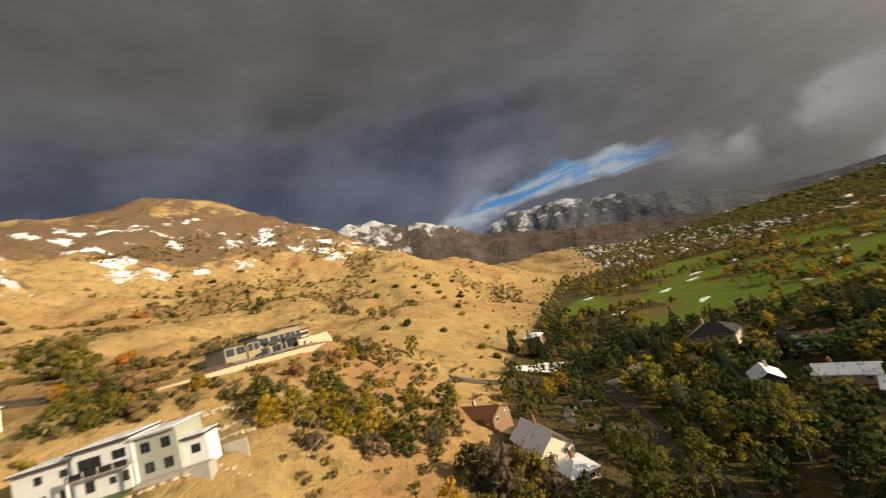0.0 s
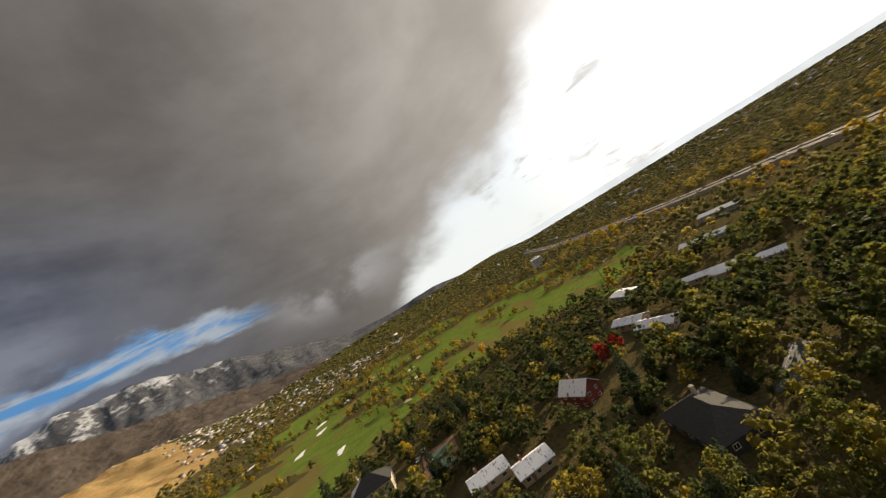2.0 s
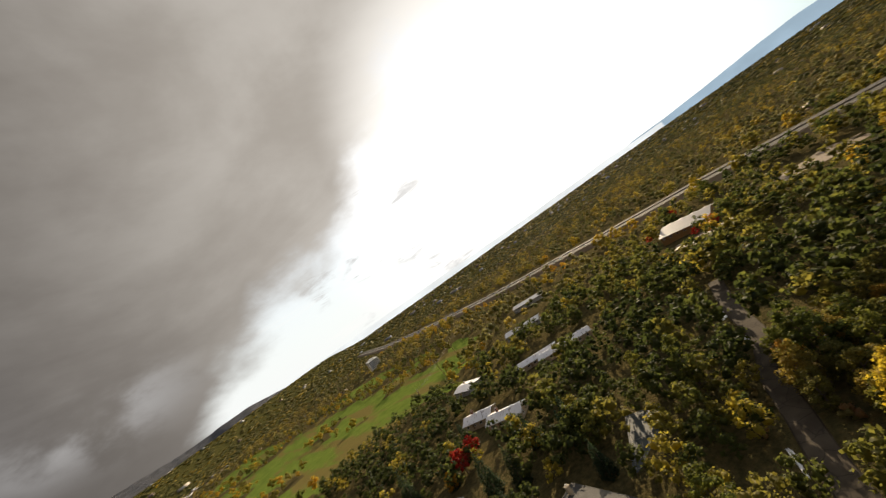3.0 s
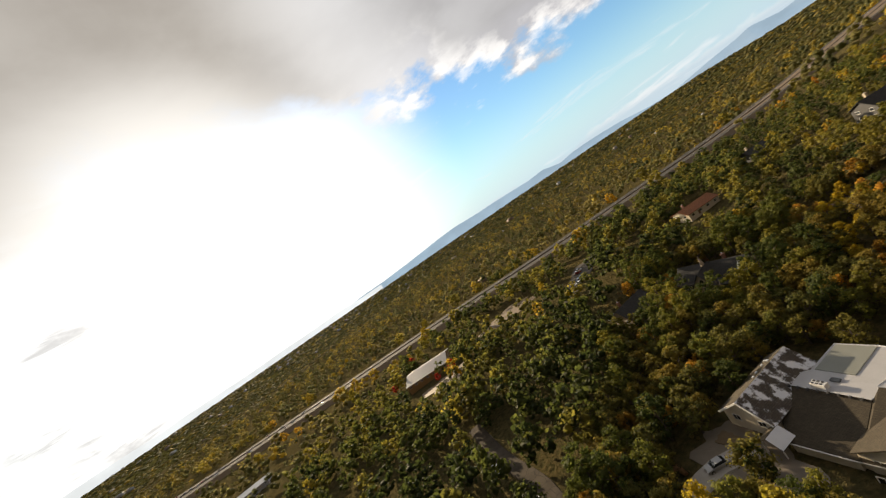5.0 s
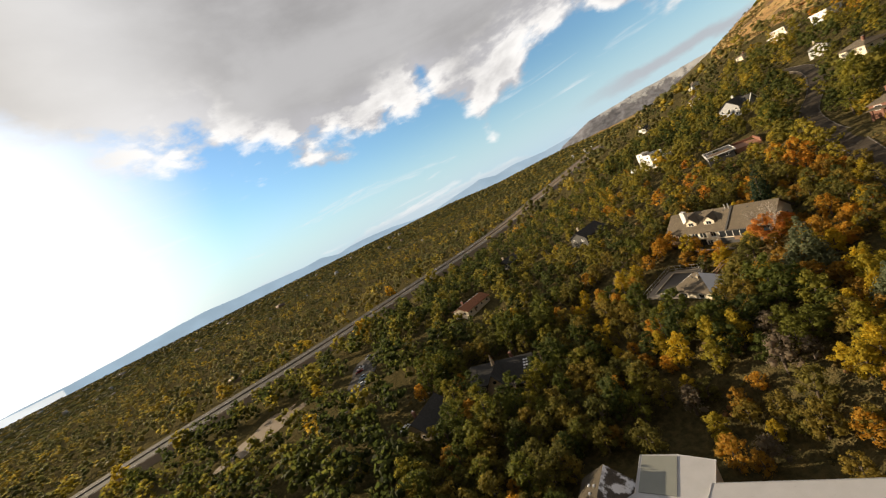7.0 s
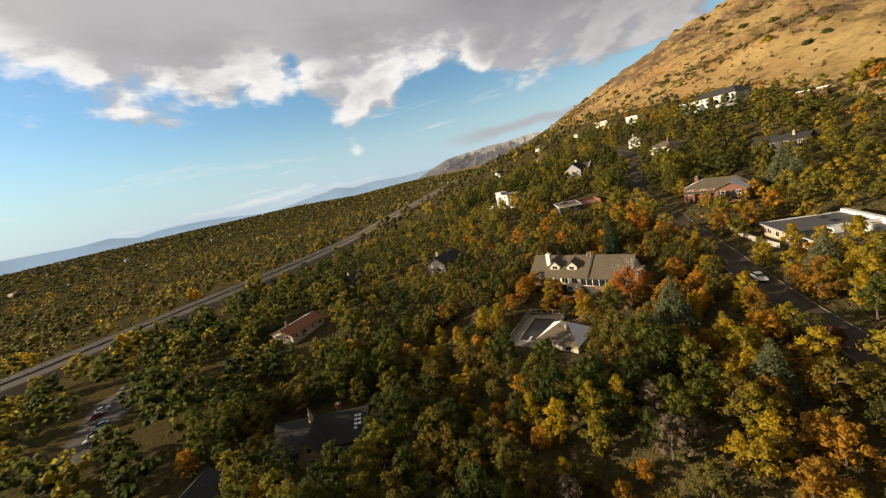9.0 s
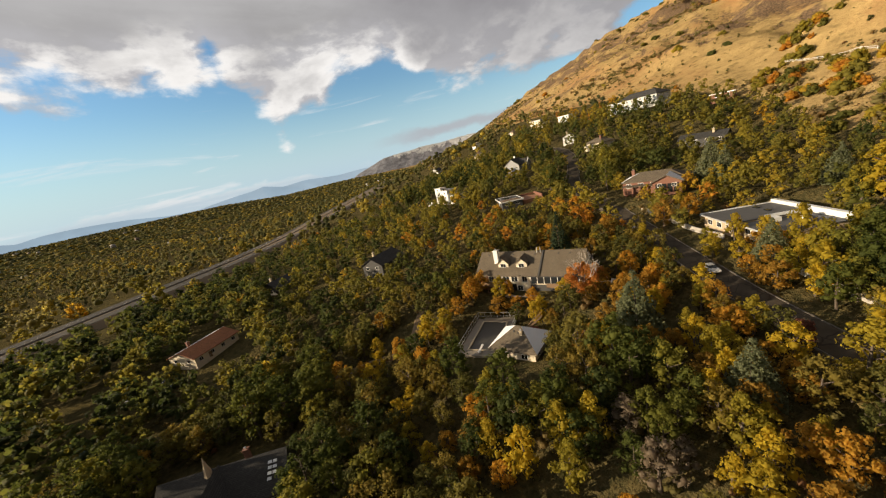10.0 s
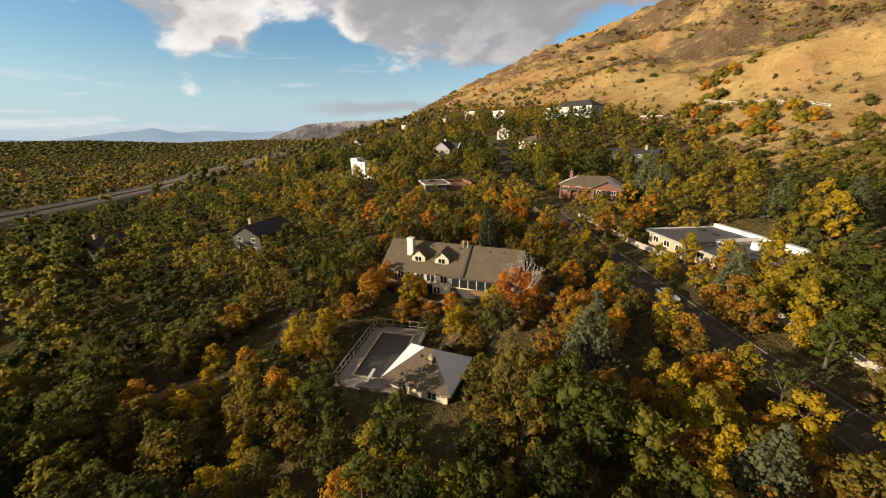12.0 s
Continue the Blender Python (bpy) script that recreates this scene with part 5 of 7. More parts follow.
def deck_house():
    """Flat-roofed house with a railed roof deck and a terracotta terrace on its uphill side."""
    h = 3.6
    r = house("house", "low dark house with railed roof deck and terracotta terrace", -56, -163, 60, 14, 10, h, "flat", 0.4, DARK, FLATROOF, z=46.8, margin=5.0, storeys=1, front=3, side=2, deep=4.5)
    clay = plain("terracotta_paving", (0.34, 0.17, 0.10), vary=0.35, scale=1.5)
    part("terrace", boxes((-7, 5.8, -4, 6, 15, h - 0.9), bevel=0.04), clay, r)
    part("terrace_wall", boxes((-7.3, 14.8, -4, 6.3, 15.2, h + 0.5), (-7.3, 5.8, -4, -6.95, 14.8, h + 0.1), bevel=0.04), BRICK, r)
    part("skylight", boxes((-3, -2, h + 0.25, -0.5, 0.5, h + 0.7), bevel=0.05), GLASS, r)
    part("deck", boxes((0.8, -4.6, h + 0.254, 6.6, 3.8, h + 0.34)), WOOD, r)
    rail = part("railing", boxes((0.8, -4.62, h + 1.2, 6.6, -4.56, h + 1.26), (6.6, -4.62, h + 1.2, 6.66, 3.8, h + 1.26)), METAL, r)
    for x, y in ((0.83, -4.6), (2.7, -4.6), (4.7, -4.6), (6.6, -4.6), (6.63, -1.8), (6.63, 1.0), (6.63, 3.7)):
        part("post", boxes((x - 0.03, y - 0.03, h + 0.3, x + 0.03, y + 0.03, h + 1.2)), METAL, rail)
    door(r, 2.5, 5.03, 0.8, 0)


def named_houses():
    long_house(), pool_house(), pool(), flat_roofed_estate(), modern_low_house(), villa_low(), villa_high()
    office_block(), turret_house(), victorian(), brick_house(), white_cube_house(), long_grey_house(), metal_shed(), deck_house()
    rows = (
        ("gabled house with brown shingles and snowy porch in the gully", 14.5, 106, 104, 17, 10, 4.4, "gable", 3.9, CREAM, ROOF_BROWN, ("front",), 31.3),
        ("snow-covered porch building beside the gabled house", 18.6, 92.5, 104, 8, 7, 2.8, "hip", 1.2, TAN, SNOWROOF, (), 30.6),
        ("weathered house with rusty brown roof and a line of snow", 1.5, 126, 140, 15, 10, 3.4, "gable", 2.0, WOOD, ROOF_RUST, (), 37.6),
        ("small dark house with snow on its hipped roof among conifers", 54, 265, 150, 12, 10, 5.0, "hip", 2.6, BRICK, SNOWROOF, (), 31.5),
        ("large stone house with grey roof and patches of snow", 128, 189, 130, 20, 15, 5.6, "hip", 5.0, STONE, ROOF_DARK, ("right",), 18.8),
        ("house wing with snow-dusted low gable roof", 113, 116, 128, 14, 9, 3.4, "gable", 1.8, TAN, ROOF_SNOWY, (), 20.3),
        ("house wing with snow-dusted metal roof beside a drive", 112, 98, 128, 12, 9, 3.4, "gable", 1.8, TAN, ROOF_SNOWY, (), 20.6),
        ("cottage with a snowy gable roof in deep shade", 97, 127, 60, 10, 8, 3.2, "gable", 2.6, DARK, ROOF_SNOWY, (), 21.0),
        ("red barn-like house with snow on its roof", 147, 85, 60, 13, 9, 5.4, "gable", 3.6, RED, ROOF_SNOWY, (), 19.5),
        ("sprawling dark-roofed house with snow patches among tall trees", 106, 46, 30, 20, 13, 3.8, "hip", 4.0, DARK, ROOF_DARK, (), 22.3),
        ("row house with snowy flat roof", 188, 52, 60, 18, 9, 3.6, "gable", 1.6, TAN, ROOF_SNOWY, (), 18.5),
        ("row house with snowy flat roof", 206, 64, 60, 16, 9, 3.6, "gable", 1.6, TAN, ROOF_SNOWY, (), 18.0),
        ("warehouse with white snowy roof beside the fairway", 268, 66, 40, 18, 12, 4.0, "gable", 1.2, GREY, SNOWROOF, (), 15.2),
        ("long low building with striped snowy roof", 218, 8, 75, 30, 8, 3.6, "gable", 1.2, TAN, ROOF_SNOWY, (), 17.6),
        ("long low building with striped snowy roof", 230, 22, 75, 24, 8, 3.6, "gable", 1.2, TAN, ROOF_SNOWY, (), 16.8),
        ("long low hall with white roof near the highway", 318, 8, 70, 30, 13, 4.4, "gable", 1.6, GREY, SNOWROOF, (), 13.2),
        ("hall with bright metal roof by the highway ramp", 412, -24, 60, 34, 14, 5.0, "gable", 1.6, GREY, METAL, (), 9.0),
        ("house with terracotta shingles and a snowy wing below the wood", 84, -172, 40, 17, 12, 3.8, "gable", 2.0, CREAM, ROOF_TERRA, ("back",), 28.6),
        ("dark gabled house with pale trim in the trees", 108, -92, 60, 14, 10, 4.0, "gable", 3.4, TAN, ROOF_DARK, (), 23.8),
        ("dark two-storey house with pale chimney in the wood", 15, -166, 30, 15, 10, 5.2, "gable", 2.8, DARK, ROOF_DARK, (), 36.6),
        ("dark low house deep among the trees", 52, -215, 40, 13, 9, 3.6, "gable", 2.6, DARK, ROOF_DARK, (), 31.0),
        ("small white gabled house above the trees", -160, -206, 30, 8, 8, 5.6, "gable", 2.2, WHITE, ROOF_BROWN, (), 66.6),
        ("tan house with brown hipped roof on the bench", -139, -168, 80, 14, 10, 4.6, "hip", 2.6, CREAM, ROOF_BROWN, (), 61.6),
        ("white villa with flat roof at the foot of the hill", -231, -263, 80, 14, 9, 6.0, "flat", 0.5, WHITE, CONCRETE, (), 83.5),
        ("pale villa with low roof at the foot of the hill", -236, -301, 85, 18, 9, 4.4, "flat", 0.5, CREAM, CONCRETE, (), 83.5),
        ("pale hillside house among shrubs", -240, -345, 70, 14, 9, 5.0, "hip", 2.0, CREAM, ROOF_BROWN, (), 81.0),
        ("pale hillside house among shrubs", -228, -400, 70, 14, 9, 5.0, "gable", 2.4, WHITE, ROOF_BROWN, (), 76.0),
        ("gabled house at the wood's edge", -166, -319, 60, 14, 10, 5.0, "gable", 3.0, CREAM, ROOF_BROWN, (), 65.0),
        ("cream villa with flat roof above the wood", -259, -325, 85, 16, 8, 4.0, "flat", 0.5, CREAM, CONCRETE, (), 88.5),
        ("gabled house at the wood's edge", -192, -458, 60, 14, 10, 5.0, "gable", 3.0, TAN, ROOF_BROWN, (), 62.0),
        ("gabled house at the wood's edge", -150, -380, 30, 12, 9, 4.6, "gable", 2.6, WHITE, ROOF_DARK, (), 58.0),
        ("small brick house on the dry bench", -196, -125, 100, 11, 7, 4.2, "flat", 0.4, BRICK, FLATROOF, (), 75.2),
        ("house with slate hip roof and white walls on the slope", -107, 81, 50, 13, 10, 4.0, "hip", 3.4, WHITE, ROOF_PATCHY, (), 81.5),
        ("low house half hidden by trees on the bench", -131, -108, 100, 18, 10, 3.2, "gable", 1.8, DARK, ROOF_DARK, (), 58.6),
    )
    for label, x, y, yaw, L, W, h, roof, rise, wall, tiles, snow, z in rows:
        r = house("house", label, x, y, yaw, L, W, h, roof, rise, wall, tiles, z=z, margin=9.0 if x > 140 else 6.0 if y > 0 else 4.0, snow=snow, storeys=2 if h > 4.8 else 1, front=max(2, int(L / 4)), side=2, deep=4.5)
        door(r, L * 0.18, W / 2 + 0.03, h - 2.8 * (2 if h > 4.8 else 1), 0)
        if roof != "flat" and L < 22:
            chimney(r, L * 0.22, -W * 0.15, h, h + rise + 1.2, BRICK if wall in (CREAM, TAN, RED) else STONE)


named_houses()


# ---- roads ----
def smooth_line(points, step=4.0):
    """A curve through plan points, sampled every step metres."""
    p = [Vector((*q, 0)) for q in points]
    p = [2 * p[0] - p[1]] + p + [2 * p[-1] - p[-2]]
    out = []
    for i in range(1, len(p) - 2):
        n = max(2, int((p[i + 1] - p[i]).length / step))
        for j in range(n):
            t = j / n
            out.append(0.5 * (2 * p[i] + (p[i + 1] - p[i - 1]) * t + (2 * p[i - 1] - 5 * p[i] + 4 * p[i + 1] - p[i + 2]) * t * t + (3 * p[i] - p[i - 1] - 3 * p[i + 1] + p[i + 2]) * t ** 3))
    return out + [p[-2]]


def level(x, y, r):
    """Mean ground height across a strip."""
    return float(np.mean(heights([x - r, x, x + r, x, x], [y, y, y, y - r, y + r])))


def strip(name, label, points, profile, mat, lift, parent=None, step=4.0, kind="structure"):
    """A band along a line; profile: (offset across, height) pairs from one edge to the other."""
    line = smooth_line(points, step)
    verts, faces = [], []
    n = len(profile)
    for i, p in enumerate(line):
        d = (line[min(i + 1, len(line) - 1)] - line[max(i - 1, 0)]).normalized()
        side = Vector((d.y, -d.x, 0))
        z = ground(p.x, p.y)
        for off, up in profile:
            q = p + side * off
            verts.append((q.x, q.y, max(z, ground(q.x, q.y)) * 0.5 + z * 0.5 + lift + up))
        if i:
            for j in range(n - 1):
                a, b = (i - 1) * n + j, i * n + j
                faces.append((a, a + 1, b + 1, b))
    ob = link_mesh(name, verts, faces, mat, parent)
    return tagged(ob, label, "road", kind=kind) if kind else ob


ROADS = []


def road(name, label, points, width, mat, kerb=True):
    if width > 20:
        ROADS.append((points, width + 24))
        ROADS.append((points[2:8], width + 64))
    else:
        ROADS.append((points, width - 1.6))
    h = width / 2
    if width > 20:
        strip("embankment", "dry grassy embankment that carries the freeway", points, ((-h - 11, -6.5), (-h - 1, -0.25), (h + 1, -0.25), (h + 11, -6.5)), DIRT, 5.0, step=8.0)
        return strip(name, label, points, ((-h, -0.2), (-h, 0.0), (0, 0.06), (h, 0.0), (h, -0.2)), mat, 5.0, step=8.0)
    ob = strip(name, label, points, ((-h - 1.2, -1.6), (-h, 0.0), (0, 0.06), (h, 0.0), (h + 1.2, -1.6)), mat, 0.35)
    if kerb:
        for s in (-1, 1):
            strip("kerb", "pale concrete kerb along the street", points, ((s * (h - 0.05), -0.3), (s * (h - 0.05), 0.14), (s * (h + 0.15), 0.14), (s * (h + 0.15), -0.9)), KERB, 0.35)
    return ob


STREET = ((-158, -236), (-148, -208), (-133, -187), (-112, -167), (-88, -149), (-74, -133), (-58, -109), (-42, -88), (-28, -71), (-14, -53), (-4, -37), (6, -18), (14, 8), (12, 40))
road("road", "cracked asphalt street climbing past the houses", STREET, 6.2, ASPHALT)
LANE = ((44, 40), (46, 24), (57, 18), (72, 15.5), (86, 8.5), (97, 1.3), (110, -7), (124, -19.5), (145, -31), (170, -48))
road("road", "dark asphalt lane between tall trees", LANE, 4.6, ASPHALT, False)
GULLY = ((-7, 168), (22, 178), (46, 176), (56, 166), (52, 130), (46, 103), (44, 70), (44, 40))
road("road", "asphalt road winding through the gully", GULLY, 4.8, ASPHALT)
SIDE_DRIVE = ((56, 166), (75, 176), (92, 192))
road("road", "pale gravel drive off the gully road", SIDE_DRIVE, 5.0, GRAVEL, False)
CIRCLE = ((46, 150), (34, 142), (30, 130), (36, 120), (47, 116))
road("road", "curved brown drive of the gabled house", CIRCLE, 3.2, KERB, False)
UPPER = ((-130, 96), (-112, 98), (-96, 99), (-90, 106), (-86, 115))
road("road", "asphalt drive curving up to the hillside house", UPPER, 5.0, ASPHALT, False)
FREEWAY = ((1900, 560), (1248, 270), (750, 5), (560, -125), (400, -205), (246, -262), (165, -316), (105, -360), (42, -412), (-50, -490), (-170, -620), (-290, -800), (-360, -1100))
road("road", "wide grey freeway cutting through the wooded valley", FREEWAY, 35.0, HIGHWAY, False)
strip("trim", "concrete barrier down the middle of the freeway", FREEWAY, ((-0.35, 0.0), (-0.15, 0.95), (0.15, 0.95), (0.35, 0.0)), KERB, 5.03, step=8.0)
for _o in (-13.2, -9.4, -5.7, 5.7, 9.4, 13.2):
    strip("trim", "worn white lane line on the freeway", FREEWAY, ((_o - 0.1, 0.03), (_o + 0.1, 0.06)), TRIM, 5.03, step=8.0)
HOUSE_DRIVE = ((78, -25), (84, -21.5), (89, -16))
road("road", "pale concrete drive up to the big house", HOUSE_DRIVE, 4.0, CONCRETE, False)
RAMP = ((1000, 80), (760, -30), (600, -130), (500, -185))
road("road", "pale freeway ramp beside the main lanes", RAMP, 9.0, HIGHWAY, False)
TRAIL = ((62, -118), (45, -111), (36, -106), (24, -118), (10, -124))
road("road", "bare earth track through the scrub oak", TRAIL, 1.8, DIRT, False)


# ---- trees and shrubs ----
rng = np.random.default_rng(7)


def ico(sub):
    bm = bmesh.new()
    bmesh.ops.create_icosphere(bm, subdivisions=sub, radius=1.0)
    v = np.array([x.co[:] for x in bm.verts])
    f = np.array([[q.index for q in p.verts] for p in bm.faces])
    bm.free()
    return v, f


ICO1, ICO2 = ico(1), ico(2)


def leaf_quads(centres, normals, size, r):
    """Small bent leaf clumps, each two triangles folded along the middle."""
    n = len(centres)
    a = r.normal(size=(n, 3))
    a -= (a * normals).sum(1, keepdims=True) * normals
    a /= np.linalg.norm(a, axis=1, keepdims=True) + 1e-9
    b = np.cross(normals, a)
    s = size * r.uniform(0.6, 1.3, (n, 1))
    tip = normals * s * r.uniform(-0.1, 0.5, (n, 1))
    v = np.stack([centres - a * s, centres + b * s * 0.7 + tip, centres + a * s + tip * 0.5, centres - b * s * 0.7], 1).reshape(-1, 3)
    i = np.arange(n)[:, None] * 4
    return v, np.concatenate([i + [0, 1, 2], i + [0, 2, 3]])


def crown_mesh(blobs, core, per_blob, leaf, r, ragged=0.22, core_size=0.84):
    """A crown out of several clumps of leaves: an uneven core with leaves standing off it."""
    V, F, base = [], [], 0
    for c, rad in blobs:
        v, f = core
        d = v * (1 + r.normal(0, ragged, (len(v), 1))) * rad * core_size * np.array([1, 1, 0.85])
        V.append(d + c), F.append(f + base)
        base += len(v)
        n = r.normal(size=(per_blob, 3))
        n /= np.linalg.norm(n, axis=1, keepdims=True)
        n[:, 2] = np.where(n[:, 2] < -0.5, -n[:, 2], n[:, 2])
        p = c + n * rad * r.uniform(0.80, 1.16, (per_blob, 1)) * np.array([1, 1, 0.88])
        t = n + r.normal(0, 0.55, n.shape)
        t /= np.linalg.norm(t, axis=1, keepdims=True)
        lv, lf = leaf_quads(p, t, leaf, r)
        V.append(lv), F.append(lf + base)
        base += len(lv)
    return np.concatenate(V), np.concatenate(F)


def crown_blobs(r, n, width, low, high, shape="round", fine=1.0):
    """Places and sizes of the clumps of one crown."""
    out = []
    for i in range(n):
        t = (i + r.uniform(0.1, 0.9)) / n
        z = low + (high - low) * t
        spread_at = {"round": math.sin(math.pi * (0.18 + 0.74 * t)) ** 0.8, "tall": math.sin(math.pi * (0.25 + 0.70 * t)), "shrub": 1.0 - 0.6 * t}[shape]
        ang = i * 2.4 + r.uniform(-0.5, 0.5)
        rr = width * spread_at * r.uniform(0.35, 0.72 + 0.28 * (1.2 - fine))
        out.append((np.array([rr * math.cos(ang), rr * math.sin(ang), z]), fine * width * r.uniform(0.34, 0.55) * (0.65 + 0.35 * spread_at)))
    return out


def mesh_from(name, v, f, mat):
    me = bpy.data.meshes.new(name)
    me.vertices.add(len(v)), me.loops.add(f.size), me.polygons.add(len(f))
    me.vertices.foreach_set("co", np.ascontiguousarray(v, np.float32).ravel())
    me.loops.foreach_set("vertex_index", np.ascontiguousarray(f, np.int32).ravel())
    me.polygons.foreach_set("loop_start", np.arange(0, f.size, 3, dtype=np.int32))
    me.update(calc_edges=True)
    me.materials.append(mat)
    return me


def trunk_mesh(name, height, radius, limbs, r, mat, spread_out=1.6):
    bm = bmesh.new()
    bend = r.uniform(-0.3, 0.3, 2)
    knee = (bend[0], bend[1], height * 0.5)
    tube(bm, (0, 0, -0.8), knee, radius, radius * 0.72, 7)
    tube(bm, knee, (bend[0] * 0.5, bend[1] * 0.5, height), radius * 0.72, radius * 0.25, 6)
    for i in range(limbs):
        a, z = i * 2.4 + r.uniform(-0.4, 0.4), height * r.uniform(0.35, 0.8)
        s = spread_out * r.uniform(0.7, 1.2)
        tube(bm, (bend[0] * 0.8, bend[1] * 0.8, z), (math.cos(a) * s, math.sin(a) * s, z + s * r.uniform(0.5, 1.1)), radius * 0.38, radius * 0.1, 5)
    me = bpy.data.meshes.new(name)
    bm.to_mesh(me), bm.free()
    me.materials.append(mat)
    return me


def conifer_mesh(height, width, r, mat, tiers=15):
    """Spruce: tiers of tufted boughs, shorter and finer towards the tip."""
    blobs = []
    for i in range(tiers):
        t = i / (tiers - 1)
        z = height * (0.07 + 0.93 * t)
        reach = width * (1 - t) ** 0.8
        for j in range(max(1, int(11 * (1 - t) + 1))):
            a = j * 2 * math.pi / max(1, int(11 * (1 - t) + 1)) + i * 1.1 + r.uniform(-0.15, 0.15)
            q = reach * r.uniform(0.62, 0.92)
            blobs.append((np.array([q * math.cos(a), q * math.sin(a), z - 0.12 * q]), 0.13 * width + 0.22 * width * (1 - t) * r.uniform(0.75, 1.1)))
    blobs.append((np.array([0, 0, height * 1.03]), 0.1 * width))
    v, f = crown_mesh(blobs, ICO1, 34, 0.050 * width, r, 0.35, 0.45)
    return mesh_from("crown", v, f, mat)


def tree_kinds():
    """Meshes (trunk, crown) of each kind of tree near the camera; a few shapes of each."""
    kinds = {}
    for key, mat, n, width, low, high, shape, leaf, per, trunk in (
            ("green", GREENS, 4, 2.9, 1.5, 7.4, "round", 0.185, 46, 5.2), ("olive", OLIVES, 4, 2.5, 1.1, 5.9, "round", 0.175, 42, 4.2), ("oak", GOLDS, 3, 2.1, 0.8, 5.2, "tall", 0.165, 42, 3.6),
            ("orange", ORANGES, 3, 2.15, 0.8, 4.9, "round", 0.175, 40, 3.4), ("red", REDS, 1, 2.6, 1.8, 6.2, "round", 0.19, 48, 4.4), ("russet", RUSSETS, 1, 1.9, 1.2, 4.2, "round", 0.16, 44, 3.0), ("tall", GREENS, 3, 2.9, 1.6, 11.0, "tall", 0.195, 54, 8.0), ("bare", DUSTY, 2, 1.9, 1.2, 4.0, "shrub", 0.11, 36, 3.0)):
        kinds[key] = []
        for i in range(n):
            r = np.random.default_rng(hash_key(key) + i)
            v, f = crown_mesh(crown_blobs(r, 19, width, low, high, shape, 0.70), ICO1, per + 2, leaf * 0.92, r, 0.3, 0.60)
            kinds[key].append((trunk_mesh("trunk", trunk, 0.17 + 0.01 * trunk, 5, r, BARK, width * 0.6), mesh_from("crown", v, f, mat)))
    for key, mat, h, w in (("spruce", NEEDLES, 11.5, 3.0), ("blue_spruce", BLUE_NEEDLES, 11.0, 4.3)):
        r = np.random.default_rng(hash_key(key))
        kinds[key] = [(trunk_mesh("trunk", h * 0.9, 0.22, 0, r, BARK), conifer_mesh(h, w, r, mat)) for _ in range(2)]
    return kinds


def hash_key(s):
    return sum(ord(c) * (i + 3) for i, c in enumerate(s))


KINDS = tree_kinds()
TREE_WORDS = {
    "green": ("deciduous_tree", "leafy green tree just turning yellow, in the wood", "tree"), "olive": ("oak_tree", "olive-green oak turning yellow in the scrub wood", "tree"),
    "oak": ("scrub_oak", "slender scrub oak in bright golden autumn leaf", "tree"), "orange": ("scrub_oak", "scrub oak in orange-brown autumn leaf", "tree"),
    "red": ("maple_tree", "maple tree in bright red autumn leaf", "tree"), "russet": ("ornamental_tree", "small tree with dark russet leaves", "tree"),
    "tall": ("poplar_tree", "tall green poplar-like tree over the wood", "tree"), "bare": ("shrub", "grey-brown shrub that has lost most leaves", "shrub"),
    "spruce": ("spruce_tree", "dark green spruce standing among autumn trees", "tree"), "blue_spruce": ("spruce_tree", "dense blue-grey spruce tree", "tree")}


def tree(kind, x, y, size=1.0, squash=1.0, z=None):
    name, label, cat = TREE_WORDS[kind]
    trunk, crown = KINDS[kind][int(rng.integers(len(KINDS[kind])))]
    ob = new(name)
    ob.matrix_basis = pose(x, y, (float(relief(np.array([float(x)]), np.array([float(y)]))[0]) if z is None else z) - 0.1, 0, 0, float(rng.uniform(0, 360))) @ Matrix.Diagonal((size, size, size * squash, 1))
    tagged(ob, label, cat, group="trees of the wood" if cat == "tree" else "shrubs of the wood")
    shared("trunk", trunk, ob, Matrix.Identity(4))
    shared("crown", crown, ob, Matrix.Identity(4))
    return ob


def near_road(x, y, extra=1.5):
    hit = np.zeros(np.shape(x), bool)
    for pts, width in ROADS:
        line = smooth_line(pts, 12.0)
        for a, b in zip(line, line[1:]):
            dx, dy = b.x - a.x, b.y - a.y
            t = np.clip(((x - a.x) * dx + (y - a.y) * dy) / (dx * dx + dy * dy + 1e-9), 0, 1)
            hit |= np.hypot(x - a.x - t * dx, y - a.y - t * dy) < width / 2 + extra
    return hit


def in_house(x, y, grow=0.0):
    hit = np.zeros(np.shape(x), bool)
    for cx, cy, yaw, L, W in FOOTPRINTS:
        c, s = math.cos(radians(yaw)), math.sin(radians(yaw))
        u, v = (x - cx) * c + (y - cy) * s, -(x - cx) * s + (y - cy) * c
        hit |= (np.abs(u) < L / 2 + grow) & (np.abs(v) < W / 2 + grow)
        if cy > 60 and cx > 40:
            # open yards on the valley side of the northern houses
            d = math.hypot(cx - 20, cy - 20)
            q = max(L, W) / 2
            hit |= np.hypot(x - cx + (cx - 20) / d * q, y - cy + (cy - 20) / d * q) < 7.5
    return hit


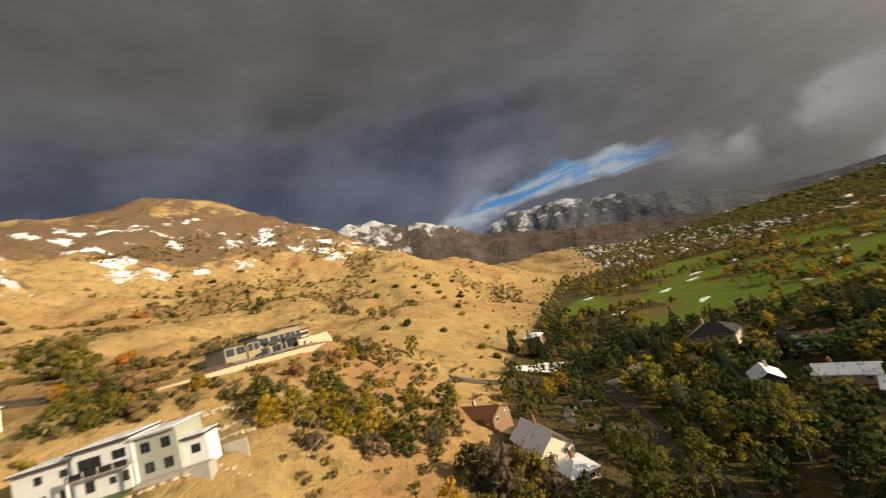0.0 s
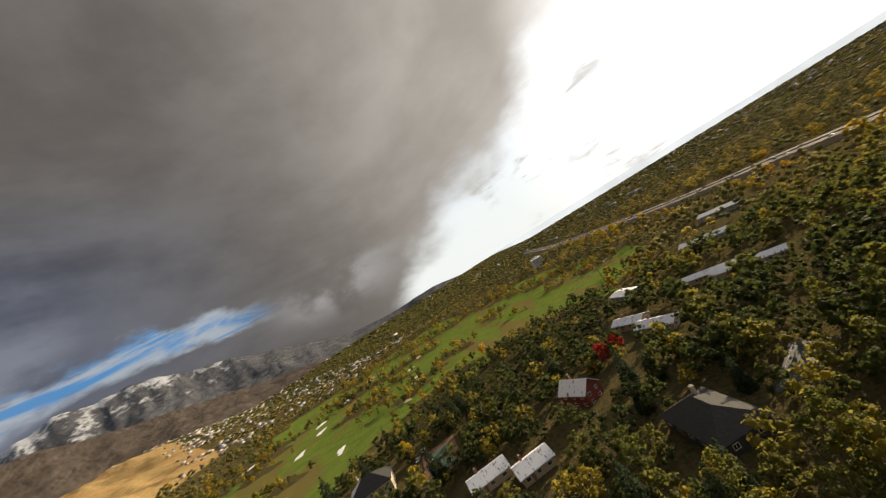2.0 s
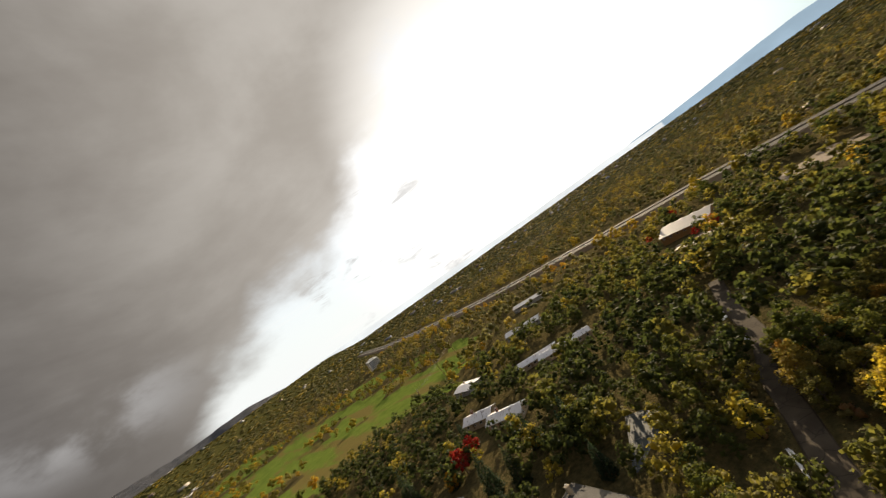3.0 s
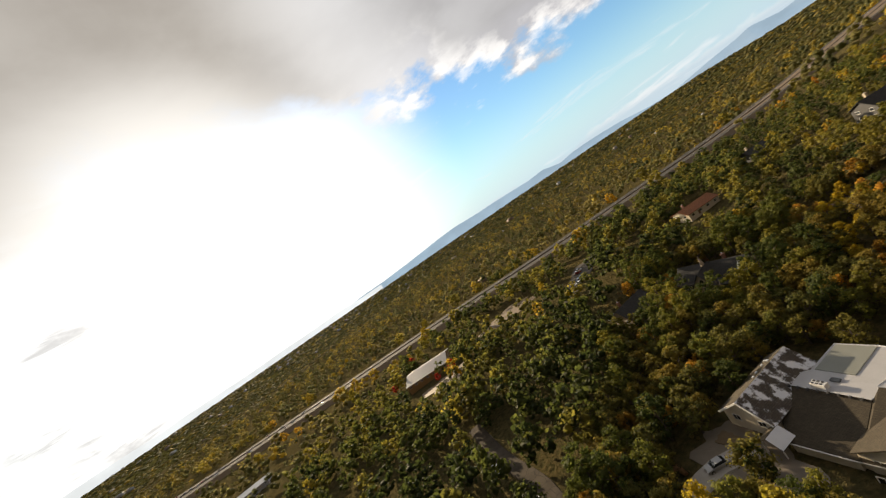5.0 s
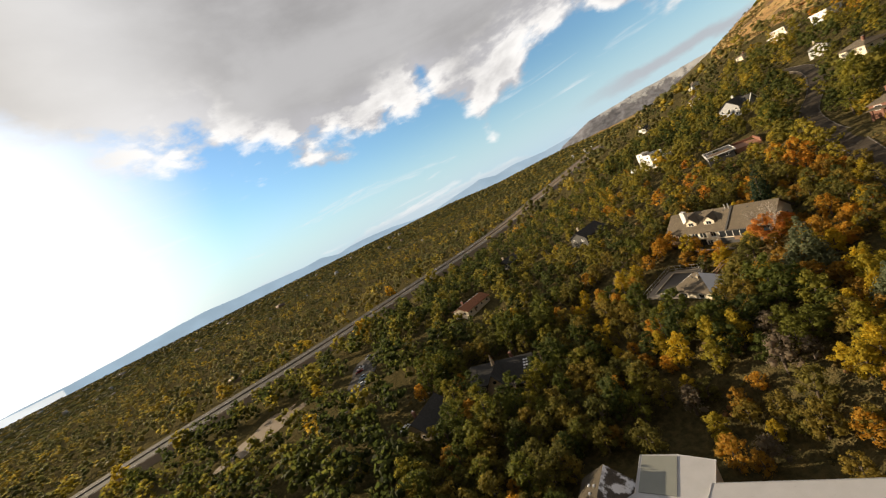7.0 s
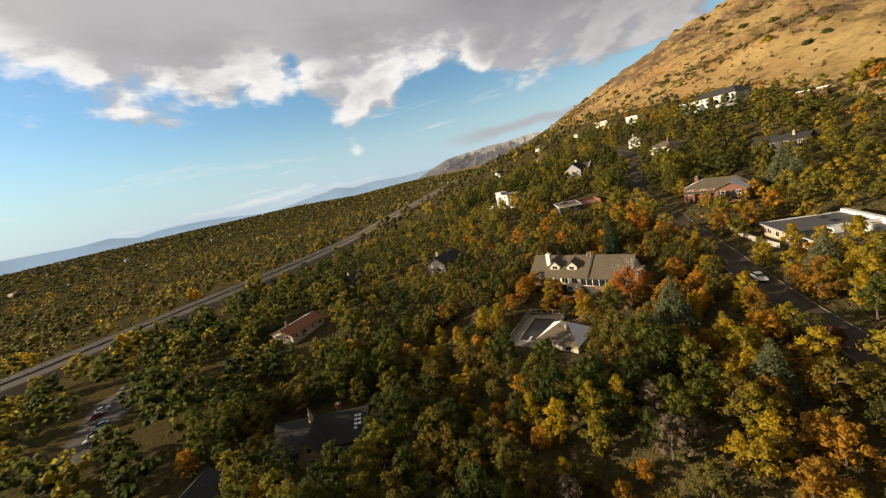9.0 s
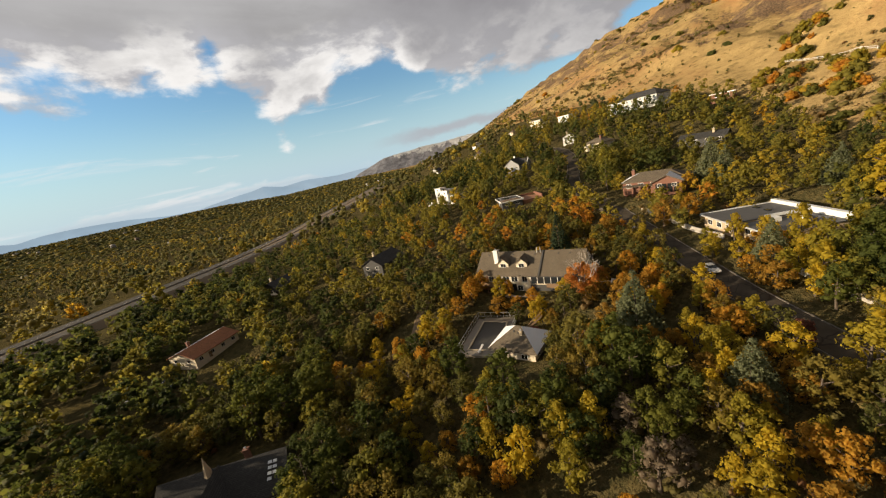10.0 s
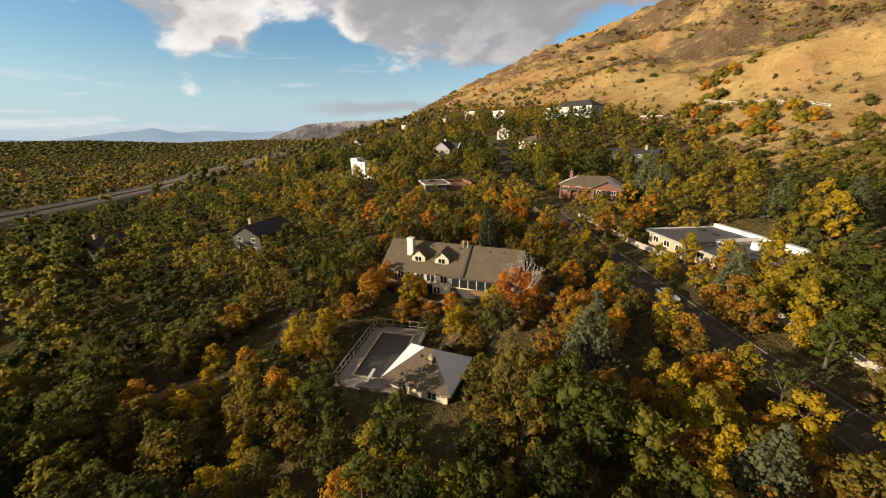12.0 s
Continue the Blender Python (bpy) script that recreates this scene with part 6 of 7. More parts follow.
# open ground kept clear among the trees: (x, y, radius)
CLEARINGS = ((50, -50, 6), (36, -112, 5), (8, -75, 4), (44, 128, 5), (40, 205, 13), (92, 16, 5), (142, 157, 17), (-34, -46, 5), (82, -24, 6.5), (150, 60, 5), (118, 82, 7), (224, -94, 13), (246, -98, 12), (262, -94, 10), (208, -158, 19), (151, -144, 10), (151, -158, 10), (152, -172, 10), (152, -187, 9), (143, -136, 8), (192, -140, 15), (160, -158, 12), (242, -98, 9), (-33, -62, 5), (-36, -70, 5.5), (83, -87, 7), (76, -88, 7), (160, 66, 8), (83, -161, 9), (79, -150, 9), (92, -162, 8), (24, -72, 4), (3, -80, 3.0), (30, -88, 5), (27, -81, 4), (-65, -157, 8), (-56, -152, 6), (28, -77, 4.5))


def clear(x, y):
    hit = np.zeros(np.shape(x), bool)
    for cx, cy, r in CLEARINGS:
        hit |= np.hypot(x - cx, y - cy) < r
    return hit


def scatter(x0, x1, y0, y1, gap, r):
    gx, gy = np.meshgrid(np.arange(x0, x1, gap), np.arange(y0, y1, gap))
    x = gx.ravel() + r.uniform(-0.48, 0.48, gx.size) * gap
    y = gy.ravel() + r.uniform(-0.48, 0.48, gx.size) * gap
    return x, y


def wooded(x, y, pad=1.5):
    ok = (hillside(x, y) < 0) & ~near_road(x, y, pad) & ~in_house(x, y, 0.5) & ~clear(x, y)
    return ok & ~inside(GOLF, x, y) & ~inside(FAIR2, x, y)


NEAR = (-34, 112, -122, -2)          # the stretch of wood that the drone passes closest
SINGLES = (
    # kind, x, y, size, squash
    ("blue_spruce", 6.0, -62.5, 0.98, 1.0), ("blue_spruce", 12.0, -42.5, 0.78, 1.0), ("blue_spruce", -27.5, -52.5, 0.72, 1.0), ("oak", -70.8, -44.7, 1.7, 0.9), ("oak", -21.0, -43, 1.35, 1.0), ("oak", -20.0, -48.0, 1.1, 1.0), ("oak", -31.5, -66.0, 0.75, 1.1), ("blue_spruce", -72, -52, 0.8, 1.0), ("blue_spruce", -64, -40, 0.9, 1.0), ("spruce", -21.0, -103.0, 1.05, 1.0), ("blue_spruce", -84, -82, 0.9, 1.0),
    ("olive", 18.5, -66.0, 1.35, 1.15), ("olive", 22.0, -62.0, 1.1, 1.1), ("orange", -4.5, -77.0, 0.95, 1.0), ("olive", 5.5, -80.5, 0.8, 0.9), ("olive", 10.0, -80.5, 0.75, 0.9), ("olive", 11.0, -90.5, 0.75, 1.0), ("olive", 5.0, -79.0, 1.05, 0.9), ("orange", 1.0, -76.0, 0.8, 1.0), ("orange", -1.0, -70.0, 0.95, 1.1), ("orange", 15.0, -104.5, 1.05, 1.0), ("orange", 20.0, -104.0, 1.0, 0.9), ("orange", 9.0, -107.0, 1.1, 1.0), ("green", 18.0, -60.0, 1.25, 1.1), ("oak", 14.5, -63.5, 1.0, 1.2), ("oak", 9.0, -48.5, 1.1, 1.2), ("oak", 6.5, -52.0, 1.0, 1.2), ("oak", 11.0, -46.0, 0.9, 1.2), ("tall", -25.0, -38.5, 0.95, 0.95), ("green", -21.0, -36.5, 1.05, 1.1), ("tall", -17.0, -33.5, 0.95, 0.9), ("green", -28.0, -35.0, 1.1, 1.0), ("tall", -31.0, -32.0, 1.0, 0.95), ("green", -34.0, -38.5, 1.0, 1.0), ("green", -13.0, -29.0, 1.1, 1.0), ("green", -38.0, -33.0, 1.15, 1.0), ("oak", -40.0, -42.0, 1.2, 1.0), ("oak", -30.5, -48.5, 1.5, 1.2), ("oak", -26.5, -44.0, 1.3, 1.2), ("oak", -59.0, -42.0, 1.6, 1.0), ("oak", 1.5, -33.5, 1.5, 1.0), ("russet", 13.0, -83.0, 0.6, 0.7), ("russet", 11.0, -79.0, 0.6, 0.7), 
    ("oak", 30.0, -55.5, 1.2, 1.2), ("oak", 34.0, -58.0, 1.25, 1.2), ("oak", 37.0, -54.0, 1.1, 1.2), ("oak", 40.0, -60.0, 1.2, 1.2), ("green", 36.5, -64.5, 1.25, 1.0), ("green", 34.0, -62.5, 1.1, 1.0), ("tall", 38.0, -70.0, 0.9, 0.9),
    ("oak", 16.0, -46.0, 1.0, 1.1), ("oak", 19.5, -41.0, 1.2, 1.1), ("oak", 22.0, -37.5, 1.1, 1.1), ("russet", -3.0, -41.0, 0.85, 1.0), ("oak", -6.0, -32.5, 1.5, 1.1),
    ("oak", -36.5, -62.0, 1.0, 1.1), ("orange", -45, -83, 1.4, 1.0), ("orange", -50, -78, 1.3, 1.0), ("orange", -30, -92, 1.3, 1.0), ("orange", -36, -96, 1.2, 1.0), ("oak", -33, -55, 1.1, 1.1), ("oak", -60, -46, 1.5, 1.0),
    ("orange", 48.0, -38.5, 1.0, 1.25), ("orange", 45.5, -36.5, 0.75, 1.1), ("bare", 43.0, -37.5, 1.2, 1.0), ("bare", 30.0, -46.0, 1.5, 1.0), ("bare", 45.5, -52.0, 1.4, 1.0), ("bare", 26.0, -52.5, 1.4, 1.0),
    ("red", 171, 76, 1.35, 1.0), ("red", 178, 70, 1.3, 0.9), ("orange", 166, 82, 1.2, 1.0), ("red", 226, -106, 1.1, 0.9), ("red", 236, -99, 0.8, 0.9), ("red", 291, -104, 0.9, 0.9), ("red", 303, -138, 1.3, 0.9), ("oak", 318, -180, 3.0, 0.9), ("oak", 372, -116, 2.4, 0.9), ("green", 286, -160, 1.8, 1.0), ("oak", 174, -158, 1.6, 0.9),
    ("green", -177, 370, 1.5, 0.9), ("green", -169, 396, 1.5, 0.9), ("olive", -172, 352, 1.2, 0.8), ("olive", -88, 336, 1.6, 0.75), ("olive", -78, 330, 1.3, 0.7), ("olive", -56, 288, 1.7, 0.7), ("olive", -47, 284, 1.5, 0.65), ("olive", -11, 512, 2.0, 0.7), ("green", -22, 190, 1.3, 0.9), ("olive", -34, 160, 1.3, 0.7),
    ("green", -73.0, -150.5, 1.55, 1.0), ("green", -79.0, -155.0, 1.35, 1.0), ("tall", -77.5, -123.0, 1.0, 0.85), ("tall", -83.5, -127.5, 1.05, 0.9), ("green", -92.0, -133.0, 1.6, 1.0), ("blue_spruce", -88.0, -88.0, 1.1, 1.0), ("green", -104.0, -143.0, 1.6, 1.0), ("green", -122.0, -196.0, 1.5, 1.0), ("tall", -150.0, -196.0, 1.0, 0.9),
    ("bare", 1.0, 80.0, 2.6, 1.2), ("olive", 6.0, 80.5, 1.9, 1.0), ("olive", -4.0, 83.5, 1.7, 0.9), ("bare", 10.5, 83.0, 2.4, 1.1), ("olive", -12.0, 101.0, 1.3, 0.8), ("oak", -20.0, 92.0, 1.5, 0.85), ("oak", -25.0, 93.5, 1.4, 0.8), ("green", -8.0, 122.0, 1.3, 1.0), ("oak", -6.0, 131.0, 1.1, 1.0), ("oak", 30, 152, 1.5, 1.0), ("orange", 38, 158, 1.5, 1.0), ("oak", 63, 156, 1.2, 1.0), ("blue_spruce", 62, 118, 0.95, 1.0), ("spruce", 70, 262, 0.8, 1.0), ("spruce", 100, 150, 1.1, 1.0), ("spruce", 44, 228, 1.2, 1.0), ("spruce", 34, 236, 1.2, 1.0), ("spruce", 92, 138, 1.0, 1.0),
    ("oak", -44, 84, 1.7, 0.85), ("oak", -40, 89, 1.8, 0.9), ("oak", -36, 95, 1.7, 0.85), ("oak", -31, 88, 1.6, 0.8), ("green", -47, 90, 1.4, 0.8), ("oak", -27, 101, 1.7, 0.85), ("green", -36, 104, 1.2, 0.9), ("olive", -30, 96, 1.5, 0.8), ("olive", -21, 98, 1.4, 0.8), ("green", -18, 88, 1.3, 0.8), ("bare", -24, 84, 1.8, 0.8), ("bare", -34, 80, 1.8, 0.7), ("bare", -12, 96, 1.8, 0.8), ("olive", -8, 110, 1.5, 0.8), ("oak", 96, 170, 1.5, 1.1), ("oak", 104, 166, 1.3, 1.1), ("oak", 150, 182, 1.6, 1.1), ("oak", 158, 174, 1.4, 1.1), ("olive", -119, 120, 2.2, 1.0), ("green", -125, 116, 1.7, 1.0), ("green", -106, 108, 1.4, 1.0), ("orange", -100, 96, 1.0, 1.0), ("russet", -92, 100, 1.1, 0.9), ("green", -86, 94, 0.9, 0.8), ("oak", -80, 92, 0.7, 0.8),
    ("tall", 30, 84, 1.0, 1.0), ("tall", 36, 92, 1.1, 1.0), ("tall", 56, 92, 1.2, 1.0), ("tall", 60, 104, 1.2, 1.0), ("tall", 66, 84, 1.3, 1.0), ("tall", 64, 134, 1.1, 1.0), ("green", 40, 78, 1.5, 1.0), ("green", 28, 76, 1.4, 1.0), ("spruce", 34, 108, 0.7, 1.0), ("tall", 74, 116, 1.2, 1.0), ("tall", 84, 28, 1.2, 1.0), ("tall", 78, 46, 1.1, 1.0), ("tall", 92, 62, 1.2, 1.0), ("green", 66, 52, 1.6, 1.0), ("oak", 79, -3, 1.8, 1.15), ("oak", 73, -7, 1.6, 1.1), ("oak", 84, -9, 1.5, 1.1), ("green", 107, -17, 1.5, 1.0), ("green", 101, -15, 1.4, 1.0), ("green", 93, -30, 1.3, 1.0), ("tall", 58, 60, 1.2, 1.0), ("tall", 124, 2, 1.2, 1.0), ("tall", 134, 10, 1.1, 1.0),
)


def birch():
    """The half-bare pale-limbed tree in front of the long house, orange below."""
    x, y = -2.8, -80.5
    ob = thing("birch_tree", "half-bare tree with white limbs and orange leaves beside the house", "tree", x, y)
    bm, r = bmesh.new(), np.random.default_rng(21)

    def limb(a, d, length, rad, depth):
        b = a + d * length
        tube(bm, a, b, rad, rad * 0.6, 6)
        if depth:
            for _ in range(3):
                e = (d + Vector(r.normal(0, 0.48, 3)) + Vector((0, 0, 0.42))).normalized()
                limb(b - d * length * 0.15 * float(r.uniform(0, 1)), e, length * 0.72, rad * 0.55, depth - 1)

    limb(Vector((0, 0, -0.5)), Vector((0.05, 0, 1)), 4.6, 0.20, 5)
    part("trunk", bm, PALE_BARK, ob)
    v, f = crown_mesh(crown_blobs(r, 40, 5.4, 2.2, 8.4, "round", 0.42), ICO1, 120, 0.22, r, 0.3, 0.40)
    ob2 = new("crown", mesh_from("crown", v, f, EMBERS))
    ob2.parent = ob


def plant_near():
    r = np.random.default_rng(11)
    x, y = scatter(*NEAR, 4.35, r)
    ok = wooded(x, y, 1.2)
    taken = np.array([(s[1], s[2]) for s in SINGLES])
    ok &= np.min(np.hypot(x[:, None] - taken[:, 0], y[:, None] - taken[:, 1]), axis=1) > 2.6
    ok &= np.hypot(x + 2.8, y + 80.5) > 4
    patch = fbm(x, y, 0.02, 3, 2.0)
    for px, py, q in zip(x[ok], y[ok], patch[ok]):
        u = r.uniform() + q * 0.9
        east = px > 50
        warm = px < 14 and py < -48
        if east:
            kind = "olive" if u > 0.62 else ("orange" if u > 0.55 else ("tall" if u < 0.12 else "green"))
        elif 12 < px < 33 and -65 < py < -44:
            kind = "bare" if u < 0.45 else "green"
        elif warm:
            kind = "orange" if u > 0.46 else "oak" if u > 0.2 else "olive"
        else:
            kind = "orange" if u > 1.0 else "oak" if u > 0.70 else "olive" if u > 0.30 else "green" if u > 0.0 else "bare"
        tree(kind, float(px), float(py), float(r.uniform(0.8, 1.35)) * (1.12 if east else 1.0), float(r.uniform(0.85, 1.1)))
    for kind, px, py, s, q in SINGLES:
        # on the dry slope the oaks grow as bushes, branching from the ground
        bush = float(hillside(np.array([px]), np.array([py]))[0]) > -25 and 60 < py < 130 and px > -140
        tree(kind, px, py, s * 1.15, q, float(relief(np.array([float(px)]), np.array([float(py)]))[0]) - 1.5 * s if bush else None)
    # conifers standing through the northern wood
    x, y = scatter(48, 200, 36, 225, 13.0, r)
    ok = wooded(x, y, 2.0) & (r.uniform(size=len(x)) < 0.30)
    for px, py in zip(x[ok], y[ok]):
        tree("spruce", float(px), float(py), float(r.uniform(0.8, 1.35)), float(r.uniform(0.9, 1.15)))
    birch()


def stuff_mesh(name, label, category, templates, x, y, z, size, hue, mat, squash=None):
    """Many small plants as one mesh, each a turned and scaled copy of a template."""
    V, F, H, base = [], [], [], 0
    r = np.random.default_rng(5)
    pick = r.integers(len(templates), size=len(x))
    ang = r.uniform(0, 2 * np.pi, len(x))
    squash = np.ones(len(x)) if squash is None else squash
    for t, (tv, tf) in enumerate(templates):
        idx = np.nonzero(pick == t)[0]
        c, s = np.cos(ang[idx]), np.sin(ang[idx])
        vx = (tv[None, :, 0] * c[:, None] - tv[None, :, 1] * s[:, None]) * size[idx, None] + x[idx, None]
        vy = (tv[None, :, 0] * s[:, None] + tv[None, :, 1] * c[:, None]) * size[idx, None] + y[idx, None]
        vz = tv[None, :, 2] * (size * squash)[idx, None] + z[idx, None]
        V.append(np.stack([vx, vy, vz], 2).reshape(-1, 3))
        F.append((tf[None] + (np.arange(len(idx)) * len(tv))[:, None, None]).reshape(-1, 3) + base)
        H.append(np.repeat(hue[idx], len(tv)))
        base += len(idx) * len(tv)
    me = mesh_from(name, np.concatenate(V), np.concatenate(F), mat)
    me.attributes.new("hue", "FLOAT", "POINT").data.foreach_set("value", np.concatenate(H).astype(np.float32))
    return tagged(new(name, me), label, category, kind="stuff")


def templates(n, blobs, core, per, leaf, seed, width=2.6, low=1.6, high=6.0, shape="round", fine=1.0, core_size=0.84):
    out = []
    for i in range(n):
        r = np.random.default_rng(seed + i)
        out.append(crown_mesh(crown_blobs(r, blobs, width, low, high, shape, fine), core, per, leaf, r, 0.3, core_size))
    return out


def hues(x, y, r, seed, shift=0.0):
    q = fbm(x, y, 0.012, 3, seed)
    return np.clip(0.40 + 0.34 * q + r.normal(0, 0.20, len(x)) + shift, 0, 1)


def plant_far():
    r = np.random.default_rng(13)
    # middle distance round the flight, out to a few hundred metres
    x, y = scatter(-250, 330, -330, 350, 6.2, r)
    ok = wooded(x, y, 2.0) & ~((x > NEAR[0]) & (x < NEAR[1]) & (y > NEAR[2]) & (y < NEAR[3]))
    d = np.hypot(x - 50, y + 20)
    ok &= r.uniform(size=len(x)) < np.clip(1.25 - d / 420, 0.55, 1.0) * np.where(y > 60, 0.78, np.where(x > 112, 0.55, 1.0))
    x, y = x[ok], y[ok]
    size = r.uniform(0.8, 1.5, len(x)) * np.where(x > 60, 1.15, 0.92) * np.where(y > 60, 1.0, np.where(x > 112, 1.25, 1.0))
    # North-east hues are pushed to dark green, which also carries cloud shade.
    shift = np.where((x < 0) & (y < -60), 0.26, np.where(y > 0, np.where((x > 40) & (y > 40), -0.34, -0.10), np.where(x > 112, -0.14, np.where(x > 40, -0.06, 0.08))))
    hue = np.clip(hues(x, y, r, 1.0) + shift + np.where((x < 14) & (x > -85) & (y < -48) & (y > -130), 0.30, 0.0), 0, 1)
    hue = np.where((x > 30) & (y > 40) & (r.uniform(size=len(x)) < 0.13), 0.72, hue)
    hue = np.where((x < -28) & (y > -78), np.clip(hue, 0, 0.80), hue)
    # tall old trees, greener, between the street and the foot of the hill
    old = (x < -52) & (y < -104) & (x > -205)
    hue = np.where(old, np.clip(hue - 0.13, 0, 0.8), hue)
    size = np.where(old & ~in_house(x, y, 9.0), size * 1.32, size)
    close = np.hypot(x + 20, y + 70) < 125
    close |= np.hypot(x - 70, y - 40) < 80
    z = heights(x, y)
    stuff_mesh("woodland", "close-grown oaks and maples in orange, gold and olive", "woodland", templates(6, 11, ICO1, 19, 0.25, 100, 2.7, 1.3, 5.6, "round", 0.78, 0.62), x[close], y[close], z[close], size[close], hue[close], MIXED)
    far = ~close
    stuff_mesh("woodland", "dense autumn woodland of green, olive and golden trees", "woodland", templates(6, 7, ICO1, 12, 0.42, 150, 2.7, 1.4, 6.0, "round", 0.92, 0.58), x[far], y[far], z[far], size[far], hue[far], MIXED)
    # undergrowth that closes the gaps between the nearer trees
    x, y = scatter(NEAR[0] - 30, NEAR[1] + 10, NEAR[2] - 30, NEAR[3] + 10, 3.3, r)
    ok = wooded(x, y, 0.6) & (r.uniform(size=len(x)) < 0.42)
    x, y = x[ok], y[ok]
    stuff_mesh("undergrowth", "tangled olive and brown undergrowth between the trees", "shrubs", templates(5, 3, ICO1, 13, 0.2, 700, 1.5, 0.3, 1.7, "shrub"), x, y, heights(x, y) - 0.2, r.uniform(0.6, 1.35, len(x)), np.clip(hues(x, y, r, 8.0, 0.05), 0, 1), SCRUB)
    # valley floor
    x, y = scatter(-300, 1150, -1150, 760, 14.5, r)
    ok = wooded(x, y, 5.0) & ~((x > -250) & (x < 330) & (y > -330) & (y < 350)) & (r.uniform(size=len(x)) < 0.74 + 0.3 * fbm(x, y, 0.01, 3, 9.0))
    x, y = x[ok], y[ok]
    stuff_mesh("woodland", "tree-covered valley floor in mixed autumn colour", "woodland", templates(8, 4, ICO1, 9, 0.42, 200, 3.1, 1.3, 5.0, "round", 0.85, 0.85), x, y, heights(x, y), 0.9 + 2.0 * r.uniform(size=len(x)) ** 1.6, np.where(r.uniform(size=len(x)) < 0.05 + 0.14 * np.clip(fbm(x, y, 0.008, 2, 61.0) + 0.3, 0, 1), r.uniform(0.7, 0.84, len(x)), np.clip(hues(x, y, r, 4.0, 0.0), 0, 0.7)), VALLEY)
    # far valley, in ever larger groups of trees
    for gap, near_r, far_r, s in ((20, 1000, 2100, 2.1), (41, 2100, 4500, 4.2)):
        x, y = scatter(-1500, far_r, -far_r, 1700, gap, r)
        d = np.hypot(x, y)
        ok = (d > near_r) & (d < far_r) & (hillside(x, y) < -20) & ~inside(GOLF, x, y) & ~((x < 1150) & (x > -300) & (y > -1150) & (y < 760)) & ~near_road(x, y, 6.0) & (r.uniform(size=len(x)) < 0.75)
        x, y = x[ok], y[ok]
        stuff_mesh("woodland", "distant groves across the valley floor", "woodland", templates(6, 1, ICO1, 0, 0.9, 300, 7.0, 0.8, 2.2), x, y, heights(x, y), s * r.uniform(0.7, 1.3, len(x)), np.where(r.uniform(size=len(x)) < 0.08, 0.82, np.clip(hues(x, y, r, 6.0, 0.02), 0, 0.7)), VALLEY, np.full(len(x), 0.42))
    # rows of trees on the golf course
    x, y = scatter(90, 1150, 30, 720, 13.0, r)
    ok = (inside(GOLF, x, y) | inside(FAIR2, x, y)) & (fbm(x, y, 0.018, 3, 3.0) > 0.06) & (r.uniform(size=len(x)) < 0.75)
    x, y = x[ok], y[ok]
    stuff_mesh("woodland", "rows of yellow and olive trees between the fairways", "woodland", templates(4, 5, ICO1, 16, 0.5, 400), x, y, heights(x, y), r.uniform(0.7, 1.7, len(x)), np.clip(hues(x, y, r, 2.0, 0.24), 0, 0.86), MIXED)
    # big yellow trees along the freeway
    line = [p for p in smooth_line(FREEWAY, 24.0) if 0 < p.x < 1200]
    x = np.array([p.x for p in line for _ in range(3)]) + r.normal(0, 9, 3 * len(line))
    y = np.array([p.y for p in line for _ in range(3)]) + r.choice([-1, 1], 3 * len(line)) * r.uniform(38, 95, 3 * len(line))
    ok = wooded(x, y, 3.0) & (fbm(x, y, 0.012, 2, 44.0) > -0.15)
    x, y = x[ok], y[ok]
    stuff_mesh("woodland", "big round yellow trees standing along the freeway", "woodland", templates(4, 12, ICO1, 12, 0.42, 450, 3.0, 1.2, 6.0, "round", 0.8, 0.7), x, y, heights(x, y), r.uniform(1.4, 2.7, len(x)), np.clip(r.normal(0.76, 0.12, len(x)), 0, 0.9), MIXED)
    # scrub on the dry hillside
    x, y = scatter(-700, 420, -750, 850, 7.5, r)
    into = hillside(x, y)
    dens = fbm(x, y, 0.014, 4, 12.0) + 0.35 * np.clip(1 - into / 90, 0, 1) + 0.25 * fbm(x * 0.5 + y, y, 0.05, 2, 2.0)
    ok = (into > 0) & (into < 620) & (dens > 0.10 + 0.2 * r.uniform(size=len(x))) & ~near_road(x, y, 1.5) & ~in_house(x, y, 1.0) & (r.uniform(size=len(x)) < np.where(y < 0, 0.65, 0.3))
    ok |= (into > -12) & (y > 35) & (y < 180) & (into < 75) & (r.uniform(size=len(x)) < 0.33) & ~near_road(x, y, 1.5) & ~in_house(x, y, 1.0)
    x, y = x[ok], y[ok]
    stuff_mesh("scrub", "low olive and rusty shrubs dotted over the dry slope", "shrubs", templates(5, 3, ICO1, 6, 0.25, 500, 1.2, 0.3, 1.3, "shrub"), x, y, relief(x, y), r.uniform(0.6, 1.6, len(x)) ** 1.4, np.clip(r.normal(0.42, 0.25, len(x)), 0, 1), SCRUB, r.uniform(0.6, 1.1, len(x)))
    x, y = scatter(-640, -100, -620, 40, 5.6, r)
    into = hillside(x, y)
    ok = (into > 2) & (into < 460) & (r.uniform(size=len(x)) < 0.13 + 0.45 * np.clip(fbm(x, y, 0.02, 4, 51.0) + 0.1, 0, 1)) & ~near_road(x, y, 1.5) & ~in_house(x, y, 1.0)
    x, y = x[ok], y[ok]
    stuff_mesh("scrub", "scattered dark olive bushes on the steep dry hill", "shrubs", templates(5, 2, ICO1, 5, 0.3, 520, 1.3, 0.3, 1.2, "shrub"), x, y, relief(x, y), r.uniform(0.6, 1.7, len(x)), np.clip(r.normal(0.30, 0.25, len(x)), 0, 1), SCRUB, r.uniform(0.6, 1.2, len(x)))
    x, y = r.uniform(-135, 14, 620), r.uniform(64, 200, 620)
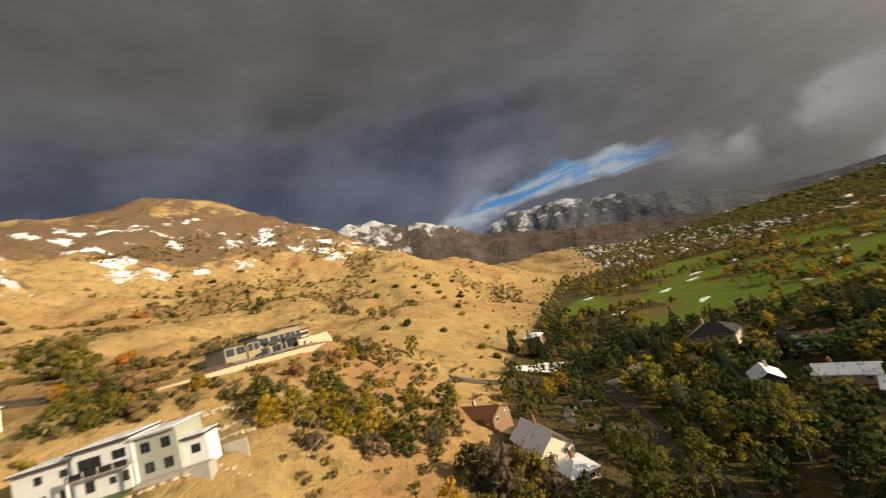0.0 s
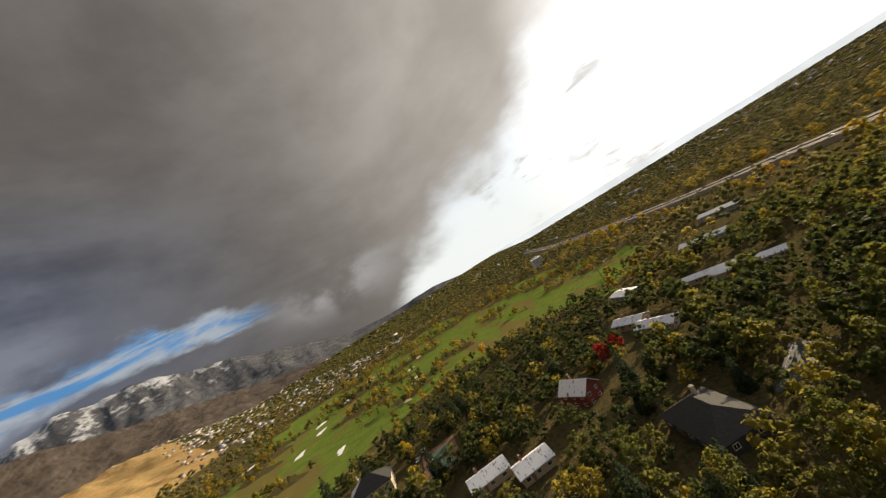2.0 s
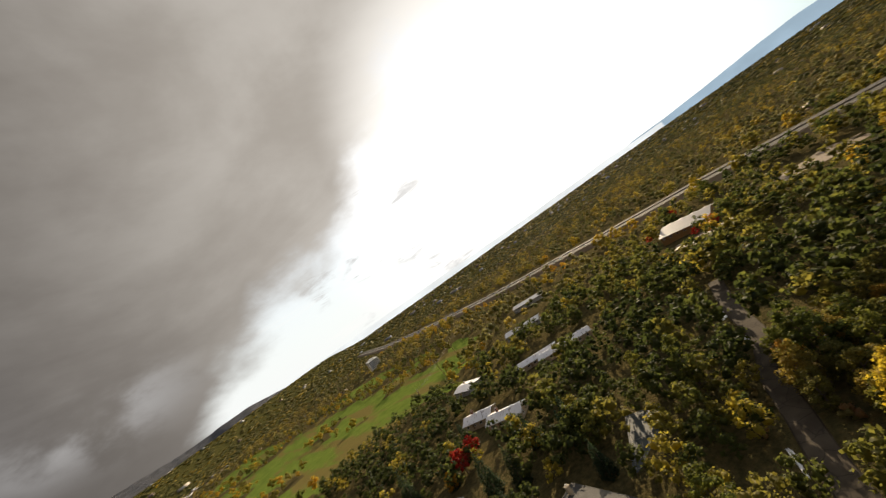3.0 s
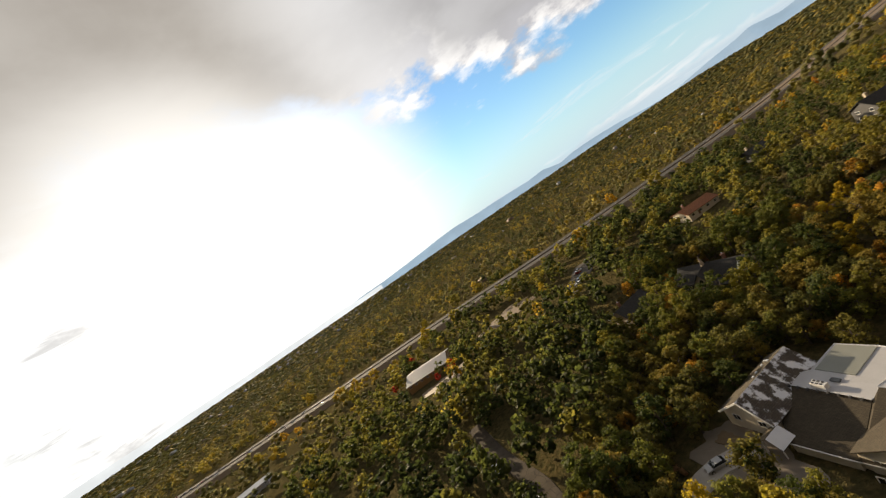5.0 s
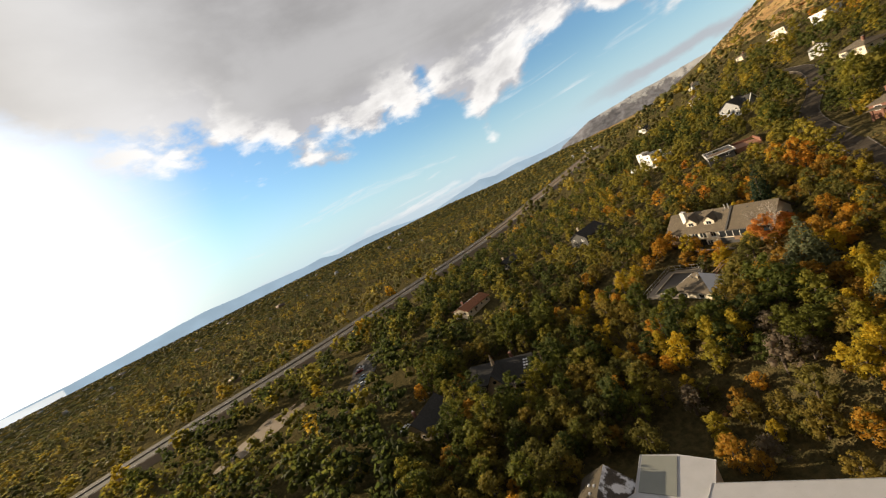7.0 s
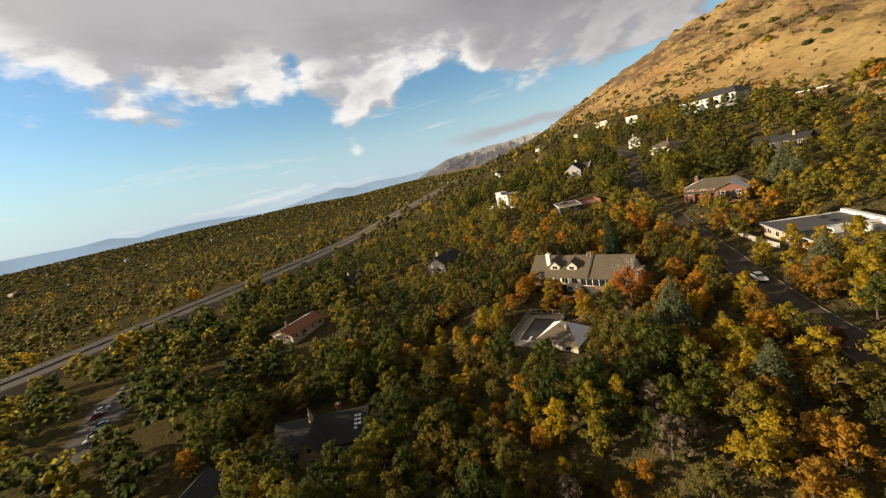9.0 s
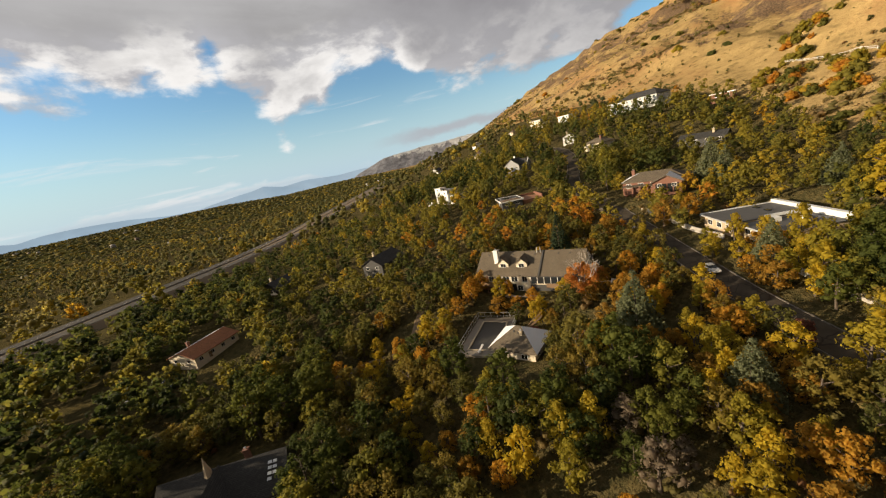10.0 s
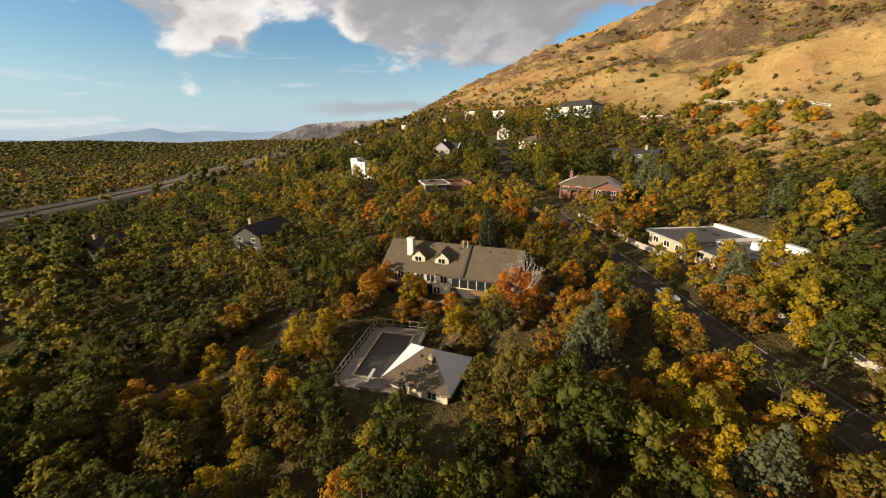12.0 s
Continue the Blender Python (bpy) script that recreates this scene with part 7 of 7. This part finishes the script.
    ok = (hillside(x, y) > -18) & ~near_road(x, y, 1.0) & ~in_house(x, y, 1.0)
    x, y = x[ok], y[ok]
    stuff_mesh("scrub", "straw-coloured and olive brush round the hillside houses", "shrubs", templates(6, 4, ICO1, 12, 0.2, 560, 1.5, 0.25, 1.2, "shrub", 0.8, 0.6), x, y, relief(x, y) - 0.15, r.uniform(0.6, 1.9, len(x)), np.clip(r.normal(0.45, 0.28, len(x)), 0, 1), SCRUB, r.uniform(0.6, 1.1, len(x)))
    x, y = np.concatenate([r.normal(-92, 16, 46), r.normal(-30, 18, 46)]), np.concatenate([r.normal(88, 9, 46), r.normal(112, 20, 46)])
    ok = (hillside(x, y) > -14) & ~near_road(x, y, 1.5) & ~in_house(x, y, 1.5)
    x, y = x[ok], y[ok]
    stuff_mesh("oak_brush", "yellow and green bushes on the slope below the drive", "shrubs", templates(5, 8, ICO1, 26, 0.22, 660, 2.2, 0.4, 2.6, "shrub", 0.85, 0.6), x, y, relief(x, y) - 0.3, r.uniform(0.6, 1.5, len(x)), np.clip(r.normal(0.58, 0.2, len(x)), 0, 0.85), MIXED, r.uniform(0.8, 1.2, len(x)))
    # a belt of oak brush up the gully and along the bench
    t = r.uniform(size=80)
    x = np.interp(t, (0, 0.45, 0.75, 1), (-176, -225, -290, -352)) + r.normal(0, 9, 80)
    y = np.interp(t, (0, 0.45, 0.75, 1), (-66, -112, -104, -40)) + r.normal(0, 9, 80)
    bx, by = r.uniform(-182, -118, 26), r.uniform(-84, -30, 26)
    x, y = np.concatenate([x, bx]), np.concatenate([y, by])
    ok = (hillside(x, y) > -6) & ~in_house(x, y, 2.0)
    x, y = x[ok], y[ok]
    stuff_mesh("oak_brush", "belt of orange and olive oak brush in the gully", "shrubs", templates(5, 9, ICO1, 20, 0.26, 640, 2.6, 0.4, 2.6, "shrub"), x, y, relief(x, y) - 0.3, r.uniform(0.8, 1.9, len(x)), np.clip(r.normal(0.72, 0.18, len(x)), 0, 1), MIXED, r.uniform(0.8, 1.2, len(x)))
    # thickets in the gullies and in bands along the slope
    x, y = scatter(-700, 420, -750, 850, 7.5, r)
    into = hillside(x, y)
    belt = np.clip(1 - into / 120, 0, 1) * 0.35 * (y < -20) + 0.12
    ok = (into > np.where(y > 30, 45, 2)) & (into < 560) & (brushiness(x, y) + belt > 0.42 + 0.25 * r.uniform(size=len(x))) & ~near_road(x, y, 2.0) & ~in_house(x, y, 2.0)
    x, y = x[ok], y[ok]
    stuff_mesh("thicket", "low thickets of bare purplish and olive brush along the gullies", "shrubs", templates(6, 3, ICO1, 6, 0.4, 550, 2.6, 0.3, 1.7, "shrub", 0.95, 0.75), x, y, relief(x, y) - 0.2, r.uniform(0.7, 2.1, len(x)), np.clip(r.normal(0.5, 0.28, len(x)), 0, 1), SCRUB, r.uniform(0.6, 1.1, len(x)))
    # large clumps of oak on the hillside
    x, y = scatter(-700, 300, -700, 760, 26.0, r)
    into = hillside(x, y)
    ok = (into > 4) & (into < 420) & (fbm(x, y, 0.011, 3, 21.0) + 0.15 * np.clip(1 - into / 110, 0, 1) * (y < -20) > 0.14) & (r.uniform(size=len(x)) < 0.55) & ~near_road(x, y, 3) & ~in_house(x, y, 3.0)
    x, y = x[ok], y[ok]
    stuff_mesh("oak_brush", "rounded clumps of olive and yellow oak brush on the hillside", "shrubs", templates(5, 8, ICO1, 22, 0.3, 600, 2.6, 0.2, 1.8, "shrub"), x, y, relief(x, y) - 0.3, r.uniform(0.9, 2.4, len(x)), np.clip(r.normal(0.5, 0.25, len(x)), 0, 1), MIXED, r.uniform(0.7, 1.1, len(x)))


plant_near()
plant_far()



# ---- vehicles ----
def car_model(paint, van=False):
    """A small car: shaped body, glass cabin, four wheels, lights."""
    ob = new("car")
    bm = bmesh.new()
    ring = [(-2.25, 0.35), (-2.25, 0.85), (-1.9, 1.0), (1.2, 1.0), (2.15, 0.82), (2.3, 0.35)]
    a = [bm.verts.new((x, -0.88, z)) for x, z in ring]
    b = [bm.verts.new((x, 0.88, z)) for x, z in ring]
    bm.faces.new(a), bm.faces.new(b[::-1])
    for i in range(len(ring)):
        j = (i + 1) % len(ring)
        bm.faces.new((a[j], a[i], b[i], b[j]))
    bmesh.ops.recalc_face_normals(bm, faces=bm.faces)
    bmesh.ops.bevel(bm, geom=bm.edges[:], offset=0.07, segments=1, affect="EDGES")
    part("body", bm, paint, ob)
    top = 1.75 if van else 1.48
    ring = [(-2.0 if van else -1.75, 1.0), (-1.85 if van else -1.15, top), (0.35, top), (1.15, 1.0)]
    bm = bmesh.new()
    a = [bm.verts.new((x, -0.8 + 0.1 * (z > 1.1), z - 0.03)) for x, z in ring]
    b = [bm.verts.new((x, 0.8 - 0.1 * (z > 1.1), z - 0.03)) for x, z in ring]
    bm.faces.new(a), bm.faces.new(b[::-1])
    for i in range(4):
        j = (i + 1) % 4
        bm.faces.new((a[j], a[i], b[i], b[j]))
    bmesh.ops.recalc_face_normals(bm, faces=bm.faces)
    cab = part("cabin", bm, GLASS, ob)
    part("roof_panel", boxes((-1.8 if van else -1.1, -0.69, top - 0.05, 0.32, 0.69, top + 0.02), bevel=0.03), paint, cab)
    for x in (-1.4, 1.45):
        for y in (-0.85, 0.85):
            w = part("wheel", tube(bmesh.new(), (x, y - 0.1, 0.34), (x, y + 0.1, 0.34), 0.34, 0.34, 12), TYRE, ob)
            part("rim", tube(bmesh.new(), (x, y - 0.105, 0.34), (x, y + 0.105, 0.34), 0.2, 0.2, 8), METAL, w)
    for y in (-0.6, 0.6):
        part("headlight", boxes((2.18, y - 0.2, 0.62, 2.3, y + 0.2, 0.76)), TRIM, ob)
        part("tail_light", boxes((-2.3, y - 0.2, 0.66, -2.22, y + 0.2, 0.82)), RED, ob)
    return ob


CAR_WORDS = ("white", "silver", "black", "red", "blue")


def park(model, x, y, yaw, z, word, group, where):
    c = copy_thing(model, pose(x, y, z, 0, 0, yaw))
    return tagged(c, f"{word} car {where}", "car", group)


def place_cars():
    models = [car_model(m, i == 4) for i, m in enumerate(CARS)]
    r = random.Random(3)
    line = smooth_line(FREEWAY, 8.0)
    n = 0
    for i in range(70, len(line) - 60):
        for lane in (-11.2, -7.5, -3.8, 3.8, 7.5, 11.2):
            if r.random() < 0.075 and n < 60:
                p, d = line[i], (line[i + 1] - line[i - 1]).normalized()
                q = p + Vector((d.y, -d.x, 0)) * lane
                k = r.randrange(5)
                park(models[k], q.x, q.y, math.degrees(math.atan2(d.y, d.x)) + (180 if lane < 0 else 0), ground(p.x, p.y) * 0.5 + max(ground(p.x, p.y), ground(q.x, q.y)) * 0.5 + 5.04, CAR_WORDS[k], "cars on the freeway", "on the grey freeway lanes")
                n += 1
    for x, y, yaw, k, where in ((-20.0, -60.5, 52, 1, "on the cracked street"), (-38.5, -88.5, 57, 0, "at the kerb under orange trees"), (-10, -79.5, 117, 0, "parked beside the long house"), (-18, -92, 30, 2, "in the drive behind the house"),
                                (-66.5, 131, 68, 2, "on the gravel forecourt"), (148, 176, 20, 0, "beside the tennis court"), (156, 178, 20, 1, "beside the tennis court"), (84, -21.5, 35, 1, "on the drive of the big house"), (118, -96, 50, 0, "by the dark gabled house"), (148, -150, 20, 0, "on the grey paved yard"), (148.5, -154, 20, 2, "on the grey paved yard"), (149, -158, 20, 1, "on the grey paved yard"), (154, -172, 200, 0, "on the grey paved yard"), (153.5, -168, 200, 3, "on the grey paved yard"), (152, -184, 70, 1, "on the grey paved yard"), (104, -160, 60, 1, "on the lane below the wood"), (92, -157, 30, 2, "in the yard below the terracotta roof"), (96.5, -164, 110, 2, "in the yard below the terracotta roof")):
        z = ground(x, y) + (0.42 if k == 1 and x == -20.0 or x == -38.5 else 0.05)
        if x == -66.5:
            z = 79.3
        park(models[k], x, y, yaw, z, CAR_WORDS[k], "parked cars", where)
    for m in models:
        for o in (*m.children_recursive, m):
            bpy.data.objects.remove(o)


place_cars()


# ---- poles and wires ----
def utility_pole(x, y, h, yaw, arms=2):
    ob = thing("utility_pole", "weathered brown timber utility pole with crossarms", "pole", x, y, yaw, group="utility poles")
    part("shaft", tube(bmesh.new(), (0, 0, -1), (0, 0, h), 0.26, 0.17, 9), WOOD, ob)
    for i in range(arms):
        z = h - 0.5 - 1.4 * i
        a = part("crossarm", boxes((-1.6, -0.08, z, 1.6, 0.08, z + 0.16), bevel=0.02), WOOD, ob)
        for u in (-1.4, -0.5, 0.5, 1.4):
            part("insulator", tube(bmesh.new(), (u, 0, z + 0.16), (u, 0, z + 0.42), 0.06, 0.04, 6), TRIM, a)
    return Vector((x, y, ground(x, y) + h))


def wire_run(poles, label):
    """Three sagging wires from pole to pole."""
    ob = new("power_line")
    tagged(ob, label, "power line")
    for off in (-1.4, 0.0, 1.4):
        bm = bmesh.new()
        for a, b in zip(poles, poles[1:]):
            side = (b - a).cross(Vector((0, 0, 1))).normalized() * off
            last = None
            for i in range(13):
                t = i / 12
                p = a.lerp(b, t) + side - Vector((0, 0, 0.5 + 4 * t * (1 - t) * 2.2))
                if last is not None:
                    tube(bm, last, p, 0.022, 0.022, 4)
                last = p
        part("wire", bm, KERB, ob)


utility_pole(-39, 330, 12, 40)
utility_pole(242, 262, 21, 60)
RUN = [utility_pole(x, y, 18, 20) for x, y in ((289, 99), (347, 84), (436, 71), (483, 57))]
wire_run(RUN, "pale power lines sagging between poles over the fairway")
# lattice pylons far down the valley
for px, py in ((-420, -1160), (-380, -1120), (-330, -1090)):
    ob = thing("pylon", "small grey lattice pylon by the foot of the hill", "pylon", px, py, 30, group="pylons")
    for sx in (-1, 1):
        for sy in (-1, 1):
            part("leg", tube(bmesh.new(), (sx * 3, sy * 3, 0), (sx * 0.5, sy * 0.5, 30), 0.3, 0.15, 4), METAL, ob)
    for z in (22, 26, 29):
        part("arm", boxes((-5, -0.2, z, 5, 0.2, z + 0.4)), METAL, ob)


# ---- patches lying on the ground ----
def patch(name, label, category, x, y, rx, ry, yaw, mat, lift=0.12, seed=0, kind=""):
    """A ragged sheet draped on the ground."""
    r = random.Random(seed)
    n, rings = 36, 5
    wob = [1 + 0.18 * math.sin(3 * a + seed) + 0.12 * math.sin(7 * a + 2 * seed) + r.uniform(-0.08, 0.08) for a in [2 * math.pi * i / n for i in range(n)]]
    c, s = math.cos(radians(yaw)), math.sin(radians(yaw))
    pts, verts, faces = [(0.0, 0.0)], [], []
    for k in range(1, rings + 1):
        for i in range(n):
            a, q = 2 * math.pi * i / n, k / rings * wob[i]
            pts.append((rx * q * math.cos(a), ry * q * math.sin(a)))
    for u, v in pts:
        px, py = x + u * c - v * s, y + u * s + v * c
        verts.append((px, py, ground(px, py) + lift))
    for i in range(n):
        faces.append((0, 1 + i, 1 + (i + 1) % n))
        for k in range(rings - 1):
            a, b = 1 + k * n + i, 1 + k * n + (i + 1) % n
            faces.append((a, a + n, b + n, b))
    rim = 1 + (rings - 1) * n
    base = len(verts)
    verts += [(vx, vy, vz - lift - 0.1) for vx, vy, vz in verts[rim:rim + n]]
    faces += [(rim + i, base + i, base + (i + 1) % n, rim + (i + 1) % n) for i in range(n)]
    return tagged(link_mesh(name, verts, faces, mat), label, category, kind=kind)


for i, (x, y, rx, ry, yaw) in enumerate(((40, 205, 15, 7, 25), (148, 330, 8, 4, 30), (232, 392, 12, 4, 40), (290, 430, 14, 4, 35), (205, 300, 10, 3, 40), (330, 480, 14, 5, 30), (420, 520, 18, 5, 35), (180, 470, 10, 4, 40), (250, 520, 14, 4, 30), (520, 560, 20, 6, 30), (84, 186, 6, 4, 10), (90.5, 10.6, 3.6, 0.4, -28), (126, -17.5, 2.2, 0.8, -40), (145, -27, 3.6, 1.3, -30))):
    patch("snow_patch", "leftover patch of snow lying on the grass", "snow", x, y, rx, ry, yaw, SNOWROOF, 0.14, i)
for i, (x, y, rx, ry, yaw) in enumerate(((320, 300, 13, 5, 30), (350, 318, 10, 4, 20), (262, 268, 6, 3, 60), (420, 380, 12, 5, 30), (500, 420, 14, 5, 30), (560, 480, 12, 6, 10))):
    patch("bunker", "sandy golf bunker with dark grass rim", "bunker", x, y, rx, ry, yaw, SAND, 0.13, 20 + i)


patch("dirt_yard", "bare brown yard with tyre marks behind the shed", "yard", 208, -156, 22, 12, 40, DIRT, 0.12, 51)
patch("paved_yard", "grey paved yard between trees", "yard", 151, -163, 27, 7.5, 90, HIGHWAY, 0.12, 52)
patch("dirt_yard", "brown yard beside the metal shed", "yard", 228, -96, 16, 9, 37, DIRT, 0.12, 53)


def tennis_court():
    ob = thing("tennis_court", "worn green tennis court on brown hardstanding", "tennis court", 142, 157, 38, 18.72)
    part("hardstanding", boxes((-17, -9, -1.5, 17, 9, 0.1)), plain("brown_hardcourt", (0.16, 0.09, 0.06)), ob)
    part("court", boxes((-11.9, -5.5, 0.104, 11.9, 5.5, 0.12)), plain("green_hardcourt", (0.07, 0.12, 0.08)), ob)
    for s in ((-11.9, -5.5, 11.9, -5.4), (-11.9, 5.4, 11.9, 5.5), (-11.9, -4.15, 11.9, -4.07), (-11.9, 4.07, 11.9, 4.15), (-6.4, -0.05, 6.4, 0.05)):
        part("line", boxes((s[0], s[1], 0.124, s[2], s[3], 0.13)), TRIM, ob)
    net = part("net", boxes((-0.03, -6, 0.13, 0.03, 6, 1.05)), DARK, ob)
    for y in (-6, 6):
        part("post", tube(bmesh.new(), (0, y, 0.1), (0, y, 1.15), 0.06, 0.06), METAL, net)


tennis_court()


def sports_court():
    ob = thing("sports_court", "slate-blue sports court shut in by tall trees", "sports court", 121, 22.5, -28, 22.4)
    part("surface", boxes((-11, -5, -1.5, 11, 5, 0.1)), plain("slate_blue_court", (0.05, 0.062, 0.066)), ob)
    for s in ((-10, -4.2, 10, -4.15), (-10, 4.15, 10, 4.2), (-10, -4.15, -9.95, 4.15), (9.95, -4.15, 10, 4.15), (-0.03, -4.15, 0.03, 4.15)):
        part("line", boxes((s[0], s[1], 0.104, s[2], s[3], 0.112)), CONCRETE, ob)


sports_court()
# Concrete coloured dark brown to carry the shadow of trees and house.
patch("forecourt", "pale concrete forecourt before the big house", "forecourt", 79.5, -24.0, 10, 6.0, -38, plain("concrete_painted_in_shade", (0.21, 0.175, 0.135), vary=0.4, scale=0.5), 0.12, 61)
patch("flower_bed", "round bed of bark in the pale forecourt", "flower bed", 82.2, -28.2, 1.9, 1.5, 0, DIRT, 0.26, 62)


# ---- far houses ----
def far_houses():
    """Roofs and walls of the distant town, too small to tell apart one by one."""
    def gable(L, W, h, rise):
        bm = gable_walls(L, W, h, rise, 1.0)
        bmesh.ops.triangulate(bm, faces=bm.faces[:])
        bm.verts.ensure_lookup_table()
        v = np.array([q.co[:] for q in bm.verts])
        f = np.array([[q.index for q in p.verts] for p in bm.faces])
        bm.free()
        return v, f

    m, k, bsdf = material("distant_walls_and_roofs", 0.8)
    pick = k.add("ShaderNodeAttribute", {"attribute_name": "hue"}).outputs["Fac"]
    node = k.add("ShaderNodeValToRGB", None, Fac=pick)
    node.color_ramp.interpolation = "CONSTANT"
    for pos, c in ((0.3, (0.40, 0.36, 0.31)), (0.5, (0.20, 0.15, 0.12)), (0.68, (0.42, 0.43, 0.44)), (0.86, (0.30, 0.31, 0.33))):
        e = node.color_ramp.elements.new(pos)
        e.color = rgb(*c)
    node.color_ramp.elements[0].color = rgb(0.33, 0.31, 0.28)
    k.put(bsdf.inputs["Base Color"], node.outputs[0])
    r = np.random.default_rng(31)
    forms = [gable(14, 10, 4, 3), gable(20, 11, 5, 2.5), gable(11, 9, 6, 3), gable(30, 14, 6, 0.6)]
    # the town below the snowy ridge
    x, y = scatter(150, 1100, 780, 1700, 21.0, r)
    ok = (hillside(x, y) < 60) & ~inside(GOLF, x, y) & (r.uniform(size=len(x)) < 0.26 + 0.4 * fbm(x, y, 0.006, 3, 1.0))
    a = (x[ok], y[ok])
    # among the valley's trees
    x, y = scatter(-200, 1500, -1300, 640, 33.0, r)
    ok = wooded(x, y, 8.0) & (np.hypot(x - 40, y + 20) > 480) & (r.uniform(size=len(x)) < 0.016)
    x, y = np.concatenate([a[0], x[ok]]), np.concatenate([a[1], y[ok]])
    stuff_mesh("distant_houses", "pale walls and roofs of the distant town", "houses", forms, x, y, heights(x, y), r.uniform(0.45, 0.75, len(x)), r.uniform(0, 1, len(x)), m)
    x, y = scatter(300, 4300, -4200, 1700, 105.0, r)
    ok = (np.hypot(x, y) > 1500) & (np.hypot(x, y) < 4300) & (r.uniform(size=len(x)) < 0.07)
    x, y = x[ok], y[ok]
    stuff_mesh("distant_houses", "scattered pale buildings far across the valley", "houses", forms, x, y, heights(x, y) + 3, r.uniform(0.8, 1.4, len(x)), r.uniform(0, 1, len(x)), m)


far_houses()


# ---- garden things near the pool ----
def garden():
    s = thing("garden_steps", "grey timber steps from the house down to the pool", "steps", 12.2, -86.0, 205, 34.1)
    for i in range(12):
        part("step", boxes((-0.7, -0.32 * i, 0.30 * i, 0.7, -0.32 * i + 0.4, 0.30 * i + 0.10)), WOOD, s)
    for u in (-0.75, 0.75):
        h = part("handrail", boxes((u - 0.04, -0.05, 0.9, u + 0.04, 0.05, 1.0)), WOOD, s)
        h.data.transform(Matrix.Shear("XZ", 4, (0, 0)))
        tb = tube(bmesh.new(), (u, 0.2, 1.0), (u, -3.6, 4.5), 0.05, 0.05, 6)
        part("rail", tb, WOOD, s)
    for n, (x, y) in enumerate(((11.2, -77.5), (12.3, -76.2), (10.2, -76.0), (13.0, -75.0))):
        c = thing("garden_chair", "white metal garden chair on the terrace", "chair", x, y, 60 * n, group="garden chairs")
        part("seat", boxes((-0.24, -0.24, 0.42, 0.24, 0.24, 0.46), bevel=0.01), TRIM, c)
        part("backrest", boxes((-0.24, -0.26, 0.46, 0.24, -0.22, 0.95), bevel=0.01), TRIM, c)
        for u in (-0.21, 0.21):
            for v in (-0.21, 0.21):
                part("leg", boxes((u - 0.02, v - 0.02, -0.2, u + 0.02, v + 0.02, 0.42)), TRIM, c)
    t = thing("garden_table", "round white garden table on the terrace", "table", 11.6, -76.6)
    part("tabletop", tube(bmesh.new(), (0, 0, 0.7), (0, 0, 0.75), 0.6, 0.6, 20), TRIM, t)
    part("pedestal", tube(bmesh.new(), (0, 0, -0.2), (0, 0, 0.7), 0.07, 0.05, 8), TRIM, t)


garden()


# ---- walls of stone round the low white house, garden walls by the street ----
def boulder_rows():
    r = np.random.default_rng(41)
    for n, (x0, y0, x1, y1, label) in enumerate(((-63.7, 84.7, -53, 89.5, "stepped row of tan boulders above the white house"), (-62, 82.5, -49, 85, "stepped row of tan boulders above the white house"), (-58, 79.5, -46, 81, "stepped row of tan boulders above the white house"), (-66, 50, -40, 66, "row of tan boulders along the drive below the house"))):
        ob = thing("boulder_wall", label, "boulders", (x0 + x1) / 2, (y0 + y1) / 2, 0, 0)
        for i in range(34):
            t = (i + float(r.uniform(-0.3, 0.3))) / 33
            x, y = x0 + (x1 - x0) * t - (x0 + x1) / 2, y0 + (y1 - y0) * t - (y0 + y1) / 2
            bm = bmesh.new()
            bmesh.ops.create_icosphere(bm, subdivisions=1, radius=float(r.uniform(0.28, 0.55)))
            for v in bm.verts:
                v.co = Vector((v.co.x * 1.3, v.co.y, v.co.z * 0.7)) * float(r.uniform(0.7, 1.3))
            p = part("boulder", bm, STONE, ob)
            y += float(r.normal(0, 0.35))
            p.matrix_basis = pose(x, y, ground(x + (x0 + x1) / 2, y + (y0 + y1) / 2) + 0.12, 0, 0, float(r.uniform(0, 360)))
    for pts, label in ((((-52, -100), (-44, -88), (-36, -76), (-32, -68)), "low pale concrete wall along the street"), (((-24, -57), (-16, -47), (-8, -34)), "low pale concrete wall along the street")):
        off = [(x - 5.2, y + 3.4) for x, y in pts]
        strip("garden_wall", label, off, ((-0.2, -1.5), (-0.2, 1.1), (0.2, 1.1), (0.2, -1.5)), CONCRETE, 0.2, kind="")
    for ob in [o for o in bpy.data.objects if o.name.startswith("garden_wall") and not o.parent]:
        tagged(ob, "low pale concrete wall along the street", "wall")
    f = thing("white_fence", "white rail fence on the dry bench above the houses", "fence", -245, -84, 0, 0)
    pts = [(-240 + 4.0 * i, -112 + 6.0 * i) for i in range(11)]
    for i, (x, y) in enumerate(pts):
        z = float(relief(np.array([x]), np.array([y]))[0])
        part("post", boxes((x + 245 - 0.12, y + 84 - 0.12, z - 0.5, x + 245 + 0.12, y + 84 + 0.12, z + 1.5)), TRIM, f)
        if i:
            px, py = pts[i - 1]
            pz = float(relief(np.array([px]), np.array([py]))[0])
            for up in (0.6, 1.3):
                part("rail", tube(bmesh.new(), (px + 245, py + 84, pz + up), (x + 245, y + 84, z + up), 0.09, 0.09, 5), TRIM, f)


boulder_rows()
